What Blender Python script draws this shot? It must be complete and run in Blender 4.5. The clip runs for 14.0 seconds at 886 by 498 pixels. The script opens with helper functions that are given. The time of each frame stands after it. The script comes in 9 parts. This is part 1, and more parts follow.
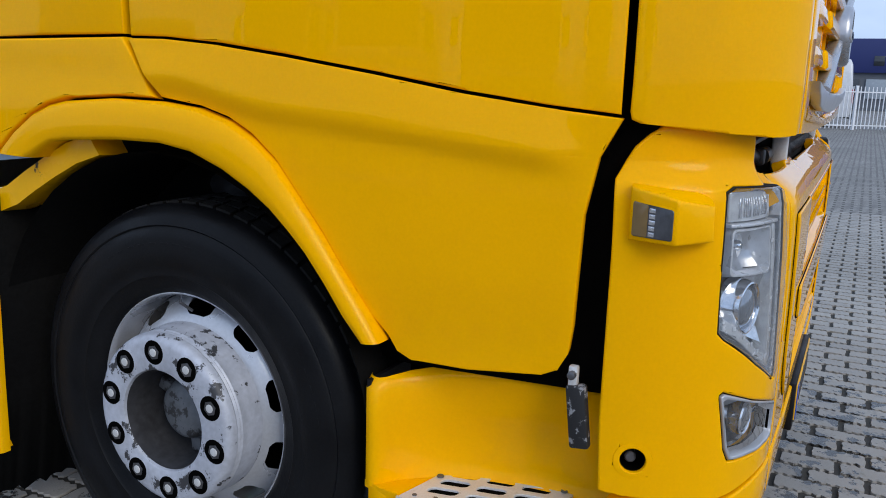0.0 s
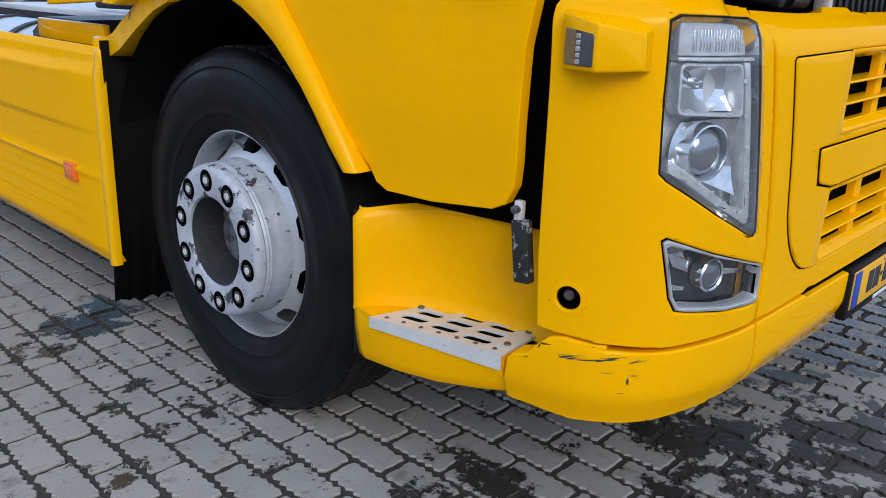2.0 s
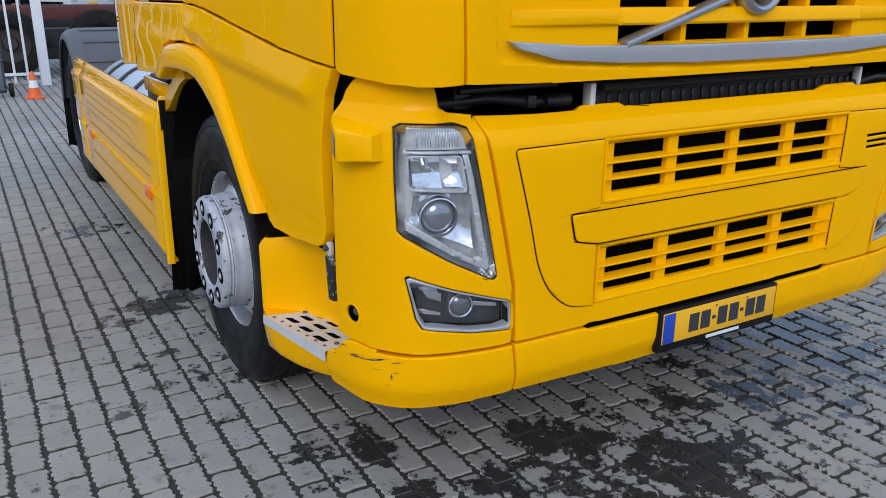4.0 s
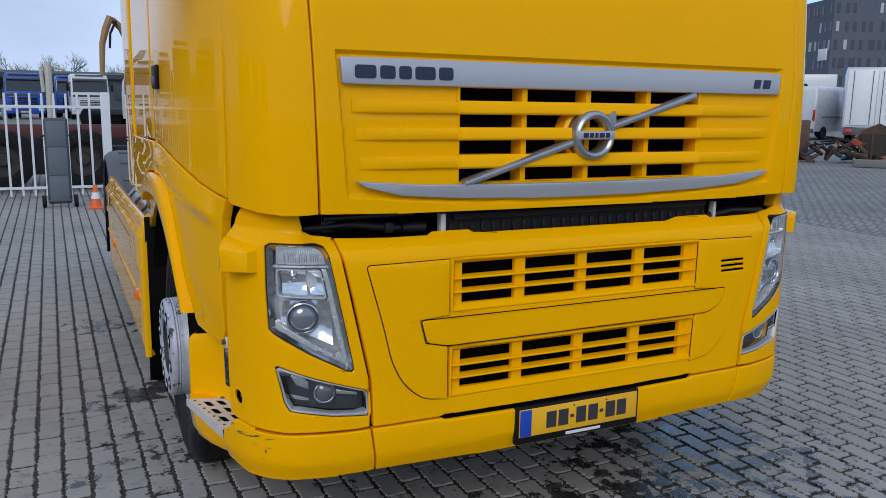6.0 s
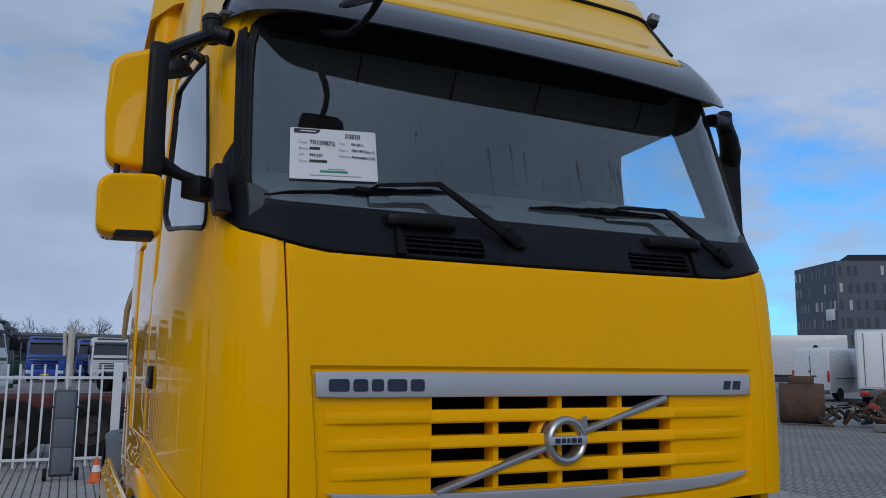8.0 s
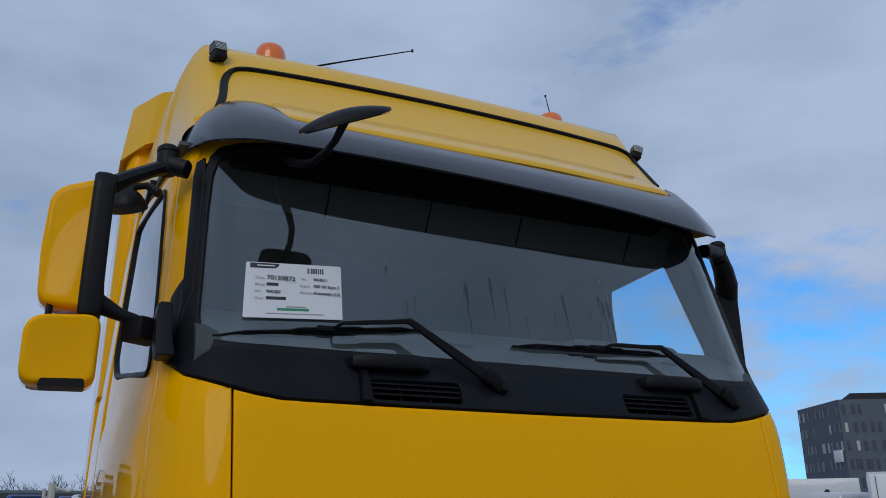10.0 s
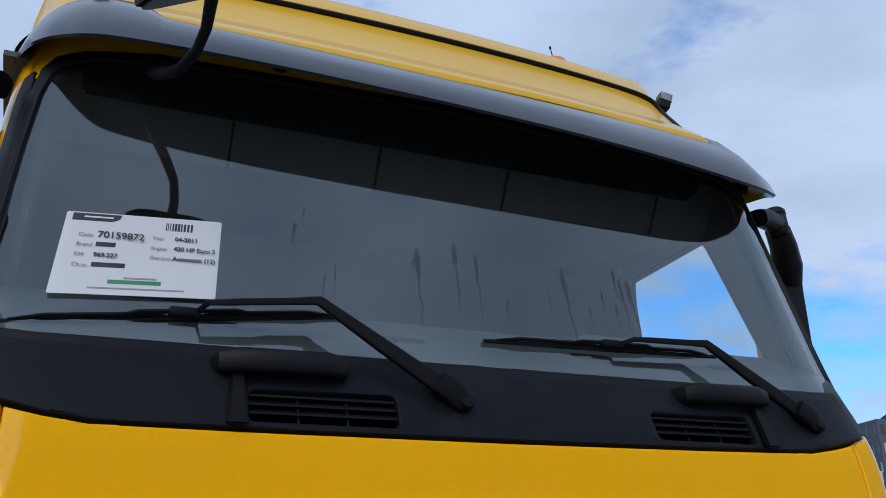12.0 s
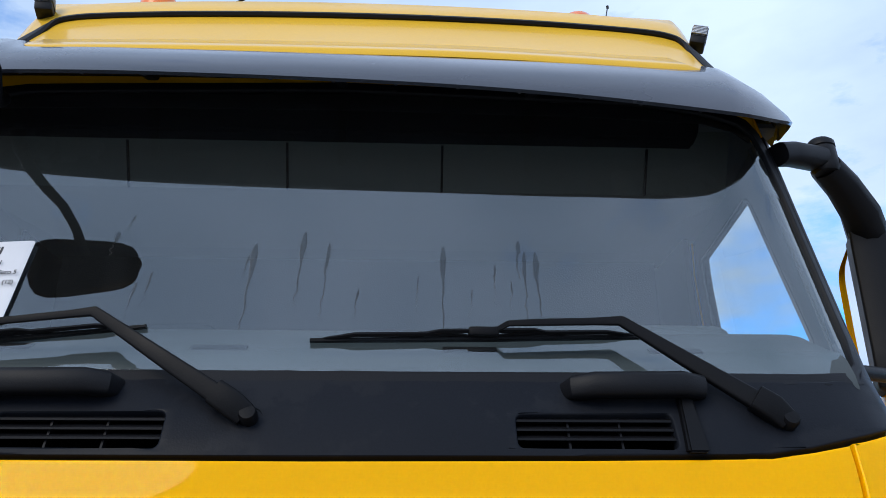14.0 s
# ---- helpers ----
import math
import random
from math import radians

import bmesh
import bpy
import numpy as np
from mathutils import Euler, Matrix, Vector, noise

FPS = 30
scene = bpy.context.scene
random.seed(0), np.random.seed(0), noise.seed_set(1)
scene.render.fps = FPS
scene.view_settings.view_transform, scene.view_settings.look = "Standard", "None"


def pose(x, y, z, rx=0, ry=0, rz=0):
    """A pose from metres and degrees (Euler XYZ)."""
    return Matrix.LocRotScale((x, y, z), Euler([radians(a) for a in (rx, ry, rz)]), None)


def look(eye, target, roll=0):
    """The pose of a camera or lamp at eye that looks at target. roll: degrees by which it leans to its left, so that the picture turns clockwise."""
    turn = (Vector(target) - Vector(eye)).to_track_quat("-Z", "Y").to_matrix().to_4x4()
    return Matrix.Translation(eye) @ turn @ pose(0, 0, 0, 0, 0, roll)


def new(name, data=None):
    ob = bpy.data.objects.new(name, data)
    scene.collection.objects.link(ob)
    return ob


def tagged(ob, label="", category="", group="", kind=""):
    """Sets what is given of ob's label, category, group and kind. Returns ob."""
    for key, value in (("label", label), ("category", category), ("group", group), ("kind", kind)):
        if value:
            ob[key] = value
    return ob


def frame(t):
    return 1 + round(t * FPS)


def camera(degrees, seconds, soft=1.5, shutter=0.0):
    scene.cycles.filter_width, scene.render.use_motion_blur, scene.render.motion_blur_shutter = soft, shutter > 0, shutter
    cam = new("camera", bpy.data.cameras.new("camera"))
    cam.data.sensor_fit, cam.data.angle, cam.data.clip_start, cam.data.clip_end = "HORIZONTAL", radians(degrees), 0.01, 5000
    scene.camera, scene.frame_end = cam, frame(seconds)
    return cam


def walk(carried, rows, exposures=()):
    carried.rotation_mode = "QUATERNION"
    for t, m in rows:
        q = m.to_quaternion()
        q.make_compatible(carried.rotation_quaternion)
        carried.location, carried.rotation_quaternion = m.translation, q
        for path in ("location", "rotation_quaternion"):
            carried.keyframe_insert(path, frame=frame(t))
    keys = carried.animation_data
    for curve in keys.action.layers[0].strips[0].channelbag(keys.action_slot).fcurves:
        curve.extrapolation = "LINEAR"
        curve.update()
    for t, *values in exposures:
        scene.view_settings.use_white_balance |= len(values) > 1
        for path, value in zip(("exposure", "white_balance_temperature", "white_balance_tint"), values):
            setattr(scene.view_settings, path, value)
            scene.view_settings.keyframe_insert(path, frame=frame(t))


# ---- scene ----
import mathutils

cam = camera(57.4, 14.0, soft=0.9)
PATH = [
    (0, (-2.541, -0.101, 1.299), (-0.798, 0.793, 0.896), 1.7),
    (0.5, (-2.513, -0.257, 1.237), (-0.881, 0.793, 0.754), 1.7),
    (1, (-2.437, -0.313, 1.159), (-0.891, 0.836, 0.623), 1.8),
    (1.5, (-2.357, -0.408, 1.155), (-0.902, 0.829, 0.559), 1.7),
    (2, (-2.314, -0.585, 1.175), (-0.942, 0.729, 0.55), 1.6),
    (2.5, (-2.294, -0.838, 1.263), (-1.026, 0.568, 0.618), 1.6),
    (2.7, (-2.255, -0.94, 1.308), (-1.039, 0.507, 0.655), 1.5),
    (4.8, (-1.805, -1.964, 1.473), (-0.912, -0.262, 0.918), 0.7),
    (5, (-1.784, -2.05, 1.482), (-0.9, -0.334, 0.96), 0.8),
    (5.5, (-1.722, -2.206, 1.515), (-0.854, -0.46, 1.071), 0.9),
    (6, (-1.632, -2.265, 1.555), (-0.776, -0.493, 1.199), 0.9),
    (6.5, (-1.592, -2.311, 1.597), (-0.745, -0.513, 1.374), 0.8),
    (7, (-1.564, -2.343, 1.644), (-0.723, -0.529, 1.57), 0.7),
    (7.5, (-1.547, -2.382, 1.69), (-0.717, -0.566, 1.805), 0.7),
    (8, (-1.55, -2.412, 1.716), (-0.73, -0.608, 1.992), 0.7),
    (8.5, (-1.543, -2.446, 1.738), (-0.734, -0.667, 2.163), 0.6),
    (8.7, (-1.528, -2.455, 1.735), (-0.726, -0.688, 2.221), 0.6),
    (10.8, (-1.15, -1.867, 1.804), (-0.353, -0.146, 2.438), -0.4),
    (11, (-1.073, -1.774, 1.83), (-0.285, -0.051, 2.469), -0.1),
    (11.5, (-0.937, -1.591, 1.86), (-0.162, 0.134, 2.51), -0.0),
    (12, (-0.806, -1.461, 1.87), (-0.075, 0.275, 2.541), -0.4),
    (12.5, (-0.595, -1.435, 1.881), (0.0, 0.347, 2.566), -0.3),
    (13, (-0.342, -1.445, 1.889), (0.036, 0.391, 2.588), -0.2),
    (13.5, (-0.113, -1.386, 1.887), (0.123, 0.469, 2.597), -0.1),
    (14, (0.173, -1.368, 1.885), (0.259, 0.493, 2.612), -0.2),
]
EXPOSURE = [(0.0, 0.17), (1.5, 0.30), (2.5, 0.34), (5.0, 0.11), (6.5, -0.24), (7.5, -0.50), (8.5, -0.73), (11.0, -0.58), (12.0, -0.28), (13.0, 0.08), (14.0, 0.28)]
walk(cam, [(t, look(eye, target, roll)) for t, eye, target, roll in PATH], EXPOSURE)

# ---------------------------------------------------------------- light
world = bpy.data.worlds.new("overcast_sky")
scene.world = world
world.use_nodes = True
SUN_EL, SUN_AZ = 32.0, 215.0
SUN_DIR = (math.sin(radians(SUN_AZ)) * math.cos(radians(SUN_EL)), math.cos(radians(SUN_AZ)) * math.cos(radians(SUN_EL)), math.sin(radians(SUN_EL)))


def build_world():
    nt = world.node_tree
    n, l = nt.nodes, nt.links
    n.clear()
    out = n.new("ShaderNodeOutputWorld")
    bg = n.new("ShaderNodeBackground")
    sky = n.new("ShaderNodeTexSky")
    sky.sky_type = "NISHITA"
    sky.sun_disc = False
    sky.sun_elevation, sky.sun_rotation = radians(SUN_EL), radians(SUN_AZ)
    sky.air_density, sky.dust_density, sky.ozone_density = 1.0, 0.6, 2.5
    tc = n.new("ShaderNodeTexCoord")
    mp = n.new("ShaderNodeMapping")
    mp.inputs["Scale"].default_value = (1.0, 1.0, 2.6)
    mp.inputs["Location"].default_value = (0.35, 0.1, 0.0)
    l.new(tc.outputs["Generated"], mp.inputs["Vector"])
    big = n.new("ShaderNodeTexNoise")
    big.inputs["Scale"].default_value, big.inputs["Detail"].default_value, big.inputs["Roughness"].default_value = 3.4, 10.0, 0.60
    l.new(mp.outputs[0], big.inputs["Vector"])
    # the clouds break up low over the yard's far corner
    dot = n.new("ShaderNodeVectorMath")
    dot.operation = "DOT_PRODUCT"
    dot.inputs[1].default_value = Vector((0.62, 0.77, -0.25)).normalized()
    l.new(tc.outputs["Generated"], dot.inputs[0])
    gap = n.new("ShaderNodeMapRange")
    gap.inputs["From Min"].default_value, gap.inputs["From Max"].default_value = 0.785, 0.865
    gap.inputs["To Min"].default_value, gap.inputs["To Max"].default_value = 0.20, -0.055
    l.new(dot.outputs["Value"], gap.inputs["Value"])
    add = n.new("ShaderNodeMath")
    l.new(big.outputs["Fac"], add.inputs[0])
    l.new(gap.outputs[0], add.inputs[1])
    ramp = n.new("ShaderNodeValToRGB")
    ramp.color_ramp.elements[0].position, ramp.color_ramp.elements[1].position = 0.42, 0.60
    l.new(add.outputs[0], ramp.inputs["Fac"])
    soft = n.new("ShaderNodeTexNoise")
    soft.inputs["Scale"].default_value, soft.inputs["Detail"].default_value = 3.1, 8.0
    l.new(mp.outputs[0], soft.inputs["Vector"])
    tone = n.new("ShaderNodeValToRGB")
    e = tone.color_ramp.elements
    e[0].position, e[0].color = 0.35, (4.25, 5.65, 8.0, 1)
    e[1].position, e[1].color = 0.67, (6.2, 7.7, 10.6, 1)
    l.new(soft.outputs["Fac"], tone.inputs["Fac"])
    gain = n.new("ShaderNodeMix")
    gain.data_type, gain.blend_type = "RGBA", "MULTIPLY"
    gain.inputs["Factor"].default_value = 1.0
    gain.inputs["B"].default_value = (0.66, 1.56, 2.36, 1)
    l.new(sky.outputs[0], gain.inputs["A"])
    mix = n.new("ShaderNodeMix")
    mix.data_type = "RGBA"
    l.new(ramp.outputs[0], mix.inputs["Factor"])
    l.new(gain.outputs["Result"], mix.inputs["A"])
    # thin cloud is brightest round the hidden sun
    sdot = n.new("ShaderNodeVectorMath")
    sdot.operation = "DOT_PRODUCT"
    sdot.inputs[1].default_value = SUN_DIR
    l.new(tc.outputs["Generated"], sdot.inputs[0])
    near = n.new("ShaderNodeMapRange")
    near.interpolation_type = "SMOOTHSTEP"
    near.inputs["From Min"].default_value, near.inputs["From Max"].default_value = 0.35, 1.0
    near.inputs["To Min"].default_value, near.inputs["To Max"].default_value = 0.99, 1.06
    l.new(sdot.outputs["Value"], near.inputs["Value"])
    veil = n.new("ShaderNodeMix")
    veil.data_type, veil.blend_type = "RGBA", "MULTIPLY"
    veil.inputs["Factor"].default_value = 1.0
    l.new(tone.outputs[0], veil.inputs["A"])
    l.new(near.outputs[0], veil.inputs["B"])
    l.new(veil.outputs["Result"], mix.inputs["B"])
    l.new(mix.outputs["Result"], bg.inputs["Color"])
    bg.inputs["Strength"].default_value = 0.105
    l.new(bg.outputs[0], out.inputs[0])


build_world()
sun = new("sun", bpy.data.lights.new("sun", "SUN"))
sun.data.energy, sun.data.angle, sun.data.color = 1.30, radians(30), (1.0, 0.93, 0.82)
sun.matrix_world = look((0, 0, 0), [-q for q in SUN_DIR])
scene.view_settings.exposure = 0.0


# ---------------------------------------------------------------- materials
def mat(name, colour, rough=0.5, metal=0.0, vary=0.12, scale=6.0, bump=0.0, bscale=60.0, coat=0.0, coat_rough=0.05, rvary=0.08, spec=0.5, island=0.0, each=0.0, coat_ior=1.5, spec_tint=None, grazing=0.0):
    """A painted or raw surface: two scales of tone, roughness that varies, a fine relief."""
    m = bpy.data.materials.new(name)
    m.use_nodes = True
    nt = m.node_tree
    n, l = nt.nodes, nt.links
    b = n["Principled BSDF"]
    tc = n.new("ShaderNodeTexCoord")
    big = n.new("ShaderNodeTexNoise")
    big.inputs["Scale"].default_value, big.inputs["Detail"].default_value = scale, 6.0
    l.new(tc.outputs["Object"], big.inputs["Vector"])
    fine = n.new("ShaderNodeTexNoise")
    fine.inputs["Scale"].default_value, fine.inputs["Detail"].default_value = bscale, 4.0
    l.new(tc.outputs["Object"], fine.inputs["Vector"])
    s = n.new("ShaderNodeMath")
    s.operation = "ADD"
    l.new(big.outputs["Fac"], s.inputs[0])
    l.new(fine.outputs["Fac"], s.inputs[1])
    src = s.outputs[0]
    for use, node, sock in ((each, "ShaderNodeObjectInfo", "Random"), (island, "ShaderNodeNewGeometry", "Random Per Island")):
        if use:
            r = n.new(node)
            k = n.new("ShaderNodeMath")
            k.operation, k.inputs[1].default_value = "MULTIPLY_ADD", use
            l.new(r.outputs[sock], k.inputs[0])
            l.new(src, k.inputs[2])
            src = k.outputs[0]
    mr = n.new("ShaderNodeMapRange")
    mr.inputs["From Min"].default_value, mr.inputs["From Max"].default_value = 0.6, 1.4 + each + island
    mr.inputs["To Min"].default_value, mr.inputs["To Max"].default_value = 1.0 - vary, 1.0 + vary
    l.new(src, mr.inputs["Value"])
    mul = n.new("ShaderNodeMix")
    mul.data_type, mul.blend_type = "RGBA", "MULTIPLY"
    mul.inputs["Factor"].default_value = 1.0
    mul.inputs["A"].default_value = (*colour, 1)
    l.new(mr.outputs[0], mul.inputs["B"])
    l.new(mul.outputs["Result"], b.inputs["Base Color"])
    rr = n.new("ShaderNodeMapRange")
    rr.inputs["From Min"].default_value, rr.inputs["From Max"].default_value = 0.3, 0.7
    rr.inputs["To Min"].default_value, rr.inputs["To Max"].default_value = max(0.02, rough - rvary), min(1.0, rough + rvary)
    l.new(big.outputs["Fac"], rr.inputs["Value"])
    l.new(rr.outputs[0], b.inputs["Roughness"])
    b.inputs["Metallic"].default_value = metal
    b.inputs["Specular IOR Level"].default_value = spec
    b.inputs["Coat Weight"].default_value, b.inputs["Coat Roughness"].default_value = coat, coat_rough
    b.inputs["Coat IOR"].default_value = coat_ior
    if grazing:
        # lacquer that mirrors most at a grazing angle
        lw = n.new("ShaderNodeLayerWeight")
        lw.inputs["Blend"].default_value = 0.5
        gz = n.new("ShaderNodeMapRange")
        gz.inputs["From Min"].default_value, gz.inputs["From Max"].default_value = 0.74, 0.88
        gz.inputs["To Min"].default_value, gz.inputs["To Max"].default_value = coat, grazing
        l.new(lw.outputs["Facing"], gz.inputs["Value"])
        l.new(gz.outputs[0], b.inputs["Coat Weight"])
    if spec_tint:
        b.inputs["Specular Tint"].default_value = (*spec_tint, 1)
    if bump:
        bp = n.new("ShaderNodeBump")
        bp.inputs["Strength"].default_value, bp.inputs["Distance"].default_value = bump, 0.004
        l.new(fine.outputs["Fac"], bp.inputs["Height"])
        l.new(bp.outputs[0], b.inputs["Normal"])
    return m


def worn(m, colour, scale, at):
    """Lays chipped or stained patches of another colour over a material."""
    nt = m.node_tree
    n, l = nt.nodes, nt.links
    b = n["Principled BSDF"]
    under = b.inputs["Base Color"].links[0].from_socket
    tc = n.new("ShaderNodeTexCoord")
    no = n.new("ShaderNodeTexNoise")
    no.inputs["Scale"].default_value, no.inputs["Detail"].default_value, no.inputs["Roughness"].default_value = scale, 10.0, 0.68
    l.new(tc.outputs["Object"], no.inputs["Vector"])
    ra = n.new("ShaderNodeValToRGB")
    ra.color_ramp.elements[0].position, ra.color_ramp.elements[1].position = at, at + 0.025
    l.new(no.outputs["Fac"], ra.inputs["Fac"])
    mx = n.new("ShaderNodeMix")
    mx.data_type = "RGBA"
    mx.inputs["B"].default_value = (*colour, 1)
    l.new(ra.outputs[0], mx.inputs["Factor"])
    l.new(under, mx.inputs["A"])
    l.new(mx.outputs["Result"], b.inputs["Base Color"])
    return m


def pane(name, tint, rough=0.0, ior=0.08, cover=0.0, steep=4.0, sheen=(1.0, 1.0, 1.0)):
    """A thin pane: a tinted view through, and a reflection that grows towards grazing angles."""
    m = bpy.data.materials.new(name)
    m.use_nodes = True
    nt = m.node_tree
    n, l = nt.nodes, nt.links
    n.clear()
    out = n.new("ShaderNodeOutputMaterial")
    tr = n.new("ShaderNodeBsdfTransparent")
    tr.inputs["Color"].default_value = (*tint, 1)
    gl = n.new("ShaderNodeBsdfGlossy")
    gl.inputs["Roughness"].default_value = rough
    lw = n.new("ShaderNodeLayerWeight")
    lw.inputs["Blend"].default_value = 0.5
    pw = n.new("ShaderNodeMath")
    pw.operation, pw.inputs[1].default_value = "POWER", steep
    gl.inputs["Color"].default_value = (*sheen, 1)
    l.new(lw.outputs["Facing"], pw.inputs[0])
    fr = n.new("ShaderNodeMapRange")
    fr.inputs["To Min"].default_value, fr.inputs["To Max"].default_value = ior, 1.0
    l.new(pw.outputs[0], fr.inputs["Value"])
    mx = n.new("ShaderNodeMixShader")
    l.new(fr.outputs[0], mx.inputs[0])
    l.new(tr.outputs[0], mx.inputs[1])
    l.new(gl.outputs[0], mx.inputs[2])
    last = mx.outputs[0]
    if cover:
        # thin film of dust and dried run marks
        df = n.new("ShaderNodeBsdfDiffuse")
        df.inputs["Color"].default_value = (0.45, 0.45, 0.43, 1)
        tc = n.new("ShaderNodeTexCoord")
        mp = n.new("ShaderNodeMapping")
        mp.inputs["Scale"].default_value = (14.0, 1.0, 1.2)
        l.new(tc.outputs["Object"], mp.inputs["Vector"])
        no = n.new("ShaderNodeTexNoise")
        no.inputs["Scale"].default_value, no.inputs["Detail"].default_value = 3.0, 8.0
        l.new(mp.outputs[0], no.inputs["Vector"])
        k = n.new("ShaderNodeMath")
        k.operation, k.inputs[1].default_value = "MULTIPLY", cover
        l.new(no.outputs["Fac"], k.inputs[0])
        m2 = n.new("ShaderNodeMixShader")
        l.new(k.outputs[0], m2.inputs[0])
        l.new(last, m2.inputs[1])
        l.new(df.outputs[0], m2.inputs[2])
        last = m2.outputs[0]
    l.new(last, out.inputs[0])
    return m


YELLOW = mat("yellow_paint", (0.92, 0.438, 0.0), 0.30, vary=0.035, scale=2.5, bscale=160, bump=0.006, coat=0.15, coat_rough=0.005, rvary=0.06, spec=0.0, coat_ior=1.65, spec_tint=(1.0, 0.62, 0.08), grazing=1.0)
YELLOW_ROOF = mat("faded_yellow_paint", (0.80, 0.455, 0.030), 0.42, vary=0.05, scale=3, bscale=120, bump=0.02, coat=0.6, coat_rough=0.10, coat_ior=1.3, spec=0.3, spec_tint=(1.0, 0.7, 0.2))
CHIPPED = worn(mat("chipped_yellow_paint", (0.89, 0.450, 0.0), 0.30, vary=0.04, scale=3, coat=1.0, coat_rough=0.03, coat_ior=1.28, spec=0.3, spec_tint=(1.0, 0.62, 0.08)), (0.02, 0.02, 0.02), 11, 0.645)
BLACK = mat("black_plastic", (0.0065, 0.0065, 0.008), 0.5, vary=0.25, scale=7, bump=0.12, bscale=300, spec=0.20)
COWL = worn(mat("weathered_dark_plastic", (0.0090, 0.0105, 0.0145), 0.45, vary=0.2, scale=4, bump=0.08, bscale=260, rvary=0.12, spec=0.10), (0.0125, 0.0138, 0.0175), 2.6, 0.54)
WIPER = mat("satin_black_arm", (0.005, 0.005, 0.006), 0.5, vary=0.25, scale=9, bump=0.08, bscale=260, spec=0.14)
# near-black: stands for shade in gaps and recesses, also colours dark trim
DARK = mat("shade_and_trim_black", (0.002, 0.002, 0.002), 0.95, vary=0.3, scale=8, spec=0.02)
RUBBER = mat("tyre_rubber", (0.006, 0.0062, 0.0072), 0.45, vary=0.4, scale=9, bump=0.12, bscale=140, rvary=0.15, spec=0.15)
TREAD = worn(mat("dusty_tread_rubber", (0.014, 0.013, 0.012), 0.85, vary=0.4, scale=18, bump=0.3, bscale=120, spec=0.2), (0.035, 0.033, 0.030), 9, 0.60)
FLAPMAT = mat("matt_black_rubber", (0.006, 0.006, 0.006), 0.9, vary=0.3, scale=12, bump=0.2, bscale=90, spec=0.05)
SILVER = mat("silver_paint", (0.44, 0.45, 0.475), 0.36, metal=0.35, vary=0.05, scale=5, bscale=400, bump=0.03)
RIM = mat("silver_wheel_paint", (0.52, 0.53, 0.56), 0.33, metal=0.5, vary=0.10, scale=9, bscale=120, bump=0.04, rvary=0.12)
HUB = worn(mat("scraped_hub_paint", (0.46, 0.48, 0.54), 0.5, metal=0.2, vary=0.2, scale=12, bscale=70, bump=0.1), (0.05, 0.05, 0.055), 16, 0.548)
HUBGREY = worn(mat("greasy_hub_grey", (0.13, 0.14, 0.155), 0.5, metal=0.2, vary=0.3, scale=14, bump=0.2), (0.04, 0.04, 0.042), 22, 0.53)
NUT = mat("dark_wheel_nut", (0.12, 0.12, 0.128), 0.4, metal=0.7, vary=0.3, scale=40)
ALU = worn(mat("step_aluminium", (0.66, 0.66, 0.66), 0.42, metal=0.3, vary=0.12, scale=14, bump=0.08, bscale=200), (0.30, 0.28, 0.25), 30, 0.645)
TANK = mat("brushed_aluminium_tank", (0.62, 0.65, 0.70), 0.3, metal=0.9, vary=0.12, scale=6)
SATIN = mat("satin_grey_metal", (0.40, 0.41, 0.44), 0.28, metal=0.8, vary=0.06, scale=10, rvary=0.06)
CHROME = mat("chrome", (0.80, 0.81, 0.83), 0.10, metal=1.0, vary=0.08, scale=12, rvary=0.05)
REFLECTOR = mat("lamp_reflector", (0.72, 0.73, 0.75), 0.16, metal=0.9, vary=0.15, scale=30, rvary=0.08)
LAMPGREY = mat("lamp_housing_grey", (0.58, 0.60, 0.63), 0.30, metal=0.35, vary=0.15, scale=25)
BOWL = mat("bright_lamp_bowl", (0.74, 0.76, 0.79), 0.22, metal=0.35, vary=0.15, scale=25)
FROST = mat("clear_light_guide", (0.56, 0.58, 0.60), 0.22, metal=0.35, vary=0.2, scale=40, coat=0.4)
VISOR = mat("smoked_visor_plastic", (0.036, 0.039, 0.052), 0.22, vary=0.12, scale=3, coat=0.3, bscale=200)
GREYPL = mat("dark_grey_plastic", (0.085, 0.092, 0.105), 0.55, vary=0.15, scale=5, bump=0.06, bscale=220)
BROWNLENS = mat("brown_clear_lens", (0.20, 0.125, 0.045), 0.2, vary=0.15, scale=20, coat=0.5)
AMBER = mat("amber_lens", (0.80, 0.16, 0.01), 0.2, vary=0.1, scale=20, coat=0.5)
STEEL = mat("dirty_frame_steel", (0.045, 0.045, 0.05), 0.6, metal=0.3, vary=0.4, scale=8, bump=0.1)
RADIATOR = mat("dirty_radiator", (0.011, 0.011, 0.011), 0.75, metal=0.2, vary=0.6, scale=30, bump=0.4, bscale=200)
ENGINE = mat("greasy_black_metal", (0.012, 0.012, 0.013), 0.42, metal=0.2, vary=0.4, scale=14)
WHITEPL = mat("white_paint", (0.72, 0.74, 0.76), 0.4, vary=0.06, scale=3)
GALV = mat("white_fence_paint", (0.70, 0.72, 0.75), 0.5, vary=0.1, scale=4, bump=0.05)
PAPER = mat("white_card", (0.68, 0.68, 0.70), 0.5, vary=0.02, scale=8)
INK = mat("dark_ink", (0.03, 0.03, 0.035), 0.6)
GREYINK = mat("grey_ink", (0.30, 0.30, 0.31), 0.6)
GREENINK = mat("green_ink", (0.04, 0.25, 0.12), 0.6)
PLATE = mat("yellow_number_plate", (0.82, 0.42, 0.01), 0.4, vary=0.05, scale=9)
EUBLUE = mat("blue_plate_strip", (0.01, 0.06, 0.42), 0.4)
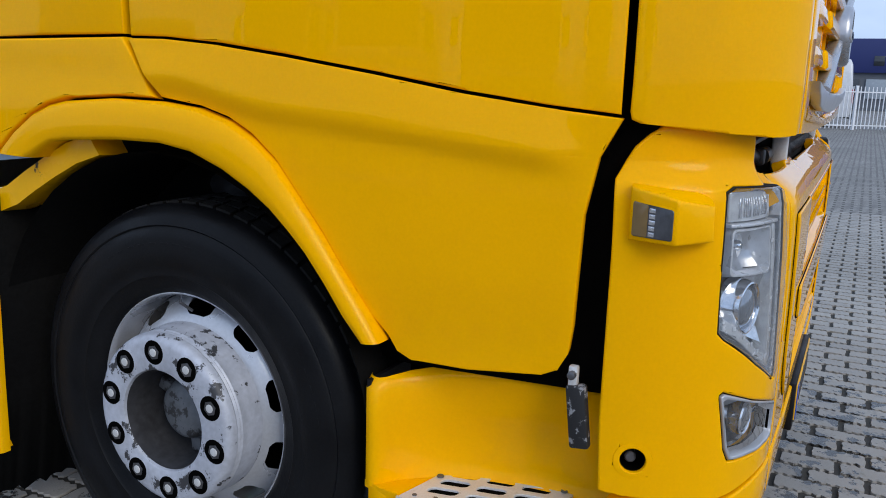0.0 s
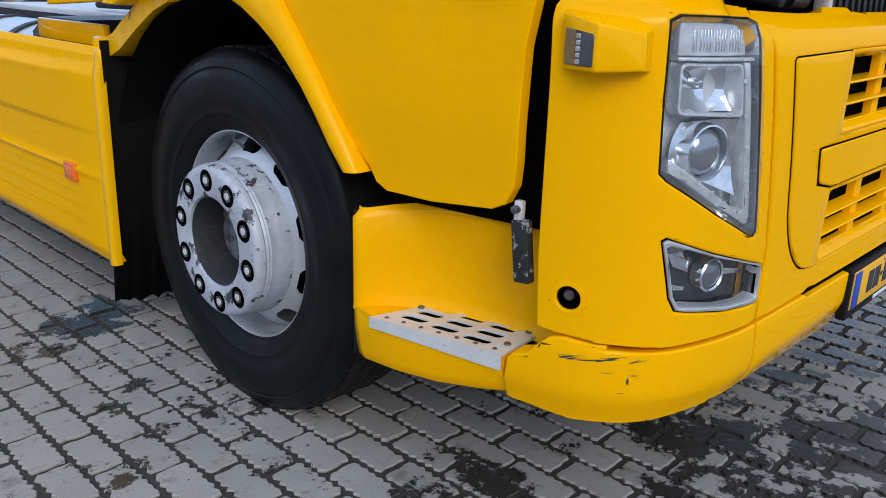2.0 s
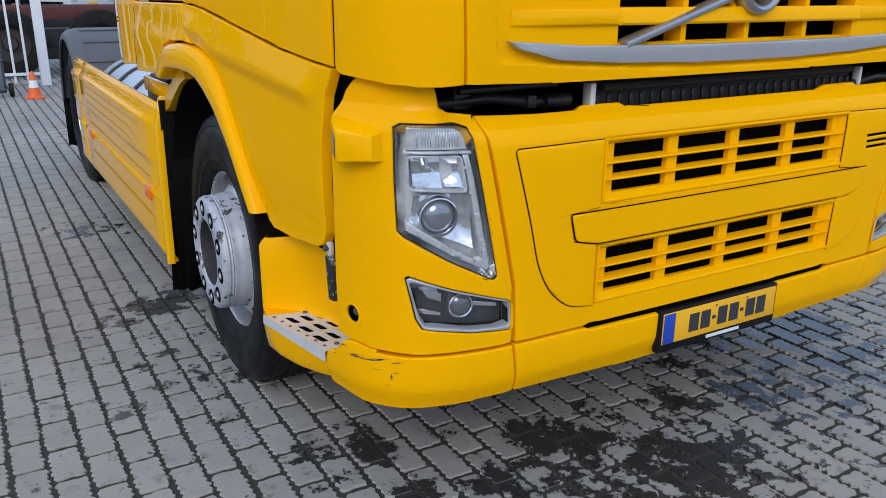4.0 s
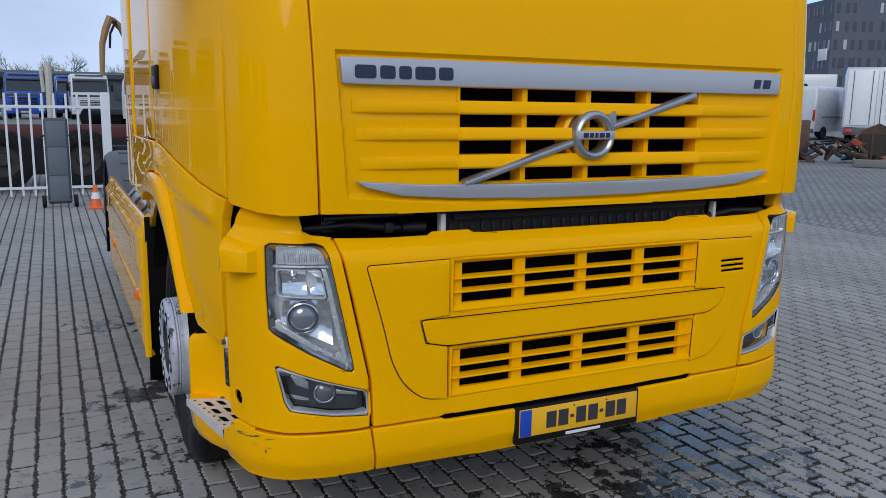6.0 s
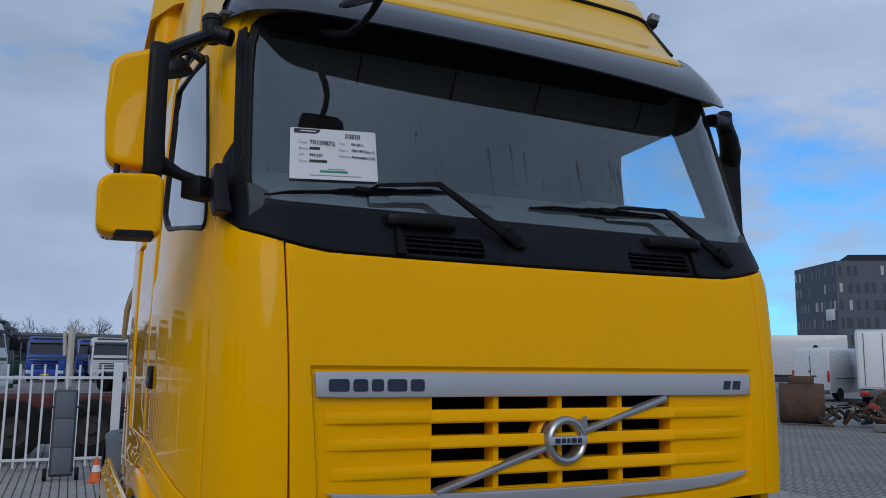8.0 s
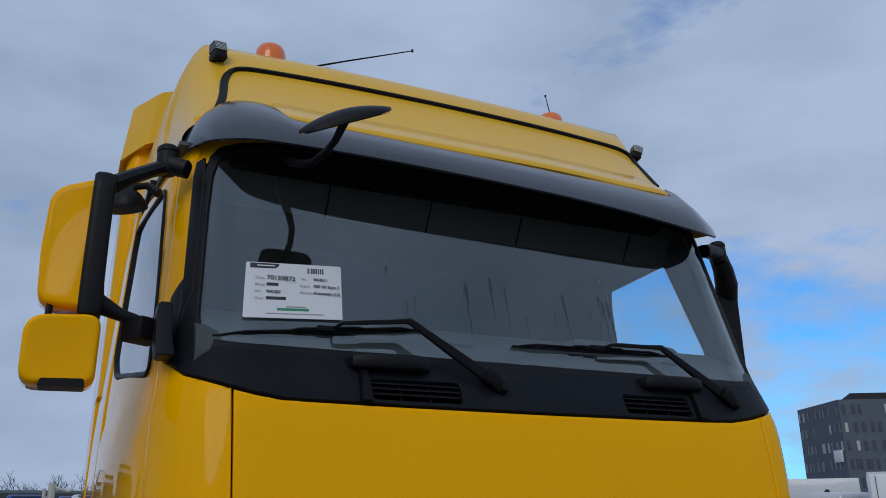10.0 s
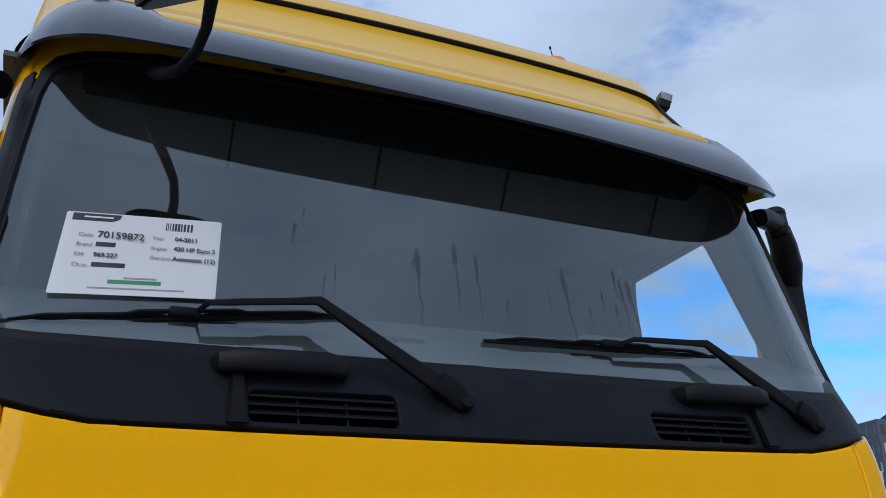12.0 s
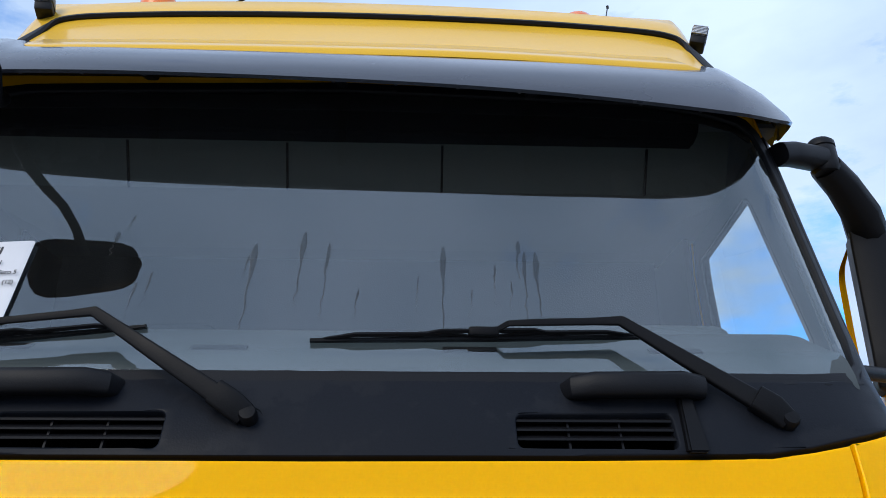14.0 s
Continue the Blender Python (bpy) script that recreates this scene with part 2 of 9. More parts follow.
NAVY = mat("dark_blue_lettering", (0.012, 0.02, 0.05), 0.35)
SHELF = mat("olive_grey_shelf_trim", (0.085, 0.088, 0.078), 0.8, vary=0.10, scale=6, bump=0.08, bscale=140)
INTERIOR = mat("grey_cab_trim", (0.10, 0.105, 0.11), 0.8, vary=0.12, scale=6, bump=0.1, bscale=120)
DASH = mat("grey_dashboard", (0.046, 0.056, 0.058), 0.6, vary=0.12, scale=6, bump=0.1, bscale=180)
SEATMAT = mat("dark_seat_cloth", (0.03, 0.032, 0.036), 0.95, vary=0.3, scale=30, bump=0.2, bscale=160)
GLASS = pane("windscreen_glass", (0.86, 0.93, 0.94), 0.0, 0.134, cover=0.03, sheen=(0.90, 0.97, 1.0))
SIDEGLASS = pane("side_window_glass", (0.93, 0.97, 0.98), 0.0, 0.10, steep=3.0)
LENS = pane("clear_lamp_lens", (0.95, 0.96, 0.97), 0.01, 0.045, cover=0.015)
# mirror face whose near-black colour stands for a dark reflection
DARK_REFLECTION = mat("dark_reflection_face", (0.02, 0.022, 0.025), 0.04, vary=0.05, rvary=0.0)
MIRRORGLASS = mat("mirror_glass", (0.85, 0.87, 0.9), 0.02, metal=1.0, vary=0.02, rvary=0.0)


# ---------------------------------------------------------------- mesh helpers
def finish(ob, sharp=42.0):
    me = ob.data
    me.polygons.foreach_set("use_smooth", [True] * len(me.polygons))
    me.set_sharp_from_angle(angle=radians(sharp))
    return ob


def part(name, bm, material, parent=None, label="", sharp=42.0, fix=True):
    """Links a bmesh as one mesh object under a thing or a part."""
    if fix:
        bmesh.ops.recalc_face_normals(bm, faces=bm.faces)
    me = bpy.data.meshes.new(name)
    bm.to_mesh(me)
    bm.free()
    me.materials.append(material)
    ob = new(name, me)
    ob.parent = parent
    if label:
        ob["label"] = label
    return finish(ob, sharp)


def thing(name, label, category, at=(0, 0, 0), group="", kind="", rz=0.0):
    ob = new(name)
    ob.empty_display_size = 0.1
    ob.matrix_world = pose(*at, 0, 0, rz)
    return tagged(ob, label, category, group, kind)


def box(bm, lo, hi, r=0.0, seg=2, m=None):
    """A box from corner to corner, its edges rounded by r."""
    lo, hi = Vector(lo), Vector(hi)
    res = bmesh.ops.create_cube(bm, size=1.0)
    vs = res["verts"]
    c, d = (lo + hi) / 2, hi - lo
    for v in vs:
        v.co = c + Vector((v.co.x * d.x, v.co.y * d.y, v.co.z * d.z))
    if r > 0:
        es = list({e for v in vs for e in v.link_edges})
        out = bmesh.ops.bevel(bm, geom=es, offset=min(r, 0.49 * min(d)), segments=seg, affect="EDGES", profile=0.5)
        vs = list({v for f in out["faces"] for v in f.verts} | {v for v in vs if v.is_valid})
    if m is not None:
        for v in vs:
            v.co = m @ v.co
    return vs


def prism(bm, outline, lo, hi, axis="y", m=None):
    """An outline of (a, b) pushed along an axis: y gives (x, z), x gives (y, z), z gives (x, y)."""
    def put(a, b, h):
        return {"y": (a, h, b), "x": (h, a, b), "z": (a, b, h)}[axis]
    p = [bm.verts.new(put(a, b, lo)) for a, b in outline]
    q = [bm.verts.new(put(a, b, hi)) for a, b in outline]
    k = len(outline)
    bm.faces.new(p)
    bm.faces.new(q[::-1])
    for i in range(k):
        bm.faces.new((p[i], q[i], q[(i + 1) % k], p[(i + 1) % k]))
    if m is not None:
        for v in p + q:
            v.co = m @ v.co
    return p + q


def rounded(points, r, n=4):
    """The outline with its corners rounded; r is one radius or one per corner."""
    out, k = [], len(points)
    for i, p in enumerate(points):
        rad = r[i] if isinstance(r, (list, tuple)) else r
        p, a, b = Vector(p), Vector(points[i - 1]), Vector(points[(i + 1) % k])
        da, db = (a - p), (b - p)
        cut = min(rad, 0.45 * da.length, 0.45 * db.length)
        if cut < 1e-4:
            out.append(tuple(p))
            continue
        s, e = p + da.normalized() * cut, p + db.normalized() * cut
        for j in range(n + 1):
            t = j / n
            out.append(tuple(s * (1 - t) ** 2 + p * 2 * t * (1 - t) + e * t * t))
    return out


def tube(bm, pts, radii, seg=10, flat=1.0, up=(0, 0, 1), square=1.0):
    """A round or flattened rod through points; square below 1 gives it flat sides."""
    def bend(q):
        return math.copysign(abs(q) ** square, q)
    pts = [Vector(p) for p in pts]
    if not isinstance(radii, (list, tuple)):
        radii = [radii] * len(pts)
    rings = []
    for i, p in enumerate(pts):
        d = (pts[min(i + 1, len(pts) - 1)] - pts[max(i - 1, 0)]).normalized()
        side = d.cross(Vector(up))
        side = side.normalized() if side.length > 1e-3 else d.cross(Vector((1, 0, 0))).normalized()
        top = side.cross(d)
        rings.append([bm.verts.new(p + radii[i] * (bend(math.cos(a)) * side + flat * bend(math.sin(a)) * top)) for a in (2 * math.pi * k / seg for k in range(seg))])
    for a, b in zip(rings, rings[1:]):
        for k in range(seg):
            bm.faces.new((a[k], a[(k + 1) % seg], b[(k + 1) % seg], b[k]))
    bm.faces.new(rings[0][::-1])
    bm.faces.new(rings[-1])


def lathe(bm, profile, centre, axis=(1, 0, 0), seg=48, closed=False):
    """Turns a profile of (along, radius) about an axis through centre."""
    axis = Vector(axis).normalized()
    u = axis.orthogonal().normalized()
    w = axis.cross(u)
    c = Vector(centre)
    rings = []
    for h, r in profile:
        if r < 1e-5:
            rings.append([bm.verts.new(c + axis * h)])
        else:
            rings.append([bm.verts.new(c + axis * h + r * (math.cos(a) * u + math.sin(a) * w)) for a in (2 * math.pi * k / seg for k in range(seg))])
    pairs = list(zip(rings, rings[1:])) + ([(rings[-1], rings[0])] if closed else [])
    for a, b in pairs:
        if len(a) == 1 and len(b) == 1:
            continue
        for k in range(seg):
            f = [a[k % len(a)], a[(k + 1) % len(a)], b[(k + 1) % len(b)], b[k % len(b)]]
            bm.faces.new(list(dict.fromkeys(f)))


def panel(name, outline, mapper, material, parent, holes=(), step=0.06, depth=0.02, r=0.004, label="", inside=(0, 1.2, 1.5), sharp=42.0, cuts=(), rows=()):
    """A sheet with the given outline and holes, laid on a curved surface, with rolled edges and a rim."""
    from_loops = [[Vector((a, b, 0)) for a, b in loop] for loop in (outline, *holes)]
    flat = [v for loop in from_loops for v in loop]
    bm = bmesh.new()
    vs = [bm.verts.new(v) for v in flat]
    for tri in mathutils.geometry.tessellate_polygon(from_loops):
        if len(set(tri)) == 3:
            try:
                bm.faces.new([vs[i] for i in tri])
            except ValueError:
                pass
    a0, a1 = min(v.x for v in flat), max(v.x for v in flat)
    b0, b1 = min(v.y for v in flat), max(v.y for v in flat)
    sa, sb = step if isinstance(step, tuple) else (step, step)
    for k in range(1, int((a1 - a0) / sa) + 1):
        bmesh.ops.bisect_plane(bm, geom=bm.verts[:] + bm.edges[:] + bm.faces[:], plane_co=(a0 + k * (a1 - a0) / (int((a1 - a0) / sa) + 1), 0, 0), plane_no=(1, 0, 0), dist=1e-5)
    for k in range(1, int((b1 - b0) / sb) + 1):
        bmesh.ops.bisect_plane(bm, geom=bm.verts[:] + bm.edges[:] + bm.faces[:], plane_co=(0, b0 + k * (b1 - b0) / (int((b1 - b0) / sb) + 1), 0), plane_no=(0, 1, 0), dist=1e-5)
    for q in cuts:
        bmesh.ops.bisect_plane(bm, geom=bm.verts[:] + bm.edges[:] + bm.faces[:], plane_co=(q, 0, 0), plane_no=(1, 0, 0), dist=1e-5)
    for q in rows:
        bmesh.ops.bisect_plane(bm, geom=bm.verts[:] + bm.edges[:] + bm.faces[:], plane_co=(0, q, 0), plane_no=(0, 1, 0), dist=1e-5)
    bmesh.ops.remove_doubles(bm, verts=bm.verts, dist=1e-5)
    for v in bm.verts:
        v.co = mapper(v.co.x, v.co.y)
    bm.normal_update()
    ref = Vector(inside)
    if sum((f.normal.dot(f.calc_center_median() - ref)) * f.calc_area() for f in bm.faces) < 0:
        bmesh.ops.reverse_faces(bm, faces=bm.faces)
        bm.normal_update()
    rim = [e for e in bm.edges if len(e.link_faces) == 1]
    base = {v for e in rim for v in e.verts}
    away = {v: Vector() for v in base}
    for e in rim:
        f = e.link_faces[0]
        d = (e.verts[1].co - e.verts[0].co).normalized().cross(f.normal)
        if d.dot(f.calc_center_median() - e.verts[0].co) > 0:
            d.negate()
        for v in e.verts:
            away[v] += d
    nrm = {v: v.normal.copy() for v in base}
    for v in base:
        if away[v].length > 1e-6:
            v.co -= away[v].normalized() * r
    start = {v: v.co.copy() for v in base}
    prev = {v: v for v in base}
    rings = [(r * math.sin(a), r * (1 - math.cos(a))) for a in (0.5, 1.05, 1.5708)] + [(r, max(depth, r * 1.5))]
    for o, dn in rings:
        nxt = {v: bm.verts.new(start[v] + (away[v].normalized() if away[v].length > 1e-6 else Vector()) * o - nrm[v] * dn) for v in base}
        for e in rim:
            a, b = e.verts
            bm.faces.new((prev[a], prev[b], nxt[b], nxt[a]))
        prev = nxt
    return part(name, bm, material, parent, label, sharp)


def sweep(bm, pts, profile, up=None):
    """Sweeps a profile of (across, up) offsets along points; across is level, up is z unless given."""
    pts = [Vector(p) for p in pts]
    rings = []
    for i, p in enumerate(pts):
        d = (pts[min(i + 1, len(pts) - 1)] - pts[max(i - 1, 0)]).normalized()
        top = Vector(up or (0, 0, 1))
        side = d.cross(top).normalized()
        rings.append([bm.verts.new(p + side * a + top * b) for a, b in profile])
    k = len(profile)
    for a, b in zip(rings, rings[1:]):
        for j in range(k):
            bm.faces.new((a[j], a[(j + 1) % k], b[(j + 1) % k], b[j]))
    bm.faces.new(rings[0][::-1])
    bm.faces.new(rings[-1])


def strip(name, pts, w, h, material, parent, label="", up=None):
    bm = bmesh.new()
    c = 0.25 * min(w, h)
    prof = [(-w / 2 + c, -h / 2), (w / 2 - c, -h / 2), (w / 2, -h / 2 + c), (w / 2, h / 2 - c), (w / 2 - c, h / 2), (-w / 2 + c, h / 2), (-w / 2, h / 2 - c), (-w / 2, -h / 2 + c)]
    sweep(bm, pts, prof, up=up)
    return part(name, bm, material, parent, label)


def lerp(t, knots):
    """A smooth curve through (t, value) knots."""
    if t <= knots[0][0]:
        return knots[0][1]
    for i in range(len(knots) - 1):
        (a, va), (b, vb) = knots[i], knots[i + 1]
        if t <= b:
            ma = (vb - knots[i - 1][1]) / (b - knots[i - 1][0]) if i > 0 else (vb - va) / (b - a)
            mb = (knots[i + 2][1] - va) / (knots[i + 2][0] - a) if i + 2 < len(knots) else (vb - va) / (b - a)
            u, h = (t - a) / (b - a), b - a
            return (2 * u**3 - 3 * u**2 + 1) * va + (u**3 - 2 * u**2 + u) * h * ma + (3 * u**2 - 2 * u**3) * vb + (u**3 - u**2) * h * mb
    return knots[-1][1]


def step01(t, a, b):
    u = min(1.0, max(0.0, (t - a) / (b - a)))
    return u * u * (3 - 2 * u)


# ---------------------------------------------------------------- the truck's surfaces
YF = [(0.20, 0.05), (0.37, 0.014), (0.45, 0.002), (0.6, 0.0), (1.0, -0.004), (1.2, 0.0), (1.3, -0.003), (1.6, 0.0), (1.75, 0.012), (1.9, 0.034), (2.08, 0.076), (2.26, 0.165), (2.5, 0.246), (3.1, 0.436), (3.3, 0.52)]
CAB_PLAN = [(0, 0), (0.5, 0.001), (0.8, 0.003), (0.93, 0.006), (0.99, 0.016), (1.04, 0.037), (1.085, 0.08), (1.12, 0.14), (1.145, 0.22), (1.16, 0.30), (1.178, 0.42), (1.20, 0.6), (1.218, 0.8), (1.230, 1.0), (1.237, 1.25), (1.24, 1.6), (1.24, 2.8)]
BUMPER_PLAN = [(0, 0), (0.5, 0.001), (0.78, 0.005), (0.87, 0.014), (0.95, 0.032), (1.02, 0.056), (1.075, 0.092), (1.115, 0.14), (1.142, 0.19), (1.16, 0.25), (1.178, 0.34), (1.20, 0.48), (1.22, 0.65), (1.235, 0.85), (1.24, 1.2)]


class Plan:
    """A plan outline from the middle of the front round to the side, by its length."""

    def __init__(self, pts):
        fine = []
        for (xa, ya), (xb, yb), k in zip(pts, pts[1:], range(len(pts))):
            p0, p3 = pts[max(k - 1, 0)], pts[min(k + 2, len(pts) - 1)]
            for j in range(8):
                t = j / 8
                fine.append(tuple(0.5 * (2 * a + (b - z) * t + (2 * z - 5 * a + 4 * b - q) * t * t + (3 * a - z - 3 * b + q) * t**3) for z, a, b, q in zip(p0, (xa, ya), (xb, yb), p3)))
        fine.append(pts[-1])
        self.xs, self.ys = np.array(fine).T
        self.ss = np.r_[0, np.cumsum(np.hypot(np.diff(self.xs), np.diff(self.ys)))]

    def at(self, s):
        return float(np.interp(s, self.ss, self.xs)), float(np.interp(s, self.ss, self.ys))

    def s_x(self, x):
        return float(np.interp(x, self.xs, self.ss))

    def s_y(self, y):
        k = int(np.argmax(self.xs > 0.95))
        return float(np.interp(y, self.ys[k:], self.ss[k:]))


CAB, BUM = Plan(CAB_PLAN), Plan(BUMPER_PLAN)


def taper(z):
    return 1.0 - 0.03 * step01(z, 1.9, 3.3)


def cab(s, z, side=-1, out=0.0):
    """A place on the cab's skin, pushed outwards by out."""
    def raw(q):
        x, y = CAB.at(abs(q))
        x = side * math.copysign(x, q) * taper(z)
        # the upper cab stands a little over to its left-hand side
        return Vector((x + 0.042 * step01(x, 0.85, 1.08) * step01(z, 1.65, 2.2), y + lerp(z, YF), z))
    p = raw(s)
    if out:
        d = raw(s + 0.01) - raw(s - 0.01)
        n = Vector((d.y, -d.x, 0)).normalized()
        if n.dot(Vector((p.x, p.y - 1.2, 0))) < 0:
            n.negate()
        p += n * out
    return p


def bum(s, z, side=-1, out=0.0):
    def raw(q):
        x, y = BUM.at(abs(q))
        return Vector((side * math.copysign(x, q), y + lerp(z, YF), z))
    p = raw(s)
    if out:
        d = raw(s + 0.01) - raw(s - 0.01)
        n = Vector((d.y, -d.x, 0)).normalized()
        if n.dot(Vector((p.x, p.y - 1.2, 0))) < 0:
            n.negate()
        p += n * out
    return p


def front(x, z, out=0.0):
    return cab(CAB.s_x(abs(x)) * (1 if x >= 0 else -1), z, 1, out)


def bfront(x, z, out=0.0):
    return bum(BUM.s_x(abs(x)) * (1 if x >= 0 else -1), z, 1, out)


def flank(y, z, side=-1, out=0.0):
    return cab(CAB.s_y(y - lerp(z, YF)), z, side, out)


truck = thing("tractor_truck", "yellow tractor truck with tall sleeper cab standing on grey pavers", "truck")


# ---------------------------------------------------------------- front lid and grille
def build_hood():
    top = [(0.959, 2.083), (0.90, 2.070), (0.82, 2.058), (0.5, 2.054), (0.0, 2.052), (-0.5, 2.054), (-0.82, 2.058), (-0.90, 2.070), (-0.959, 2.083)]
    outline = [(-0.932, 1.226), (-0.7, 1.219), (-0.3, 1.216), (0.3, 1.216), (0.7, 1.219), (0.932, 1.226), (0.946, 1.6)] + top + [(-0.946, 1.6)]
    hole = [(-0.487, 1.308), (0.487, 1.308), (0.487, 1.602), (-0.487, 1.602)]

    def skin(x, z):
        edge = max(abs(x) - (0.879 - 0.03 * (1.69 - z) / 0.4), z - 1.692, 1.285 - 0.045 * (1 - (x / 0.87) ** 2) - z)
        return front(x, z, -0.015 * (1 - step01(edge, 0.0, 0.006)))
    panel("front_lid", outline, skin, YELLOW, truck, [hole], step=(0.045, 0.0065), depth=0.03, r=0.004, label="yellow front service lid with recessed grille", cuts=[k * (0.846 + 0.0045 * j) for k in (-1, 1) for j in range(12)])
    # near-black backing stands for the shade in the openings
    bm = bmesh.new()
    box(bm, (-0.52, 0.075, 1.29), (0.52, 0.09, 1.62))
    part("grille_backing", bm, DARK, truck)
    # yellow jambs of the opening
    for x in (-0.487, 0.487):
        bm = bmesh.new()
        box(bm, (x - 0.006, 0.012, 1.305), (x + 0.006, 0.075, 1.605))
        part("grille_jamb", bm, YELLOW, truck)
    for x in (-0.245, 0.004, 0.258):
        bm = bmesh.new()
        prism(bm, [(x - 0.0095, 0.016), (x + 0.0095, 0.016), (x + 0.013, 0.085), (x - 0.013, 0.085)], 1.30, 1.605, "z")
        part("grille_upright", bm, YELLOW, truck)
    # bars: full height over the opening, running out as low ridges on the lid
    for z0, z1, xe in ((1.520, 1.562, 0.835), (1.440, 1.480, 0.825), (1.352, 1.395, 0.812)):
        bm = bmesh.new()
        rings = []
        for x in [-xe, -xe + 0.03, -xe + 0.08, -0.66, -0.56, -0.492, -0.487, -0.25, 0, 0.25, 0.487, 0.492, 0.56, 0.66, xe - 0.08, xe - 0.03, xe]:
            b = lerp(1.46, YF) + CAB.at(CAB.s_x(abs(x)))[1] + 0.012
            k = step01(xe - abs(x), -0.02, 0.12)
            grow = 1.0 if abs(x) < 0.49 else 0.85
            hgt = (z1 - z0) * grow
            zc = (z0 + z1) / 2
            pr = (0.018 if abs(x) < 0.49 else 0.011) * k
            back = b + (0.05 if abs(x) <= 0.487 else 0.012)
            rings.append([bm.verts.new(q) for q in ((x, back, zc - hgt / 2), (x, b - pr * 0.7, zc - hgt / 2), (x, b - pr, zc - hgt / 2 + 0.006), (x, b - pr * 0.75, zc + hgt / 2 - 0.005), (x, b - pr * 0.5, zc + hgt / 2), (x, back, zc + hgt / 2))])
        for a, b in zip(rings, rings[1:]):
            for j in range(6):
                bm.faces.new((a[j], a[(j + 1) % 6], b[(j + 1) % 6], b[j]))
        bm.faces.new(rings[0])
        bm.faces.new(rings[-1])
        part("grille_bar", bm, YELLOW, truck)
    # silver bar above the grille
    bar = panel("silver_bar", rounded([(-0.866, 1.604), (0.866, 1.604), (0.872, 1.682), (-0.872, 1.682)], 0.006), lambda x, z: front(x, z, 0.004 + 0.003 * (1 - ((z - 1.643) / 0.04) ** 2)), SILVER, truck, step=(0.08, 0.012), depth=0.022, r=0.003, label="satin silver bar with dark lettering shapes")
    # lettering as plain shapes
    x = -0.830
    for w in (0.076, 0.058, 0.05, 0.076, 0.058):
        panel("badge_shape", rounded([(x, 1.622), (x + w - 0.010, 1.622), (x + w - 0.010, 1.660), (x, 1.660)], 0.010), lambda a, b: front(a, b, 0.0095), NAVY, bar, step=0.03, depth=0.003, r=0.0008)
        x += w + 0.002
    x = 0.735
    for w in (0.04, 0.044):
        panel("badge_shape", rounded([(x - 0.006, 1.624), (x + w - 0.014, 1.624), (x + w - 0.006, 1.656), (x, 1.656)], 0.004), lambda a, b: front(a, b, 0.0095), NAVY, bar, step=0.03, depth=0.003, r=0.0008)
        x += w + 0.006
    # curved silver trim under the grille
    up = [(-0.83, 1.322), (-0.6, 1.306), (-0.3, 1.300), (0, 1.298), (0.3, 1.300), (0.6, 1.306), (0.83, 1.322)]
    dn = [(0.80, 1.303), (0.68, 1.273), (0.5, 1.260), (0.25, 1.252), (0, 1.249), (-0.25, 1.252), (-0.5, 1.260), (-0.68, 1.273), (-0.80, 1.303)]
    panel("silver_trim", up + dn, lambda x, z: front(x, z, 0.004 + 0.010 * step01(z, 1.235, 1.30)), SILVER, truck, step=(0.06, 0.012), depth=0.02, r=0.003, label="curved satin silver trim strip")
    # diagonal bars and round emblem
    for xa, za, xb, zb in ((-0.470, 1.304, -0.068, 1.430), (0.086, 1.482, 0.448, 1.592)):
        bm = bmesh.new()
        d = Vector((xb - xa, 0, zb - za)).normalized()
        nn = Vector((-d.z, 0, d.x)) * 0.0125
        c0, c1 = Vector((xa, -0.012, za)), Vector((xb, -0.012, zb))
        ring = []
        for c in (c0, c1):
            ring.append([bm.verts.new(c + nn * a + Vector((0, b, 0))) for a, b in ((-1, 0.03), (-1, 0.004), (-0.6, -0.004), (0, -0.006), (0.6, -0.004), (1, 0.004), (1, 0.03))])
        for j in range(7):
            bm.faces.new((ring[0][j], ring[0][(j + 1) % 7], ring[1][(j + 1) % 7], ring[1][j]))
        bm.faces.new(ring[0])
        bm.faces.new(ring[1])
        part("diagonal_bar", bm, SATIN, truck, "satin silver diagonal grille bar")
    bm = bmesh.new()
    lathe(bm, [(0.035, 0.055), (-0.010, 0.055), (-0.018, 0.060), (-0.022, 0.068), (-0.018, 0.077), (-0.008, 0.082), (0.035, 0.082)], (0.009, -0.012, 1.455), (0, 1, 0), 48, closed=True)
    emblem = part("emblem_ring", bm, SATIN, truck, "round silver emblem ring")
    bm = bmesh.new()
    box(bm, (-0.066, -0.036, 1.442), (0.084, -0.018, 1.470), 0.003)
    part("emblem_band", bm, SILVER, emblem)
    x = -0.046
    for w in (0.024, 0.02, 0.016, 0.024, 0.02):
        bm = bmesh.new()
        box(bm, (x, -0.0385, 1.448), (x + w - 0.004, -0.035, 1.464), 0.001, 1)
        part("badge_shape", bm, NAVY, emblem)
        x += w + 0.0015
    bm = bmesh.new()
    prism(bm, [(0.052, 1.512), (0.090, 1.537), (0.094, 1.497), (0.078, 1.490)], -0.024, 0.015)
    part("emblem_arrow", bm, SATIN, emblem)
    # the round socket round the emblem
    bm = bmesh.new()
    lathe(bm, [(0.075, 0.100), (0.03, 0.094), (0.022, 0.083), (0.06, 0.08)], (0.002, -0.012, 1.455), (0, 1, 0), 40)
    part("emblem_socket", bm, YELLOW, truck)


build_hood()


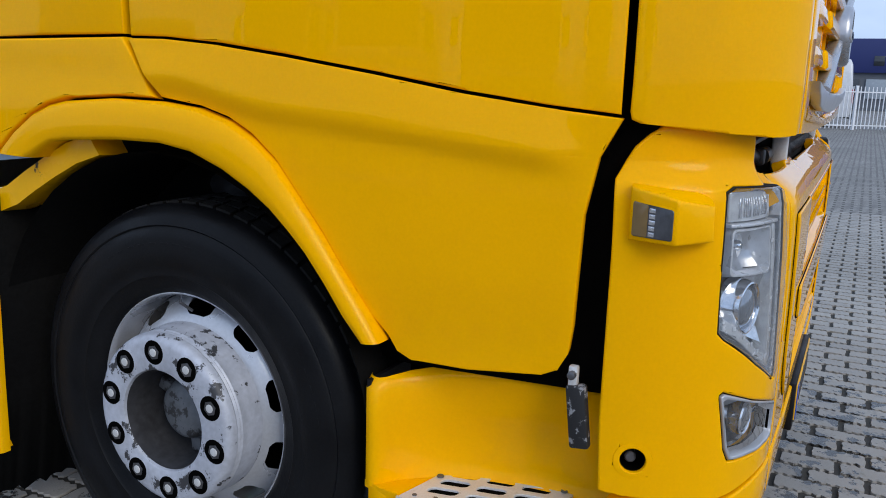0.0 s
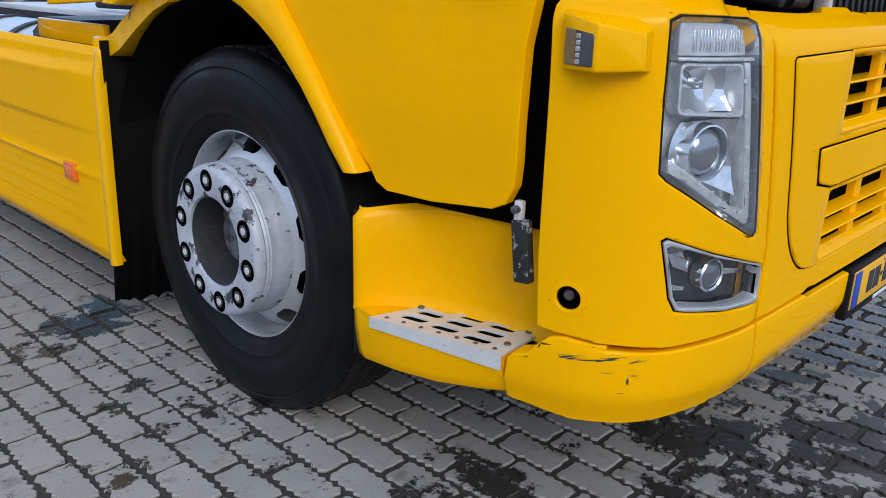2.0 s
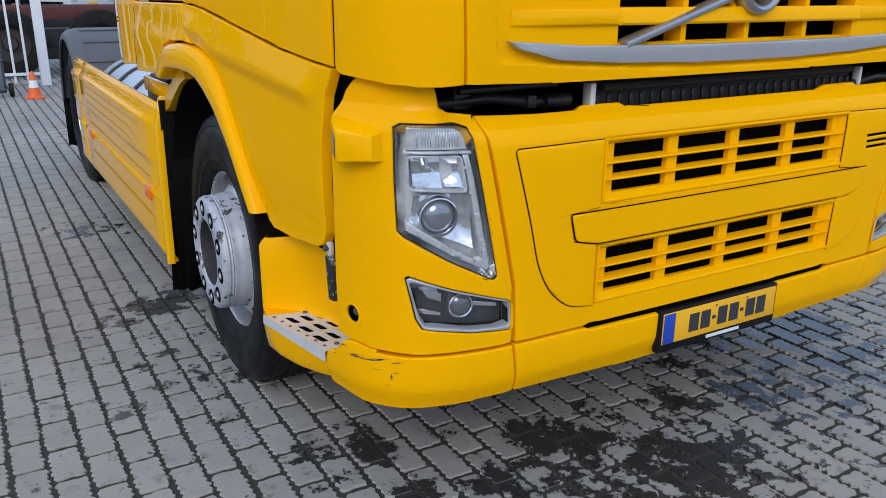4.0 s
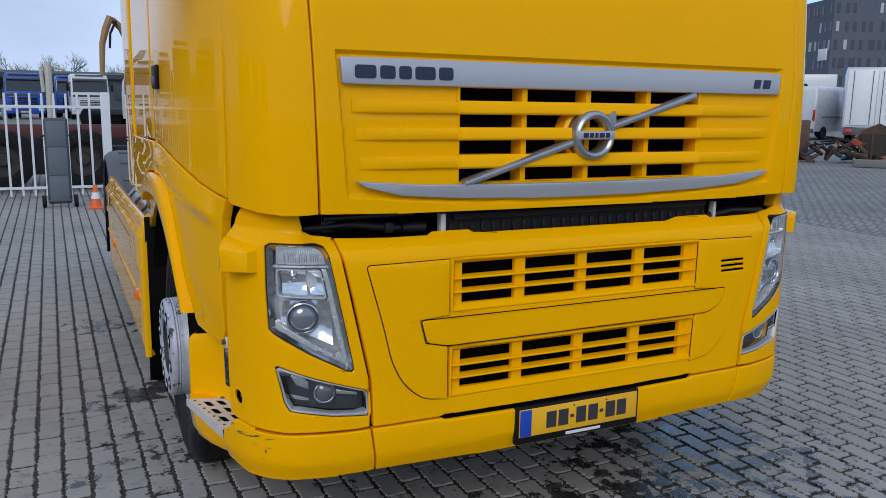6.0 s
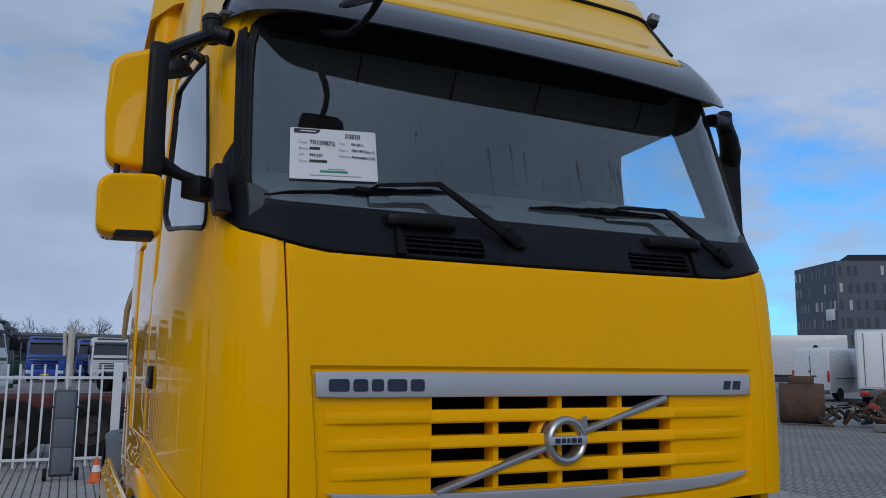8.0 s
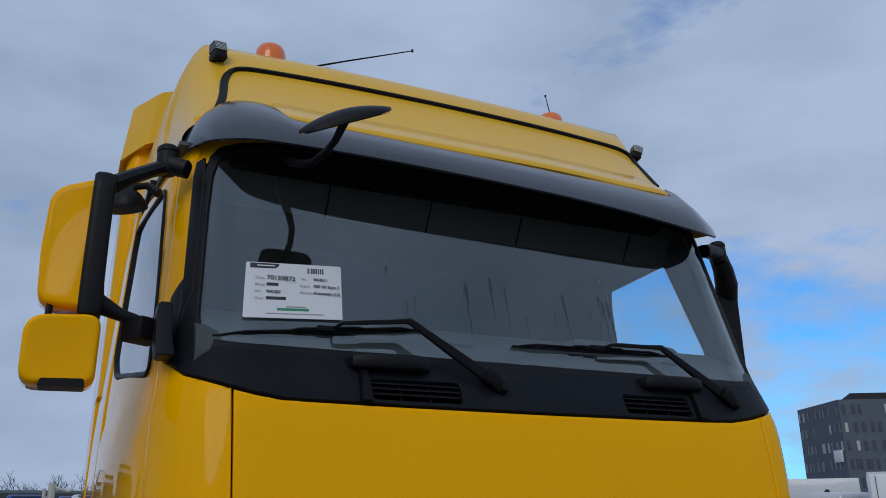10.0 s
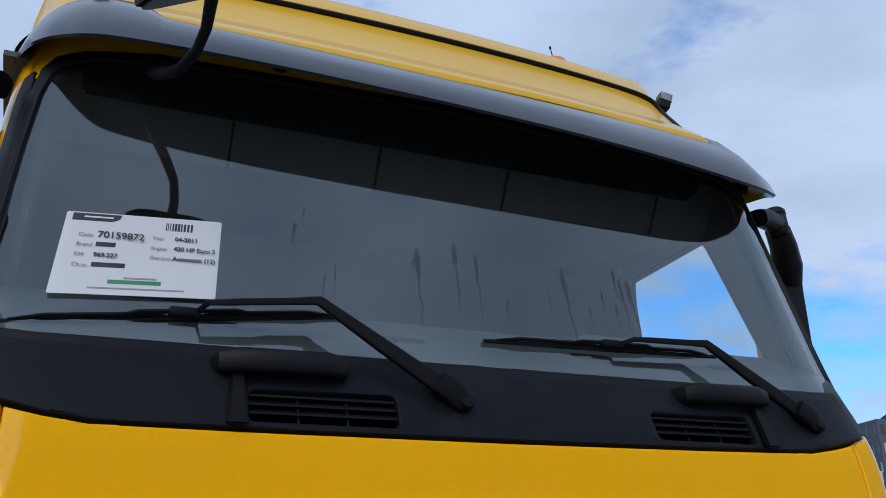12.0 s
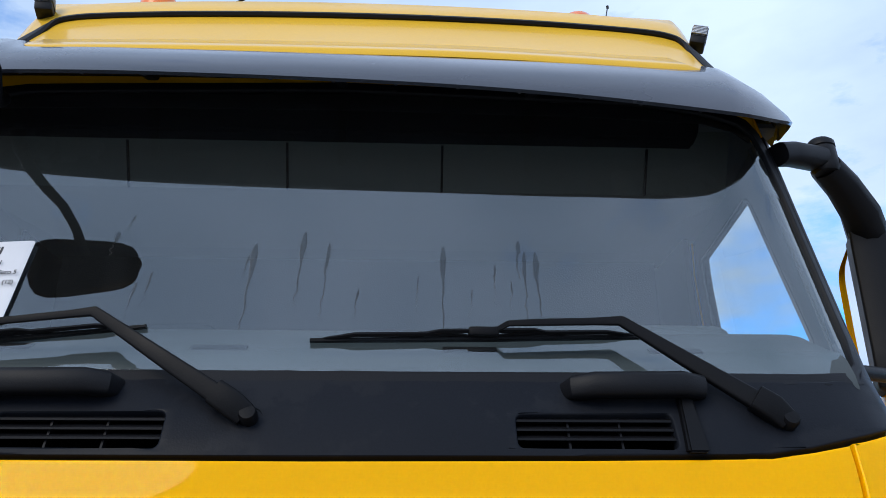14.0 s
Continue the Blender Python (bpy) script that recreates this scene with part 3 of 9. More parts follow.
# ---------------------------------------------------------------- cab corners, doors and flanks
def build_corner(side):
    sf, sd = CAB.s_x(0.938), CAB.s_y(0.262)
    st = CAB.s_x(0.966)
    # corner panel, from the lid's seam to the door's seam
    outline = [(sf + 0.002, 1.226), (sf + 0.06, 1.222), (sf + 0.12, 1.223), (sf + 0.2, 1.228), (sd - 0.02, 1.240), (sd - 0.004, 1.246), (sd, 1.26), (sd, 1.7), (sd, 2.0), (sd - 0.055, 2.196), (sd - 0.12, 2.168), (sd - 0.19, 2.128), (st + 0.02, 2.092), (st, 2.088), (sf + 0.012, 1.6)]
    panel("corner_panel", outline, lambda s, z: cab(s, z, side), YELLOW, truck, step=(0.03, 0.09), depth=0.035, r=0.005)
    # door with its window
    lean = lambda z: 0.275 + max(0.0, (z - 2.0)) * 0.38
    bottom = [(0.275, 1.254), (0.40, 1.266), (0.56, 1.287), (0.735, 1.316), (0.933, 1.345), (1.10, 1.366), (1.25, 1.378), (1.350, 1.380)]
    door = bottom + [(1.358, 1.6), (1.362, 2.6), (1.360, 2.86), (1.335, 2.955), (lean(2.97), 2.97), (lean(2.6), 2.6), (lean(2.2), 2.2), (0.275, 2.0)]
    hole = rounded([(0.44, 2.165), (1.10, 2.25), (1.27, 2.34), (1.292, 2.80), (1.280, 2.897), (0.745, 2.900), (0.53, 2.42)], [0.05, 0.05, 0.05, 0.03, 0.02, 0.05, 0.05], 4)

    def skin(y, z):
        line = 2.03 - 0.10 * step01(y, 0.9, 0.1)
        return flank(y, z, side, -0.006 * step01(z, line - 0.004, line + 0.008))
    d = panel("door", door, skin, YELLOW, truck, [hole], step=(0.07, 0.06), depth=0.009, r=0.005, label="yellow cab door with window")
    panel("door_window", hole, lambda y, z: flank(y, z, side, -0.010), SIDEGLASS, d, step=0.12, depth=0.003, r=0.001)
    lining = [(0.44, 2.05), (1.54, 2.05), (1.54, 2.99), (lean(2.95) - 0.02, 2.985), (lean(2.6) - 0.035, 2.6), (lean(2.2) - 0.03, 2.2), (0.27, 2.05)]
    panel("door_lining", lining, lambda y, z: flank(y, z, side, -0.022), INTERIOR, d, [[(0.9 + (a - 0.9) * 0.985, 2.55 + (b - 2.55) * 0.985) for a, b in hole]], step=(0.1, 0.1), depth=0.008, r=0.002, label="grey door lining")
    seal = [flank(a, b, side, -0.010) for a, b in hole]
    strip("window_seal", seal + seal[:2], 0.020, 0.024, BLACK, d, up=(1, 0, 0))
    bm = bmesh.new()
    hp = [flank(y, 1.635, side, 0.006) for y in (1.13, 1.27)]
    box(bm, (min(hp[0].x, hp[1].x) - 0.008, 1.14, 1.59), (max(hp[0].x, hp[1].x) + 0.008, 1.26, 1.685), 0.008)
    hdl = part("door_handle", bm, BLACK, d, "black recessed door handle")
    bm = bmesh.new()
    hx = max(abs(hp[0].x), abs(hp[1].x))
    box(bm, (min(side * hx, side * (hx + 0.012)), 1.152, 1.604), (max(side * hx, side * (hx + 0.012)), 1.248, 1.640), 0.004)
    part("grip", bm, GREYPL, hdl)
    # sleeper side behind the door
    rear = [(1.372, 1.384), (1.6, 1.382), (1.80, 1.378), (2.22, 1.372), (2.22, 3.0), (1.33, 3.0), (1.346, 2.968), (1.372, 2.87)]
    panel("sleeper_side", rear, lambda y, z: flank(y, z, side), YELLOW, truck, step=(0.12, 0.15), depth=0.03, r=0.005)
    bm = bmesh.new()
    box(bm, (side * 1.17 - 0.012, 1.0, 2.995), (side * 1.17 + 0.012, 2.22, 3.03), 0.004)
    part("roof_joint", bm, BLACK, truck)
    # flared side fairing behind the sleeper
    fair = rounded([(2.235, 1.10), (2.62, 1.07), (2.66, 1.14), (2.62, 2.2), (2.58, 3.1), (2.235, 3.2)], 0.03)
    panel("side_fairing", fair, lambda y, z: Vector((side * (1.243 + 0.004 * step01(y, 2.3, 2.6)), y, z)), YELLOW, truck, step=(0.2, 0.3), depth=0.03, r=0.006)
    # quarter panel over the wheel, behind the lower door panel
    q = [(1.372, 1.377), (1.29, 1.262), (1.276, 1.250), (1.40, 1.252), (1.553, 1.242), (1.62, 1.226), (1.684, 1.198), (1.76, 1.150), (1.822, 1.098), (2.22, 1.075), (2.222, 1.366), (1.8, 1.3715)]
    panel("wheel_quarter_panel", q, lambda y, z: flank(y, z, side, 0.006 + 0.010 * step01(z, 1.30, 1.22)), YELLOW, truck, step=(0.06, 0.05), depth=0.03, r=0.006)


def crease(y):
    return lerp(y, [(0.33, 1.183), (0.44, 1.192), (0.607, 1.212), (0.844, 1.238), (1.0, 1.252), (1.2, 1.30)])


def build_lower(side):
    # lower door panel with its crease
    outline = [(0.270, 1.247), (0.306, 1.178), (0.326, 1.072), (0.334, 0.86), (0.340, 0.812), (0.358, 0.778), (0.388, 0.764), (0.534, 0.752), (0.655, 0.754), (0.684, 0.768), (0.704, 0.800), (0.742, 0.838), (0.85, 0.998), (0.962, 1.138), (1.02, 1.186), (1.078, 1.216), (1.15, 1.236), (1.262, 1.250), (1.356, 1.374), (1.25, 1.3725), (1.10, 1.3605), (0.933, 1.3395), (0.735, 1.3105), (0.56, 1.2815), (0.40, 1.2605)]

    def skin(y, z):
        zc = crease(y)
        k = step01(y, 0.342, 0.388)
        up = (1.36 - 0.11 * step01(y, 1.0, 0.3)) - zc
        rise = 0.015 * k * max(0.0, 1 - (z - zc) / max(0.03, up)) if z > zc else 0.015 * k * step01(z, zc - 0.055, zc)
        tuck = -0.012 * step01(z, 0.95, 0.76)
        return flank(y, z, side, 0.004 + rise + tuck)
    panel("lower_door_panel", outline, skin, YELLOW, truck, step=(0.03, 0.013), depth=0.03, r=0.003, label="yellow lower door panel with a pressed crease", sharp=60)
    # rolled wheel arch
    outer = [(1.812, 1.096), (1.745, 1.150), (1.673, 1.196), (1.61, 1.220), (1.551, 1.232), (1.40, 1.243), (1.262, 1.241), (1.155, 1.230), (1.072, 1.206), (1.01, 1.172), (0.956, 1.129), (0.90, 1.060), (0.845, 0.990), (0.79, 0.911), (0.736, 0.833), (0.707, 0.787)]
    inner = [(1.66, 1.094), (1.628, 1.124), (1.59, 1.138), (1.539, 1.143), (1.45, 1.148), (1.38, 1.152), (1.25, 1.152), (1.16, 1.138), (1.076, 1.106), (1.01, 1.070), (0.958, 1.034), (0.915, 0.995), (0.873, 0.952), (0.83, 0.896), (0.79, 0.836), (0.745, 0.785)]
    bm = bmesh.new()
    rings = []
    for (ya, za), (yb, zb) in zip(outer, inner):
        base = abs(flank(ya, za, side).x)
        row = []
        for t, o in ((0, -0.02), (0, 0.010), (0.1, 0.020), (0.28, 0.026), (0.6, 0.030), (0.88, 0.030), (0.97, 0.024), (1.0, 0.012), (1.0, -0.10)):
            row.append(bm.verts.new((side * (base + o + 0.005), ya + (yb - ya) * t, za + (zb - za) * t)))
        rings.append(row)
    for a, b in zip(rings, rings[1:]):
        for j in range(8):
            bm.faces.new((a[j], a[j + 1], b[j + 1], b[j]))
    for row in (rings[0], rings[-1]):
        bm.faces.new(row)
    part("wheel_arch", bm, YELLOW, truck, "yellow rolled wheel arch trim", sharp=70)
    # near-black filler puts deep shade under the lower panel
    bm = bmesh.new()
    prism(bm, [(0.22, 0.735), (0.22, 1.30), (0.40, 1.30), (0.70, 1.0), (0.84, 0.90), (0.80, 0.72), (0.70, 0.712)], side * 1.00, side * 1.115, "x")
    part("step_well_shade", bm, DARK, truck)
    # rubber flap hanging beside the step well and its bracket
    bm = bmesh.new()
    box(bm, (-0.012, -0.019, -0.150), (0.012, 0.019, -0.026), 0.006, m=Matrix.Translation((side * 1.155, 0.326, 0.782)) @ Matrix.Rotation(radians(-7), 4, "X"))
    fl = part("rubber_pull", bm, worn(mat("scuffed_rubber", (0.012, 0.012, 0.013), 0.7), (0.25, 0.25, 0.26), 30, 0.56), truck, "scuffed black rubber pull")
    bm = bmesh.new()
    box(bm, (side * 1.155 - 0.007, 0.320, 0.750), (side * 1.155 + 0.009, 0.338, 0.792), 0.004)
    part("bracket", bm, ALU, fl)
    bm = bmesh.new()
    lathe(bm, [(-0.006, 0.008), (0.006, 0.008), (0.008, 0.004), (0.008, 0)], (side * 1.166, 0.329, 0.776), (side, 0, 0), 10)
    part("bolt", bm, NUT, fl)


for sgn in (-1, 1):
    build_corner(sgn)
    build_lower(sgn)


# ---------------------------------------------------------------- step well
def build_step(side):
    def P(x, y, z):
        return Vector((side * x, y, z))
    # moulded box: a back wall that turns out at the wheel end, then a shelf and a sill
    bm = bmesh.new()
    plan = [(1.205, 0.752), (1.216, 0.745), (1.222, 0.734), (1.222, 0.724), (1.214, 0.714), (1.195, 0.702), (1.165, 0.682), (1.130, 0.650), (1.100, 0.612), (1.078, 0.565), (1.060, 0.51), (1.045, 0.43), (1.038, 0.36), (1.036, 0.20)]
    zs = [(0.014, 0.022, 0.0), (0.004, 0.010, 0.0), (-0.010, 0.0, 0.0), (-0.10, 0.0, 0.0), (0.51, 0.0, 0.25), (0.488, 0.0, 0.8), (0.470, 0.0, 1.6)]
    rows = []
    for z, back, foot in zs:
        row = []
        for i, (x, y) in enumerate(plan):
            top = lerp(i, [(0, 0.690), (4, 0.690), (7, 0.700), (9, 0.715), (13, 0.722)])
            k = step01(i, 4, 8)
            zz = top + z if z < 0.3 else z
            lean = 0.055 * step01(i, 6, 10) * max(0.0, (zz - 0.50) / 0.22) ** 1.5
            row.append(bm.verts.new(P(x - back + lean + 0.016 * foot * k, y, zz)))
        rows.append(row)
    for a, b in zip(rows, rows[1:]):
        for j in range(len(plan) - 1):
            bm.faces.new((a[j], a[j + 1], b[j + 1], b[j]))
    part("step_well", bm, YELLOW, truck, "yellow moulded step well", sharp=60)
    # sill
    bm = bmesh.new()
    prof = [(0.0, 0.474), (0.006, 0.464), (0.006, 0.43), (-0.002, 0.385), (-0.006, 0.366), (-0.016, 0.358), (-0.05, 0.356), (-0.05, 0.474)]
    rows = []
    for y in (0.742, 0.735, 0.70, 0.6, 0.5, 0.4, 0.345, 0.336):
        base = lerp(y, [(0.336, 1.162), (0.37, 1.172), (0.652, 1.232), (0.70, 1.226), (0.742, 1.212)])
        sink = 0.012 if y in (0.742,) else 0.0
        rows.append([bm.verts.new(P(base + o - sink + 0.0, y, z + 0.03 * step01(y, 0.5, 0.3) * (1 if z < 0.4 else 0) - 0.012 * step01(y, 0.5, 0.75) * (1 if z < 0.4 else 0))) for o, z in prof])
    for a, b in zip(rows, rows[1:]):
        for j in range(8):
            bm.faces.new((a[j], a[(j + 1) % 8], b[(j + 1) % 8], b[j]))
    bm.faces.new(rows[0])
    bm.faces.new(rows[-1])
    part("step_sill", bm, YELLOW, truck, sharp=60)
    # wheel-side closing wall
    bm = bmesh.new()
    prism(bm, [(side * 1.05, 0.36), (side * 1.215, 0.352), (side * 1.214, 0.70), (side * 1.05, 0.70)], 0.735, 0.745, "y")
    part("step_end_wall", bm, BLACK, truck)
    # aluminium tread with slots
    FL, FR, BR, BL = (1.247, 0.652), (1.181, 0.334), (1.036, 0.345), (1.092, 0.620)

    def tread(u, v):
        x = (FL[0] * (1 - u) + FR[0] * u) * (1 - v) + (BL[0] * (1 - u) + BR[0] * u) * v
        y = (FL[1] * (1 - u) + FR[1] * u) * (1 - v) + (BL[1] * (1 - u) + BR[1] * u) * v
        return P(x, y, 0.480)
    corners = [(0.0, 0.0), (1.0, 0.0), (1.0, 1.0), (0.5, 1.03), (0.02, 1.0)]
    slots = []
    for u0, v in ((0.20, 0.38), (0.20, 0.66), (0.20, 0.92), (0.47, 0.34), (0.47, 0.62), (0.47, 0.90), (0.74, 0.30), (0.74, 0.58), (0.74, 0.86)):
        slots.append([(u0 + 0.072 * sx + 0.032 * math.cos(q), v - 0.03 + 0.080 * math.sin(q)) for sx, qs in ((1, (-90, -45, 0, 45, 90)), (-1, (90, 135, 180, 225, 270))) for q in map(radians, qs)])
    st = panel("step_tread", corners, tread, ALU, truck, slots, step=(0.5, 0.6), depth=0.006, r=0.0012, label="worn aluminium step tread with slotted holes", inside=(side * 1.15, 0.5, 0.3))
    bm = bmesh.new()
    lip = [tread(0, 0), tread(1, 0)]
    v = [bm.verts.new(q) for q in (lip[0] + P(0.002, 0, 0.001), lip[1] + P(0.002, 0, 0.001), lip[1] + P(0.002, 0, -0.034), lip[0] + P(0.002, 0, -0.024), lip[0] + P(-0.003, 0, 0.001), lip[1] + P(-0.003, 0, 0.001), lip[1] + P(-0.003, 0, -0.034), lip[0] + P(-0.003, 0, -0.024))]
    for f in ((0, 1, 2, 3), (7, 6, 5, 4), (0, 4, 5, 1), (3, 2, 6, 7), (0, 3, 7, 4), (1, 5, 6, 2)):
        bm.faces.new([v[i] for i in f])
    part("lip", bm, ALU, st)
    for u in (0.08, 0.22, 0.36, 0.50, 0.64, 0.78, 0.92):
        bm = bmesh.new()
        c = tread(u, 0.12)
        lathe(bm, [(0.0, 0.0055), (0.0012, 0.0045), (0.0014, 0.0025), (0.0005, 0.0)], c + Vector((0, 0, 0.0008)), (0, 0, 1), 10)
        part("stud", bm, NUT, st)
    for u, v in ((0.93, 0.9), (0.05, 0.75), (0.94, 0.35)):
        bm = bmesh.new()
        lathe(bm, [(0, 0.008), (0.003, 0.007), (0.003, 0.003), (0.001, 0.0)], tread(u, v) + Vector((0, 0, 0.0008)), (0, 0, 1), 12)
        part("screw", bm, NUT, st)
    # near-black sheet under the tread stands for shade in the slots
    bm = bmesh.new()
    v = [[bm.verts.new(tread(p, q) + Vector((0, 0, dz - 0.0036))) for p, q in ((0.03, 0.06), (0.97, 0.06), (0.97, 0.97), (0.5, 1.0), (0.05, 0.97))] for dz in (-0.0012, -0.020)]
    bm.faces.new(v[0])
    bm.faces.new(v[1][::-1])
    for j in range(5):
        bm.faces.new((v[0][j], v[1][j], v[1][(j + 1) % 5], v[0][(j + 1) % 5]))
    part("tread_slot_shade", bm, DARK, truck)
    bm = bmesh.new()
    prism(bm, [(side * 1.236, 0.640), (side * 1.230, 0.70), (side * 1.214, 0.748), (side * 1.165, 0.715), (side * 1.11, 0.66), (side * 1.07, 0.60)], 0.462, 0.4772, "z")
    part("step_floor", bm, YELLOW, truck)


for sgn in (-1, 1):
    build_step(sgn)


# ---------------------------------------------------------------- bumper
def build_bumper():
    # lower band in three lengths
    def low(s, z, side):
        return bum(s, z, side, 0.004 - 0.02 * step01(z, 0.45, 0.36) - 0.004 * step01(z, 0.52, 0.55))
    s1, s2 = BUM.s_x(0.775), BUM.s_y(0.322)
    mid = [(-0.772, 0.535), (-0.53, 0.534), (-0.515, 0.526), (-0.275, 0.522), (0.275, 0.522), (0.515, 0.526), (0.53, 0.534), (0.772, 0.535), (0.752, 0.385), (0.4, 0.372), (0.0, 0.368), (-0.4, 0.372), (-0.752, 0.385)]
    panel("bumper_lower_middle", mid, lambda x, z: low(BUM.s_x(abs(x)) * (1 if x > 0 else -1), z, 1), YELLOW, truck, step=(0.08, 0.02), depth=0.04, r=0.005)
    for side in (-1, 1):
        o = [(s1 + 0.004, 0.536), (s1 + 0.15, 0.535), (s1 + 0.30, 0.535), (s1 + 0.40, 0.538), (s2 - 0.20, 0.542), (s2 - 0.115, 0.550), (s2 - 0.085, 0.545), (s2 - 0.06, 0.520), (s2 - 0.04, 0.498), (s2 - 0.012, 0.490), (s2, 0.478), (s2 + 0.004, 0.43), (s2 - 0.004, 0.384), (s2 - 0.12, 0.372), (s1 + 0.25, 0.374), (s1 + 0.1, 0.380), (s1 - 0.018, 0.386)]
        c = panel("bumper_lower_corner", o, lambda s, z: low(s, z, side), YELLOW, truck, step=(0.025, 0.02), depth=0.05, r=0.006, label="yellow lower bumper corner with scuffed paint")
        if side < 0:
            sc = BUM.s_x(1.10)
            rnd = random.Random(4)
            for k in range(11):
                sa = sc - 0.05 + 0.014 * k + rnd.uniform(-0.01, 0.01)
                za = 0.527 - 0.0009 * k + rnd.uniform(-0.005, 0.004)
                w, hgt = rnd.uniform(0.02, 0.06), rnd.uniform(0.0003, 0.0015)
                pts = [(sa + w * t, za + hgt * (math.sin(3.1 * t) + rnd.uniform(0, 0.8)) - 0.008 * t) for t in (0, 0.3, 0.6, 1)] + [(sa + w * t, za - hgt * (math.sin(3.1 * t) + rnd.uniform(0, 0.8)) - 0.008 * t) for t in (0.9, 0.6, 0.3)]
                panel("paint_scrape", pts, lambda s, z: low(s, z, -1) + (bum(s, z, -1, 0.0049) - bum(s, z, -1, 0.004)), INK, c, step=0.05, depth=0.0004, r=0.0002)
            for sa, za, w, hgt in ((sc - 0.02, 0.478, 0.006, 0.018), (sc - 0.03, 0.490, 0.022, 0.002), (sc + 0.02, 0.492, 0.03, 0.001), (sc - 0.01, 0.452, 0.014, 0.001)):
                pts = [(sa - w / 2, za), (sa - w / 5, za + hgt / 5), (sa, za + hgt / 2), (sa + w / 4, za + hgt / 5), (sa + w / 2, za), (sa + w / 6, za - hgt / 3), (sa - w / 6, za - hgt / 2)]
                panel("paint_scrape", pts, lambda s, z: low(s, z, -1) + (bum(s, z, -1, 0.0049) - bum(s, z, -1, 0.004)), INK, c, step=0.05, depth=0.0004, r=0.0002)
    # near-black strip paints shade into the slots behind the plate
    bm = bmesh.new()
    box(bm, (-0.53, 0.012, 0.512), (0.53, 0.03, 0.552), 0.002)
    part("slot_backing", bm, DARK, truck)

    # middle part with two grilles
    def face(x, z):
        roll = 0.055 * step01(z, 1.075, 1.150) ** 1.5
        p = bfront(x, z)
        p.y += roll
        return p
    outline = [(-0.768, 0.542), (-0.54, 0.539), (-0.52, 0.545), (-0.28, 0.542), (0.28, 0.542), (0.52, 0.545), (0.54, 0.539), (0.768, 0.542), (0.775, 0.70), (0.83, 0.95), (0.875, 1.145), (0.62, 1.142), (0.60, 1.152), (0.45, 1.150), (0.40, 1.140), (0.2, 1.140), (-0.15, 1.140), (-0.40, 1.140), (-0.42, 1.150), (-0.55, 1.150), (-0.57, 1.140), (-0.70, 1.140), (-0.875, 1.145), (-0.83, 0.95), (-0.775, 0.70)]
    g1 = [(-0.508, 0.892), (0.522, 0.892), (0.532, 1.068), (-0.508, 1.068)]
    g2 = [(-0.515, 0.602), (0.535, 0.608), (0.528, 0.776), (-0.512, 0.776)]
    body = panel("bumper_middle", outline, face, YELLOW, truck, [g1, g2], step=(0.08, 0.02), depth=0.03, r=0.005, label="yellow bumper middle with two slatted grilles")
    # raised flat panels beside the grilles, and the band between them
    left = rounded([(-0.515, 0.600), (-0.60, 0.612), (-0.665, 0.665), (-0.708, 0.745), (-0.735, 0.86), (-0.792, 1.062), (-0.516, 1.066), (-0.515, 0.884), (-0.618, 0.876), (-0.596, 0.796), (-0.520, 0.780)], [0.0, 0.03, 0.05, 0.05, 0.03, 0.012, 0.0, 0.0, 0.0, 0.0, 0.0], 3)
    right = [(-a, b) for a, b in left][::-1]
    vents = [[(x0, z), (x0 + 0.118, z + 0.001), (x0 + 0.118, z + 0.010), (x0, z + 0.009)] for x0, z in ((0.632, 0.975), (0.634, 0.955), (0.636, 0.936))]
    # near-black margin painted as the shadow line round a panel
    def joint(points, w, off):
        k = len(points)
        out = []
        for i, p in enumerate(points):
            p, a, b = Vector(p), Vector(points[i - 1]), Vector(points[(i + 1) % k])
            d1, d2 = (p - a), (b - p)
            d1 = d1.normalized() if d1.length > 1e-6 else d2.normalized()
            d2 = d2.normalized() if d2.length > 1e-6 else d1
            t = (d1 + d2).normalized() if (d1 + d2).length > 1e-6 else d1
            out.append(p + Vector((t.y, -t.x)) * w)
        area = sum(points[i - 1][0] * points[i][1] - points[i][0] * points[i - 1][1] for i in range(k))
        if area < 0:
            out = [Vector(p) * 2 - q for p, q in zip(points, out)]
        panel("panel_joint_shade", [tuple(q) for q in out], lambda x, z: bfront(x, z, off), DARK, body, step=0.05, depth=0.002, r=0.0002)
    joint(left, 0.0032, 0.0012)
    joint(right, 0.0032, 0.0012)
    panel("bumper_flat_panel", left, lambda x, z: bfront(x, z, 0.006), YELLOW, body, step=0.05, depth=0.012, r=0.003)
    panel("bumper_flat_panel", right, lambda x, z: bfront(x, z, 0.006), YELLOW, body, vents, step=0.05, depth=0.012, r=0.003)
    # near-black sheet stands for the shade inside the vent slits
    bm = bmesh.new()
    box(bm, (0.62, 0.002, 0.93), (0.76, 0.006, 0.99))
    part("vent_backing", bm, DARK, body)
    band = rounded([(-0.612, 0.874), (0.662, 0.874), (0.64, 0.812), (0.575, 0.786), (-0.52, 0.784), (-0.592, 0.800)], [0.01, 0.012, 0.03, 0.02, 0.01, 0.012])
    joint(band, 0.0034, 0.0072)
    panel("bumper_band", band, lambda x, z: bfront(x, z, 0.012), YELLOW, body, step=0.06, depth=0.018, r=0.004)
    # here the near-black sheets put shade behind the grille openings
    for q in (g1, g2):
        joint([(q[0][0] - 0.001, q[0][1]), q[1], q[2], (q[3][0] - 0.001, q[3][1])], 0.0035, -0.046)
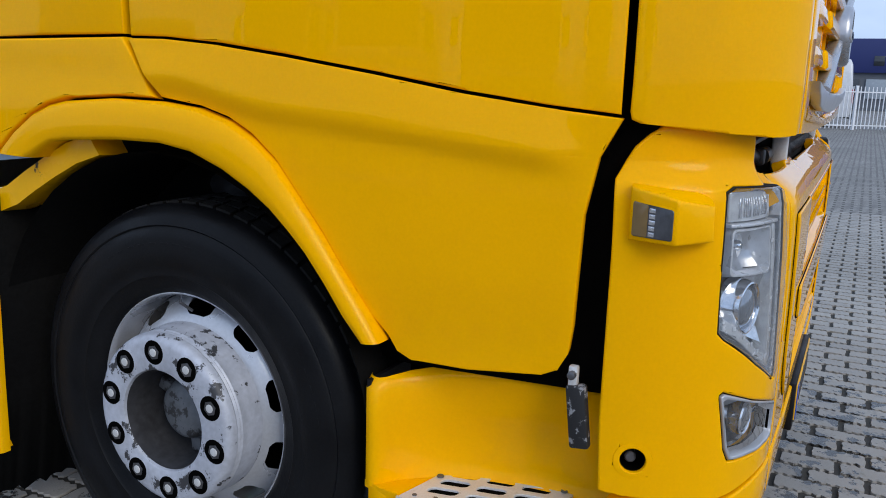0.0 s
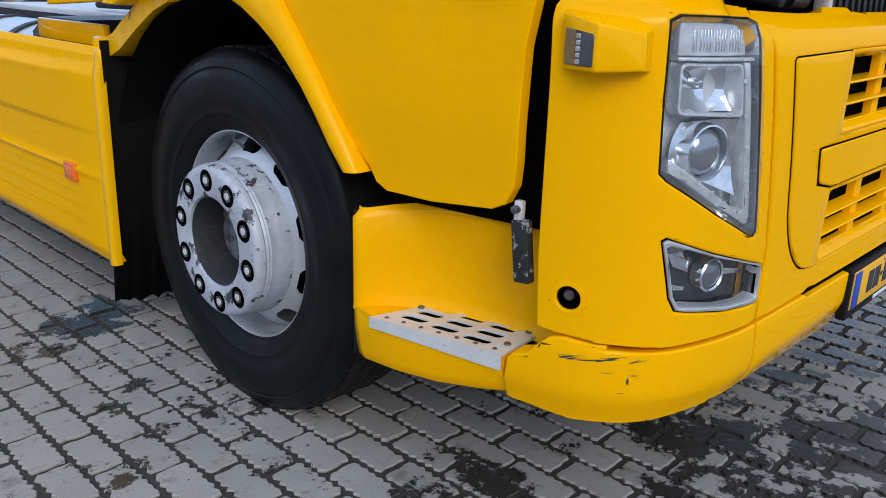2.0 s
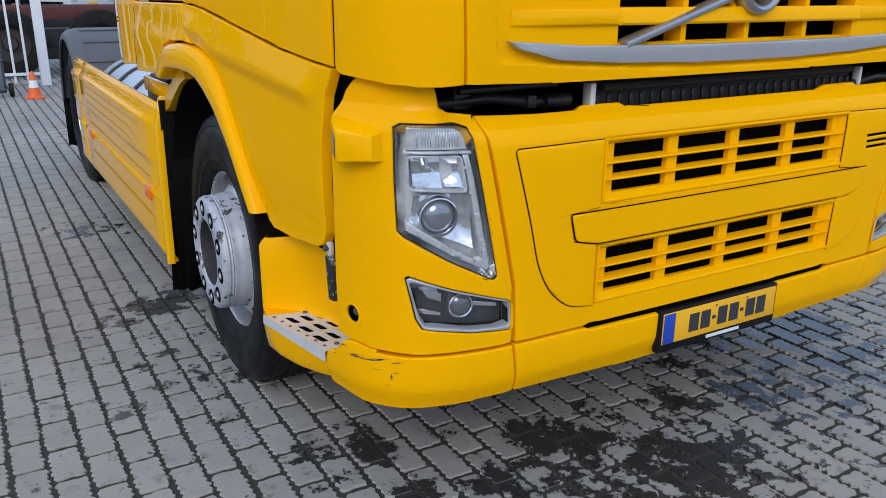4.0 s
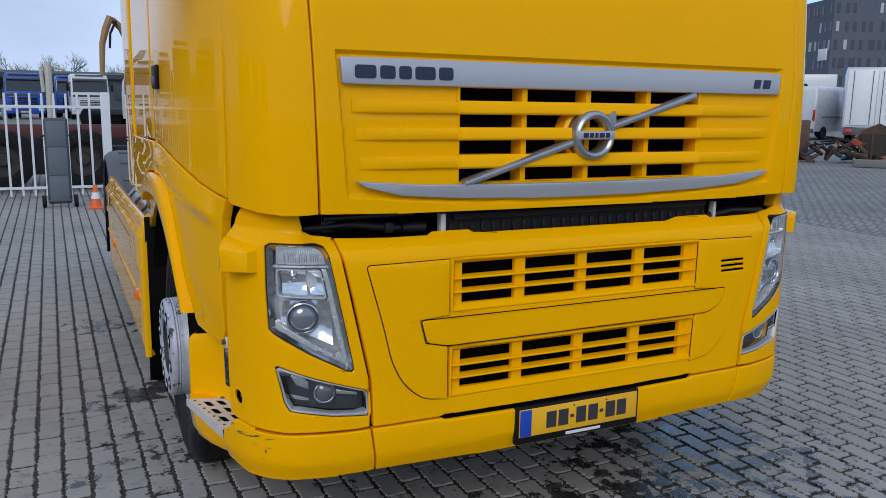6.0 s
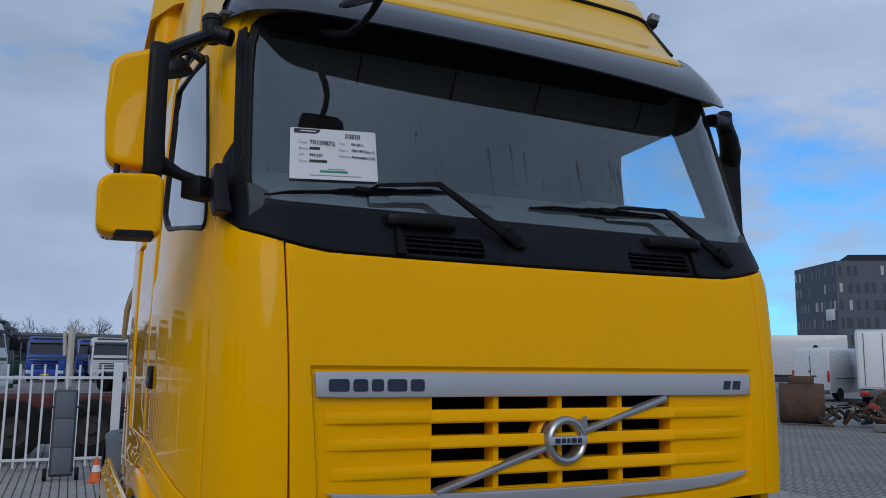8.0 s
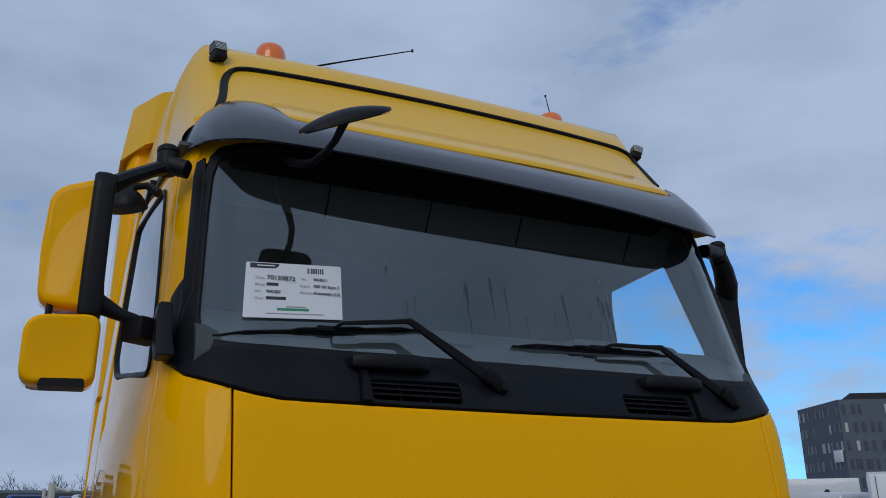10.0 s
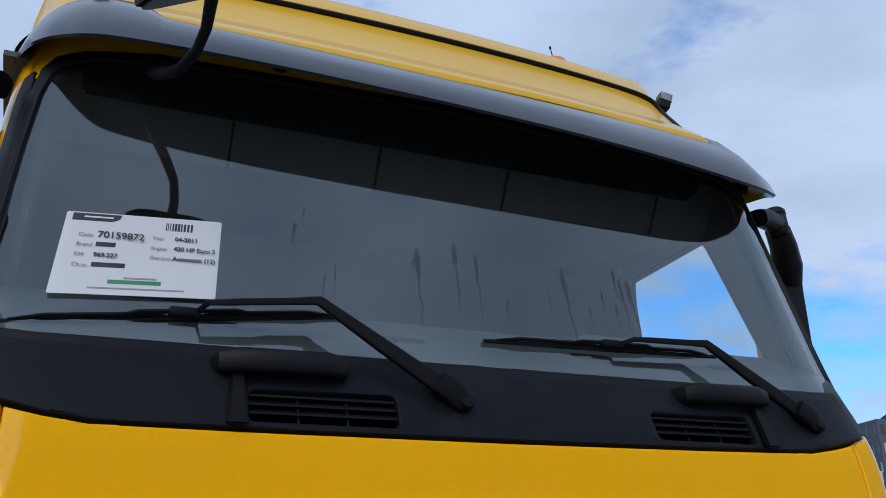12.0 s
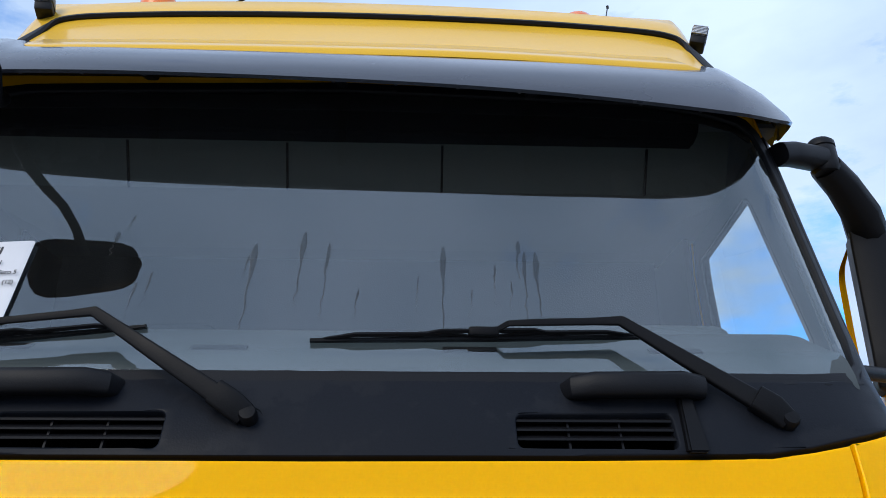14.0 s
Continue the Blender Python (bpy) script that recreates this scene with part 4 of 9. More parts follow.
    # grilles: a flanged border, uprights and slats
    for zlo, zhi in ((0.892, 1.068), (0.604, 0.776)):
        g = new("lower_grille")
        g.parent = truck
        x0, x1 = -0.508, 0.526
        cols = [(-0.454, -0.268), (-0.216, -0.016), (0.034, 0.232), (0.286, 0.462)]
        oa = [(x0, zlo), (x1, zlo), (x1, zhi), (x0, zhi)]
        cuts, rows = (x0 + 0.006, x0 + 0.014, x0 + 0.021, x1 - 0.021, x1 - 0.014, x1 - 0.006), (zlo + 0.006, zlo + 0.014, zlo + 0.021, zhi - 0.021, zhi - 0.014, zhi - 0.006)
        holes = [[(a - 0.006, zlo + 0.021), (b + 0.006, zlo + 0.021), (b + 0.006, zhi - 0.021), (a - 0.006, zhi - 0.021)] for a, b in cols]
        panel("grille_border", oa, lambda x, z: bfront(x, z, 0.003 - 0.021 * step01(min(x - x0, x1 - x, z - zlo, zhi - z), 0.007, 0.020)), YELLOW, g, holes, step=(0.07, 0.02), depth=0.02, r=0.003, cuts=cuts, rows=rows)
        for k in range(2):
            zc = zlo + 0.022 + (zhi - zlo - 0.042) * (k + 1) / 3
            bm = bmesh.new()
            prism(bm, [(-0.030, zc - 0.006), (0.0, zc - 0.008), (0.007, zc - 0.0075), (0.009, zc - 0.005), (0.007, zc - 0.002), (-0.008, zc + 0.001), (-0.030, zc + 0.002)], -0.497, 0.514, "x", Matrix.Scale(-1, 4, (0, 1, 0)) @ Matrix.Translation((0, -0.008, 0)))
            part("slat", bm, YELLOW, g)
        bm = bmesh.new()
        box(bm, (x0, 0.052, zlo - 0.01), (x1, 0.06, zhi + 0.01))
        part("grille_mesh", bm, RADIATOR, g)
    # number plate with holder
    bm = bmesh.new()
    box(bm, (-0.255, -0.014, 0.392), (0.270, 0.012, 0.528), 0.006)
    holder = part("number_plate_holder", bm, BLACK, truck, "black plate holder with a yellow plate of plain bars")
    bm = bmesh.new()
    box(bm, (-0.244, -0.0175, 0.420), (0.259, -0.013, 0.520), 0.004)
    part("number_plate", bm, PLATE, holder)
    bm = bmesh.new()
    box(bm, (-0.242, -0.0195, 0.422), (-0.196, -0.0165, 0.518), 0.002)
    part("blue_strip", bm, EUBLUE, holder)
    for x, w in ((-0.155, 0.042), (-0.105, 0.042), (-0.055, 0.016), (-0.03, 0.042), (0.022, 0.042), (0.072, 0.016), (0.098, 0.042), (0.148, 0.042)):
        bm = bmesh.new()
        hgt = 0.03 if w > 0.02 else 0.006
        box(bm, (x + 0.02, -0.0192, 0.470 - hgt), (x + 0.02 + w, -0.0165, 0.470 + hgt), 0.002, 1)
        part("plate_bar", bm, INK, holder)
    bm = bmesh.new()
    box(bm, (-0.05, -0.0160, 0.401), (0.10, -0.0135, 0.412), 0.001, 1)
    part("holder_bar", bm, PAPER, holder)
    for x in (-0.02, 0.12):
        bm = bmesh.new()
        lathe(bm, [(0, 0.004), (0.0015, 0.003), (0.0018, 0)], (x, -0.0175, 0.508), (0, -1, 0), 8)
        part("screw", bm, NUT, holder)


HEAD = [(1.083, 1.128), (1.070, 1.137), (0.945, 1.134), (0.921, 1.126), (0.906, 1.100), (0.885, 1.0), (0.86, 0.88), (0.834, 0.752), (0.832, 0.738), (0.840, 0.730), (0.852, 0.733), (0.96, 0.790), (1.066, 0.858), (1.078, 0.872), (1.083, 1.0)]
FOG = [(1.063, 0.752), (1.055, 0.757), (0.95, 0.716), (0.797, 0.668), (0.787, 0.658), (0.783, 0.590), (0.789, 0.581), (0.90, 0.589), (1.00, 0.606), (1.025, 0.612), (1.040, 0.640)]


def build_bumper_corner(side):
    sb = BUM.s_x(0.782)
    hole_h = [(BUM.s_x(x), z) for x, z in HEAD]
    hole_f = [(BUM.s_x(x), z) for x, z in FOG]
    tow = (BUM.s_y(0.209), 0.628)
    hole_t = [(tow[0] + 0.029 * math.cos(q), tow[1] + 0.029 * math.sin(q)) for q in (2 * math.pi * k / 20 for k in range(20))]
    edge = lambda z: BUM.s_y(0.276 - 0.010 * step01(z, 0.75, 0.56))
    outline = [(sb, 0.544), (BUM.s_x(0.95), 0.542), (BUM.s_x(1.06), 0.543), (BUM.s_y(0.16), 0.549), (edge(0.55), 0.560), (edge(0.7), 0.70), (edge(0.9), 0.90), (edge(1.1), 1.10), (edge(1.1), 1.146), (BUM.s_y(0.262), 1.172), (BUM.s_y(0.245), 1.200), (BUM.s_y(0.222), 1.222), (BUM.s_y(0.200), 1.236), (BUM.s_x(1.0), 1.236), (BUM.s_x(0.985), 1.20), (BUM.s_x(0.976), 1.170), (BUM.s_x(0.945), 1.156), (BUM.s_x(0.90), 1.150), (BUM.s_x(0.882), 1.148), (BUM.s_x(0.84), 0.95), (BUM.s_x(0.785), 0.70)]

    def skin(s, z):
        k = step01(z, 1.118, 1.178)
        w = step01(s, BUM.s_x(0.93), BUM.s_x(1.0))
        p = bum(s, z, side, -(0.012 + 0.016 * w) * k)
        p.y += 0.045 * (1 - w) * step01(z, 1.085, 1.150) ** 1.5
        return p
    c = panel("bumper_corner", outline, skin, YELLOW, truck, [hole_h, hole_f, hole_t], step=(0.025, 0.015), depth=0.05, r=0.005, label="yellow bumper corner holding the lamps")
    # towing hole: dark cup with a steel pin
    o = bum(tow[0], tow[1], side)
    nrm = (bum(tow[0], tow[1], side, 0.01) - o).normalized()
    bm = bmesh.new()
    lathe(bm, [(-0.004, 0.036), (0.0003, 0.0355), (0.0006, 0.034), (0.0006, 0.0255), (-0.001, 0.0238), (-0.008, 0.0234)], o, nrm, 32)
    part("towing_collar", bm, YELLOW, c)
    bm = bmesh.new()
    lathe(bm, [(-0.006, 0.0236), (-0.05, 0.0230), (-0.05, 0)], o, nrm, 24)
    part("towing_hole", bm, DARK, c)
    bm = bmesh.new()
    lathe(bm, [(-0.05, 0.011), (-0.016, 0.011), (-0.013, 0.008), (-0.013, 0)], o + Vector((0, side * -0.004, 0)), nrm, 14)
    part("towing_pin", bm, NUT, c)
    # turn indicator pod on the corner: a lens facing aside, a yellow face forwards
    def Pq(x, y, z):
        return Vector((side * x, y, z))
    bm = bmesh.new()
    hexa = [(1.176, 0.243, 1.136), (1.172, 0.243, 1.042), (1.203, 0.156, 1.044), (1.136, 0.106, 1.048), (1.134, 0.109, 1.106), (1.203, 0.156, 1.122)]
    top = [bm.verts.new(Pq(*q)) for q in hexa]
    for (x, y, z), (d, e, f) in zip(hexa, ((0.075, 0.006, 0.008), (0.075, 0.006, -0.004), (0.12, -0.02, -0.004), (0.05, 0.012, -0.004), (0.05, 0.012, 0.008), (0.12, -0.02, 0.008))):
        bm.verts.new(Pq(x - d, y + e, z + f))
    bmesh.ops.convex_hull(bm, input=bm.verts[:])
    bmesh.ops.dissolve_limit(bm, angle_limit=radians(3), verts=bm.verts[:], edges=bm.edges[:])
    keep = set(top)
    bmesh.ops.bevel(bm, geom=[e for e in bm.edges if e.verts[0] in keep and e.verts[1] in keep], offset=0.005, segments=3, affect="EDGES", profile=0.5)
    pod = part("indicator_pod", bm, YELLOW, truck, "yellow pod with a clear side indicator", sharp=40)

    def lens_at(y, z):
        return Pq(1.174 + (0.243 - y) * 0.336 + 0.0015, y, z)
    panel("indicator_lens", rounded([(0.237, 1.112), (0.163, 1.104), (0.163, 1.052), (0.237, 1.051)], 0.005), lens_at, NUT, pod, step=0.04, depth=0.006, r=0.0015, label="dark clear indicator lens")
    panel("amber_window", rounded([(0.2355, 1.1105), (0.2085, 1.1075), (0.2085, 1.0525), (0.2355, 1.0525)], 0.003), lambda y, z: lens_at(y, z) + Vector((side * 0.0010, 0, 0)), BROWNLENS, pod, step=0.05, depth=0.002, r=0.0006, label="brown clear window")
    for k in range(5):
        z = 1.0545 + 0.0102 * k
        panel("lens_rib", [(0.2060, z), (0.1950, z), (0.1950, z + 0.0076), (0.2060, z + 0.0076)], lambda y, z: lens_at(y, z) + Vector((side * 0.0012, 0, 0)), REFLECTOR, pod, step=0.05, depth=0.002, r=0.0006)
    # head lamp
    lamp = new("headlight")
    lamp.parent = truck
    lamp["label"] = "clear headlight with projector lens and indicator strip"
    shape = lambda x, z, o: bum(BUM.s_x(x), z, side, o)
    cx, cz = 0.955, 0.93
    ins = [(cx + (x - cx) * 0.984, cz + (z - cz) * 0.988) for x, z in HEAD]
    panel("lamp_seal", HEAD, lambda x, z: shape(x, z, -0.003), BLACK, lamp, [[(cx + (x - cx) * 0.978, cz + (z - cz) * 0.985) for x, z in HEAD]], step=0.06, depth=0.04, r=0.002)
    panel("lens", ins, lambda x, z: shape(x, z, 0.002 + 0.008 * (1 - min(1, ((x - cx) / 0.12) ** 2)) * (1 - min(1, ((z - cz) / 0.2) ** 2))), LENS, lamp, step=0.03, depth=0.006, r=0.004).visible_shadow = False
    panel("lamp_bowl", ins, lambda x, z: shape(x, z, -0.062), BOWL, lamp, step=0.05, depth=0.002, r=0.001)
    bm = bmesh.new()
    rims = [[bm.verts.new(shape(cx + (x - cx) * k, cz + (z - cz) * k, o)) for x, z in HEAD] for k, o in ((0.975, -0.006), (0.972, -0.020), (0.93, -0.061))]
    for p, q in zip(rims, rims[1:]):
        for j in range(len(HEAD)):
            bm.faces.new((p[j], p[(j + 1) % len(HEAD)], q[(j + 1) % len(HEAD)], q[j]))
    part("lamp_wall", bm, CHROME, lamp, sharp=30)
    # frosted light guide along the inner and lower edge, with its small cells
    guide = [(0.914, 1.058), (0.899, 1.0), (0.874, 0.88), (0.852, 0.775), (0.854, 0.758), (0.864, 0.757), (0.96, 0.808), (1.062, 0.872), (1.064, 0.897), (0.955, 0.824), (0.884, 0.782), (0.872, 0.788), (0.892, 0.88), (0.915, 1.0), (0.929, 1.058)]
    panel("light_guide", guide, lambda x, z: shape(x, z, -0.012), FROST, lamp, step=0.04, depth=0.03, r=0.003)
    cells = [(0.876 + 0.048 * k / 3.0, 0.84 + 0.062 * k) for k in range(4)] + [(0.90 + 0.034 * k, 0.787 + 0.0215 * k) for k in range(5)]
    for x, z in cells:
        panel("guide_cell", [(x - 0.004, z - 0.0035), (x + 0.004, z - 0.0035), (x + 0.004, z + 0.0035), (x - 0.004, z + 0.0035)], lambda p, q: shape(p, q, -0.0105), LAMPGREY, lamp, step=0.05, depth=0.002, r=0.0004)
    # indicator strip with fine ribs
    panel("indicator_strip", rounded([(1.062, 1.124), (0.944, 1.122), (0.920, 1.098), (0.914, 1.068), (1.062, 1.070)], [0.004, 0.02, 0.02, 0.004, 0.004]), lambda x, z: shape(x, z, -0.024), FROST, lamp, step=0.04, depth=0.03, r=0.003)
    for k in range(17):
        x = 0.930 + 0.0066 * k
        panel("strip_rib", [(x, 1.112), (x + 0.0030, 1.112), (x + 0.0030, 1.076), (x, 1.076)], lambda p, q: shape(p, q, -0.0225), REFLECTOR if k % 5 else LAMPGREY, lamp, step=0.05, depth=0.003, r=0.0008)
    panel("strip_divider", [(1.066, 1.068), (0.908, 1.066), (0.906, 1.060), (1.066, 1.062)], lambda x, z: shape(x, z, -0.010), LAMPGREY, lamp, step=0.04, depth=0.03, r=0.002)
    # main reflector in a framed compartment
    frame_o = rounded([(1.060, 1.058), (0.930, 1.056), (0.912, 0.962), (1.058, 0.972)], 0.012)
    frame_i = rounded([(1.056, 1.054), (0.934, 1.052), (0.917, 0.967), (1.054, 0.976)], 0.012)
    panel("compartment_frame", frame_o, lambda x, z: shape(x, z, -0.014), LAMPGREY, lamp, [frame_i], step=0.04, depth=0.045, r=0.001)
    bm = bmesh.new()
    prev = None
    for i in range(15):
        u = -1 + 2 * i / 14
        row = []
        for j in range(9):
            w = -1 + 2 * j / 8
            x, z = 0.988 + 0.066 * u - 0.008 * (1 - w) / 2, 1.013 + 0.042 * w
            row.append(bm.verts.new(shape(min(x, 1.07), z, -0.020 - 0.040 * (1 - 0.55 * u * u - 0.45 * w * w) - (0.012 if u < -0.25 else 0.0))))
        if prev:
            for j in range(8):
                bm.faces.new((prev[j], prev[j + 1], row[j + 1], row[j]))
        prev = row
    part("main_reflector", bm, CHROME, lamp, sharp=25)
    bm = bmesh.new()
    lathe(bm, [(-0.02, 0.010), (0.012, 0.010), (0.018, 0.006), (0.019, 0)], shape(1.012, 1.022, -0.05), (side * 0.28, -1, 0), 16)
    part("bulb", bm, CHROME, lamp)
    # projector with its ring and the bright bowl round it
    bm = bmesh.new()
    prev = None
    for i in range(13):
        u = -1 + 2 * i / 12
        row = []
        for j in range(9):
            w = -1 + 2 * j / 8
            x = (0.972 + 0.074 * u) + 0.012 * (1 - w) / 2 * (1 if u > 0 else -0.3)
            z = 0.902 + 0.056 * w - 0.030 * u * -1 * (1 - w) / 2
            row.append(bm.verts.new(shape(min(max(x, 0.885), 1.062), z, -0.022 - 0.032 * (1 - 0.5 * u * u - 0.5 * w * w))))
        if prev:
            for j in range(8):
                bm.faces.new((prev[j], prev[j + 1], row[j + 1], row[j]))
        prev = row
    part("projector_bowl", bm, REFLECTOR, lamp, sharp=30)
    c0 = shape(0.985, 0.903, -0.046)
    bm = bmesh.new()
    lathe(bm, [(0.0, 0.043), (0.026, 0.045), (0.030, 0.047), (0.029, 0.050), (0.018, 0.052), (-0.012, 0.056)], c0, (side * 0.28, -1, 0), 36)
    part("projector_bezel", bm, CHROME, lamp)
    bm = bmesh.new()
    lathe(bm, [(0.010, 0.044), (0.020, 0.040), (0.028, 0.029), (0.032, 0.015), (0.033, 0.0)], c0, (side * 0.28, -1, 0), 28)
    part("projector_lens", bm, mat("projector_lens_glass", (0.26, 0.28, 0.31), 0.10, metal=0.6, coat=1.0), lamp)
    # fog lamp
    fog = new("fog_light")
    fog.parent = truck
    fog["label"] = "small fog lamp in a satin chrome surround"
    fx, fz = 0.915, 0.665
    near = [(fx + (x - fx) * 0.975, fz + (z - fz) * 0.950) for x, z in FOG]
    panel("surround_gap", FOG, lambda x, z: shape(x, z, -0.005), DARK, fog, [[(fx + (x - fx) * 0.93, fz + (z - fz) * 0.86) for x, z in FOG]], step=0.05, depth=0.03, r=0.001)
    panel("surround", near, lambda x, z: shape(x, z, 0.001), SILVER, fog, [[(fx + (x - fx) * 0.930, fz + (z - fz) * 0.845) for x, z in FOG]], step=0.05, depth=0.03, r=0.003)
    inner = [(fx + (x - fx) * 0.94, fz + (z - fz) * 0.87) for x, z in FOG]
    panel("lens", inner, lambda x, z: shape(x, z, -0.008), LENS, fog, step=0.05, depth=0.004, r=0.001).visible_shadow = False
    panel("fog_bowl", inner, lambda x, z: shape(x, z, -0.05), mat("fog_bowl_plastic", (0.035, 0.038, 0.045), 0.35, vary=0.2, scale=12), fog, step=0.05, depth=0.002, r=0.001)
    c1 = shape(0.922, 0.662, -0.036)
    bm = bmesh.new()
    lathe(bm, [(-0.012, 0.034), (0.012, 0.034), (0.015, 0.031), (0.012, 0.028)], c1, (side * 0.2, -1, 0), 24)
    part("fog_ring", bm, REFLECTOR, fog)
    bm = bmesh.new()
    lathe(bm, [(0.008, 0.029), (0.014, 0.022), (0.018, 0.010), (0.019, 0)], c1, (side * 0.2, -1, 0), 24)
    part("fog_projector", bm, mat("fog_lens_glass", (0.13, 0.14, 0.155), 0.12, metal=0.3, coat=0.6), fog)
    for o in ([(1.045, 0.735), (0.99, 0.717), (0.975, 0.695), (1.03, 0.705)], [(1.035, 0.655), (0.97, 0.640), (0.97, 0.632), (1.03, 0.640)]):
        panel("fog_facet", o, lambda x, z: shape(x, z, -0.044), REFLECTOR, fog, step=0.05, depth=0.002, r=0.0008)
    panel("fog_fin", [(0.885, 0.668), (0.815, 0.655), (0.815, 0.644), (0.885, 0.655)], lambda x, z: shape(x, z, -0.03), REFLECTOR, fog, step=0.05, depth=0.02, r=0.002)
    panel("fog_fin", [(1.03, 0.715), (0.97, 0.695), (0.97, 0.67), (1.01, 0.685)], lambda x, z: shape(x, z, -0.04), REFLECTOR, fog, step=0.05, depth=0.02, r=0.002)


build_bumper()
for sgn in (-1, 1):
    build_bumper_corner(sgn)


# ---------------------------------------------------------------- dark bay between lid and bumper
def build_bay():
    # near-black wall and floor sheets stand for the bay's deep shade
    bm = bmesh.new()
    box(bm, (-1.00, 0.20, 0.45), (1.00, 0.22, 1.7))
    part("bay_shade_wall", bm, DARK, truck)
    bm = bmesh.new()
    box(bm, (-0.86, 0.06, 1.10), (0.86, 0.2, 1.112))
    part("bay_shade_floor", bm, DARK, truck)
    bm = bmesh.new()
    box(bm, (-0.50, 0.085, 1.09), (0.62, 0.12, 1.245), 0.004)
    rad = part("radiator", bm, RADIATOR, truck)
    for k in range(28):
        x = -0.48 + 0.04 * k
        bm = bmesh.new()
        box(bm, (x, 0.078, 1.13), (x + 0.014, 0.087, 1.17), 0.002, 1)
        part("radiator_fin", bm, ENGINE, rad)
    bm = bmesh.new()
    tube(bm, [(-0.47, 0.07, 1.19), (0.60, 0.07, 1.195)], 0.012, 8)
    part("cross_tube", bm, RADIATOR, rad)
    for x0, y0, z0, x1, y1, z1, nm, mm in ((-0.90, 0.12, 1.15, -0.85, 0.17, 1.21, "lock_block", ENGINE), (-0.70, 0.085, 1.145, -0.67, 0.13, 1.180, "hose_clip", ENGINE), (-0.52, 0.055, 1.12, -0.50, 0.09, 1.205, "bracket", ALU), (0.64, 0.06, 1.12, 0.655, 0.09, 1.2, "bracket", ALU), (0.72, 0.09, 1.13, 0.84, 0.15, 1.17, "lock_block", ENGINE)):
        bm = bmesh.new()
        box(bm, (x0, y0, z0), (x1, y1, z1), 0.006)
        part(nm, bm, mm, truck)
    for pts, rr in (([(-0.95, 0.14, 1.165), (-0.8, 0.12, 1.175), (-0.68, 0.105, 1.160), (-0.55, 0.115, 1.155)], 0.015), ([(-0.64, 0.10, 1.160), (-0.56, 0.10, 1.160)], 0.020), ([(0.55, 0.08, 1.13), (0.75, 0.08, 1.16), (0.93, 0.10, 1.15)], 0.013), ([(-0.9, 0.10, 1.2), (-0.6, 0.10, 1.205)], 0.01)):
        bm = bmesh.new()
        tube(bm, pts, rr, 10)
        part("hose", bm, ENGINE, truck)


build_bay()


# ---------------------------------------------------------------- cowl, windscreen, pillars
GS = CAB.s_x(1.072)


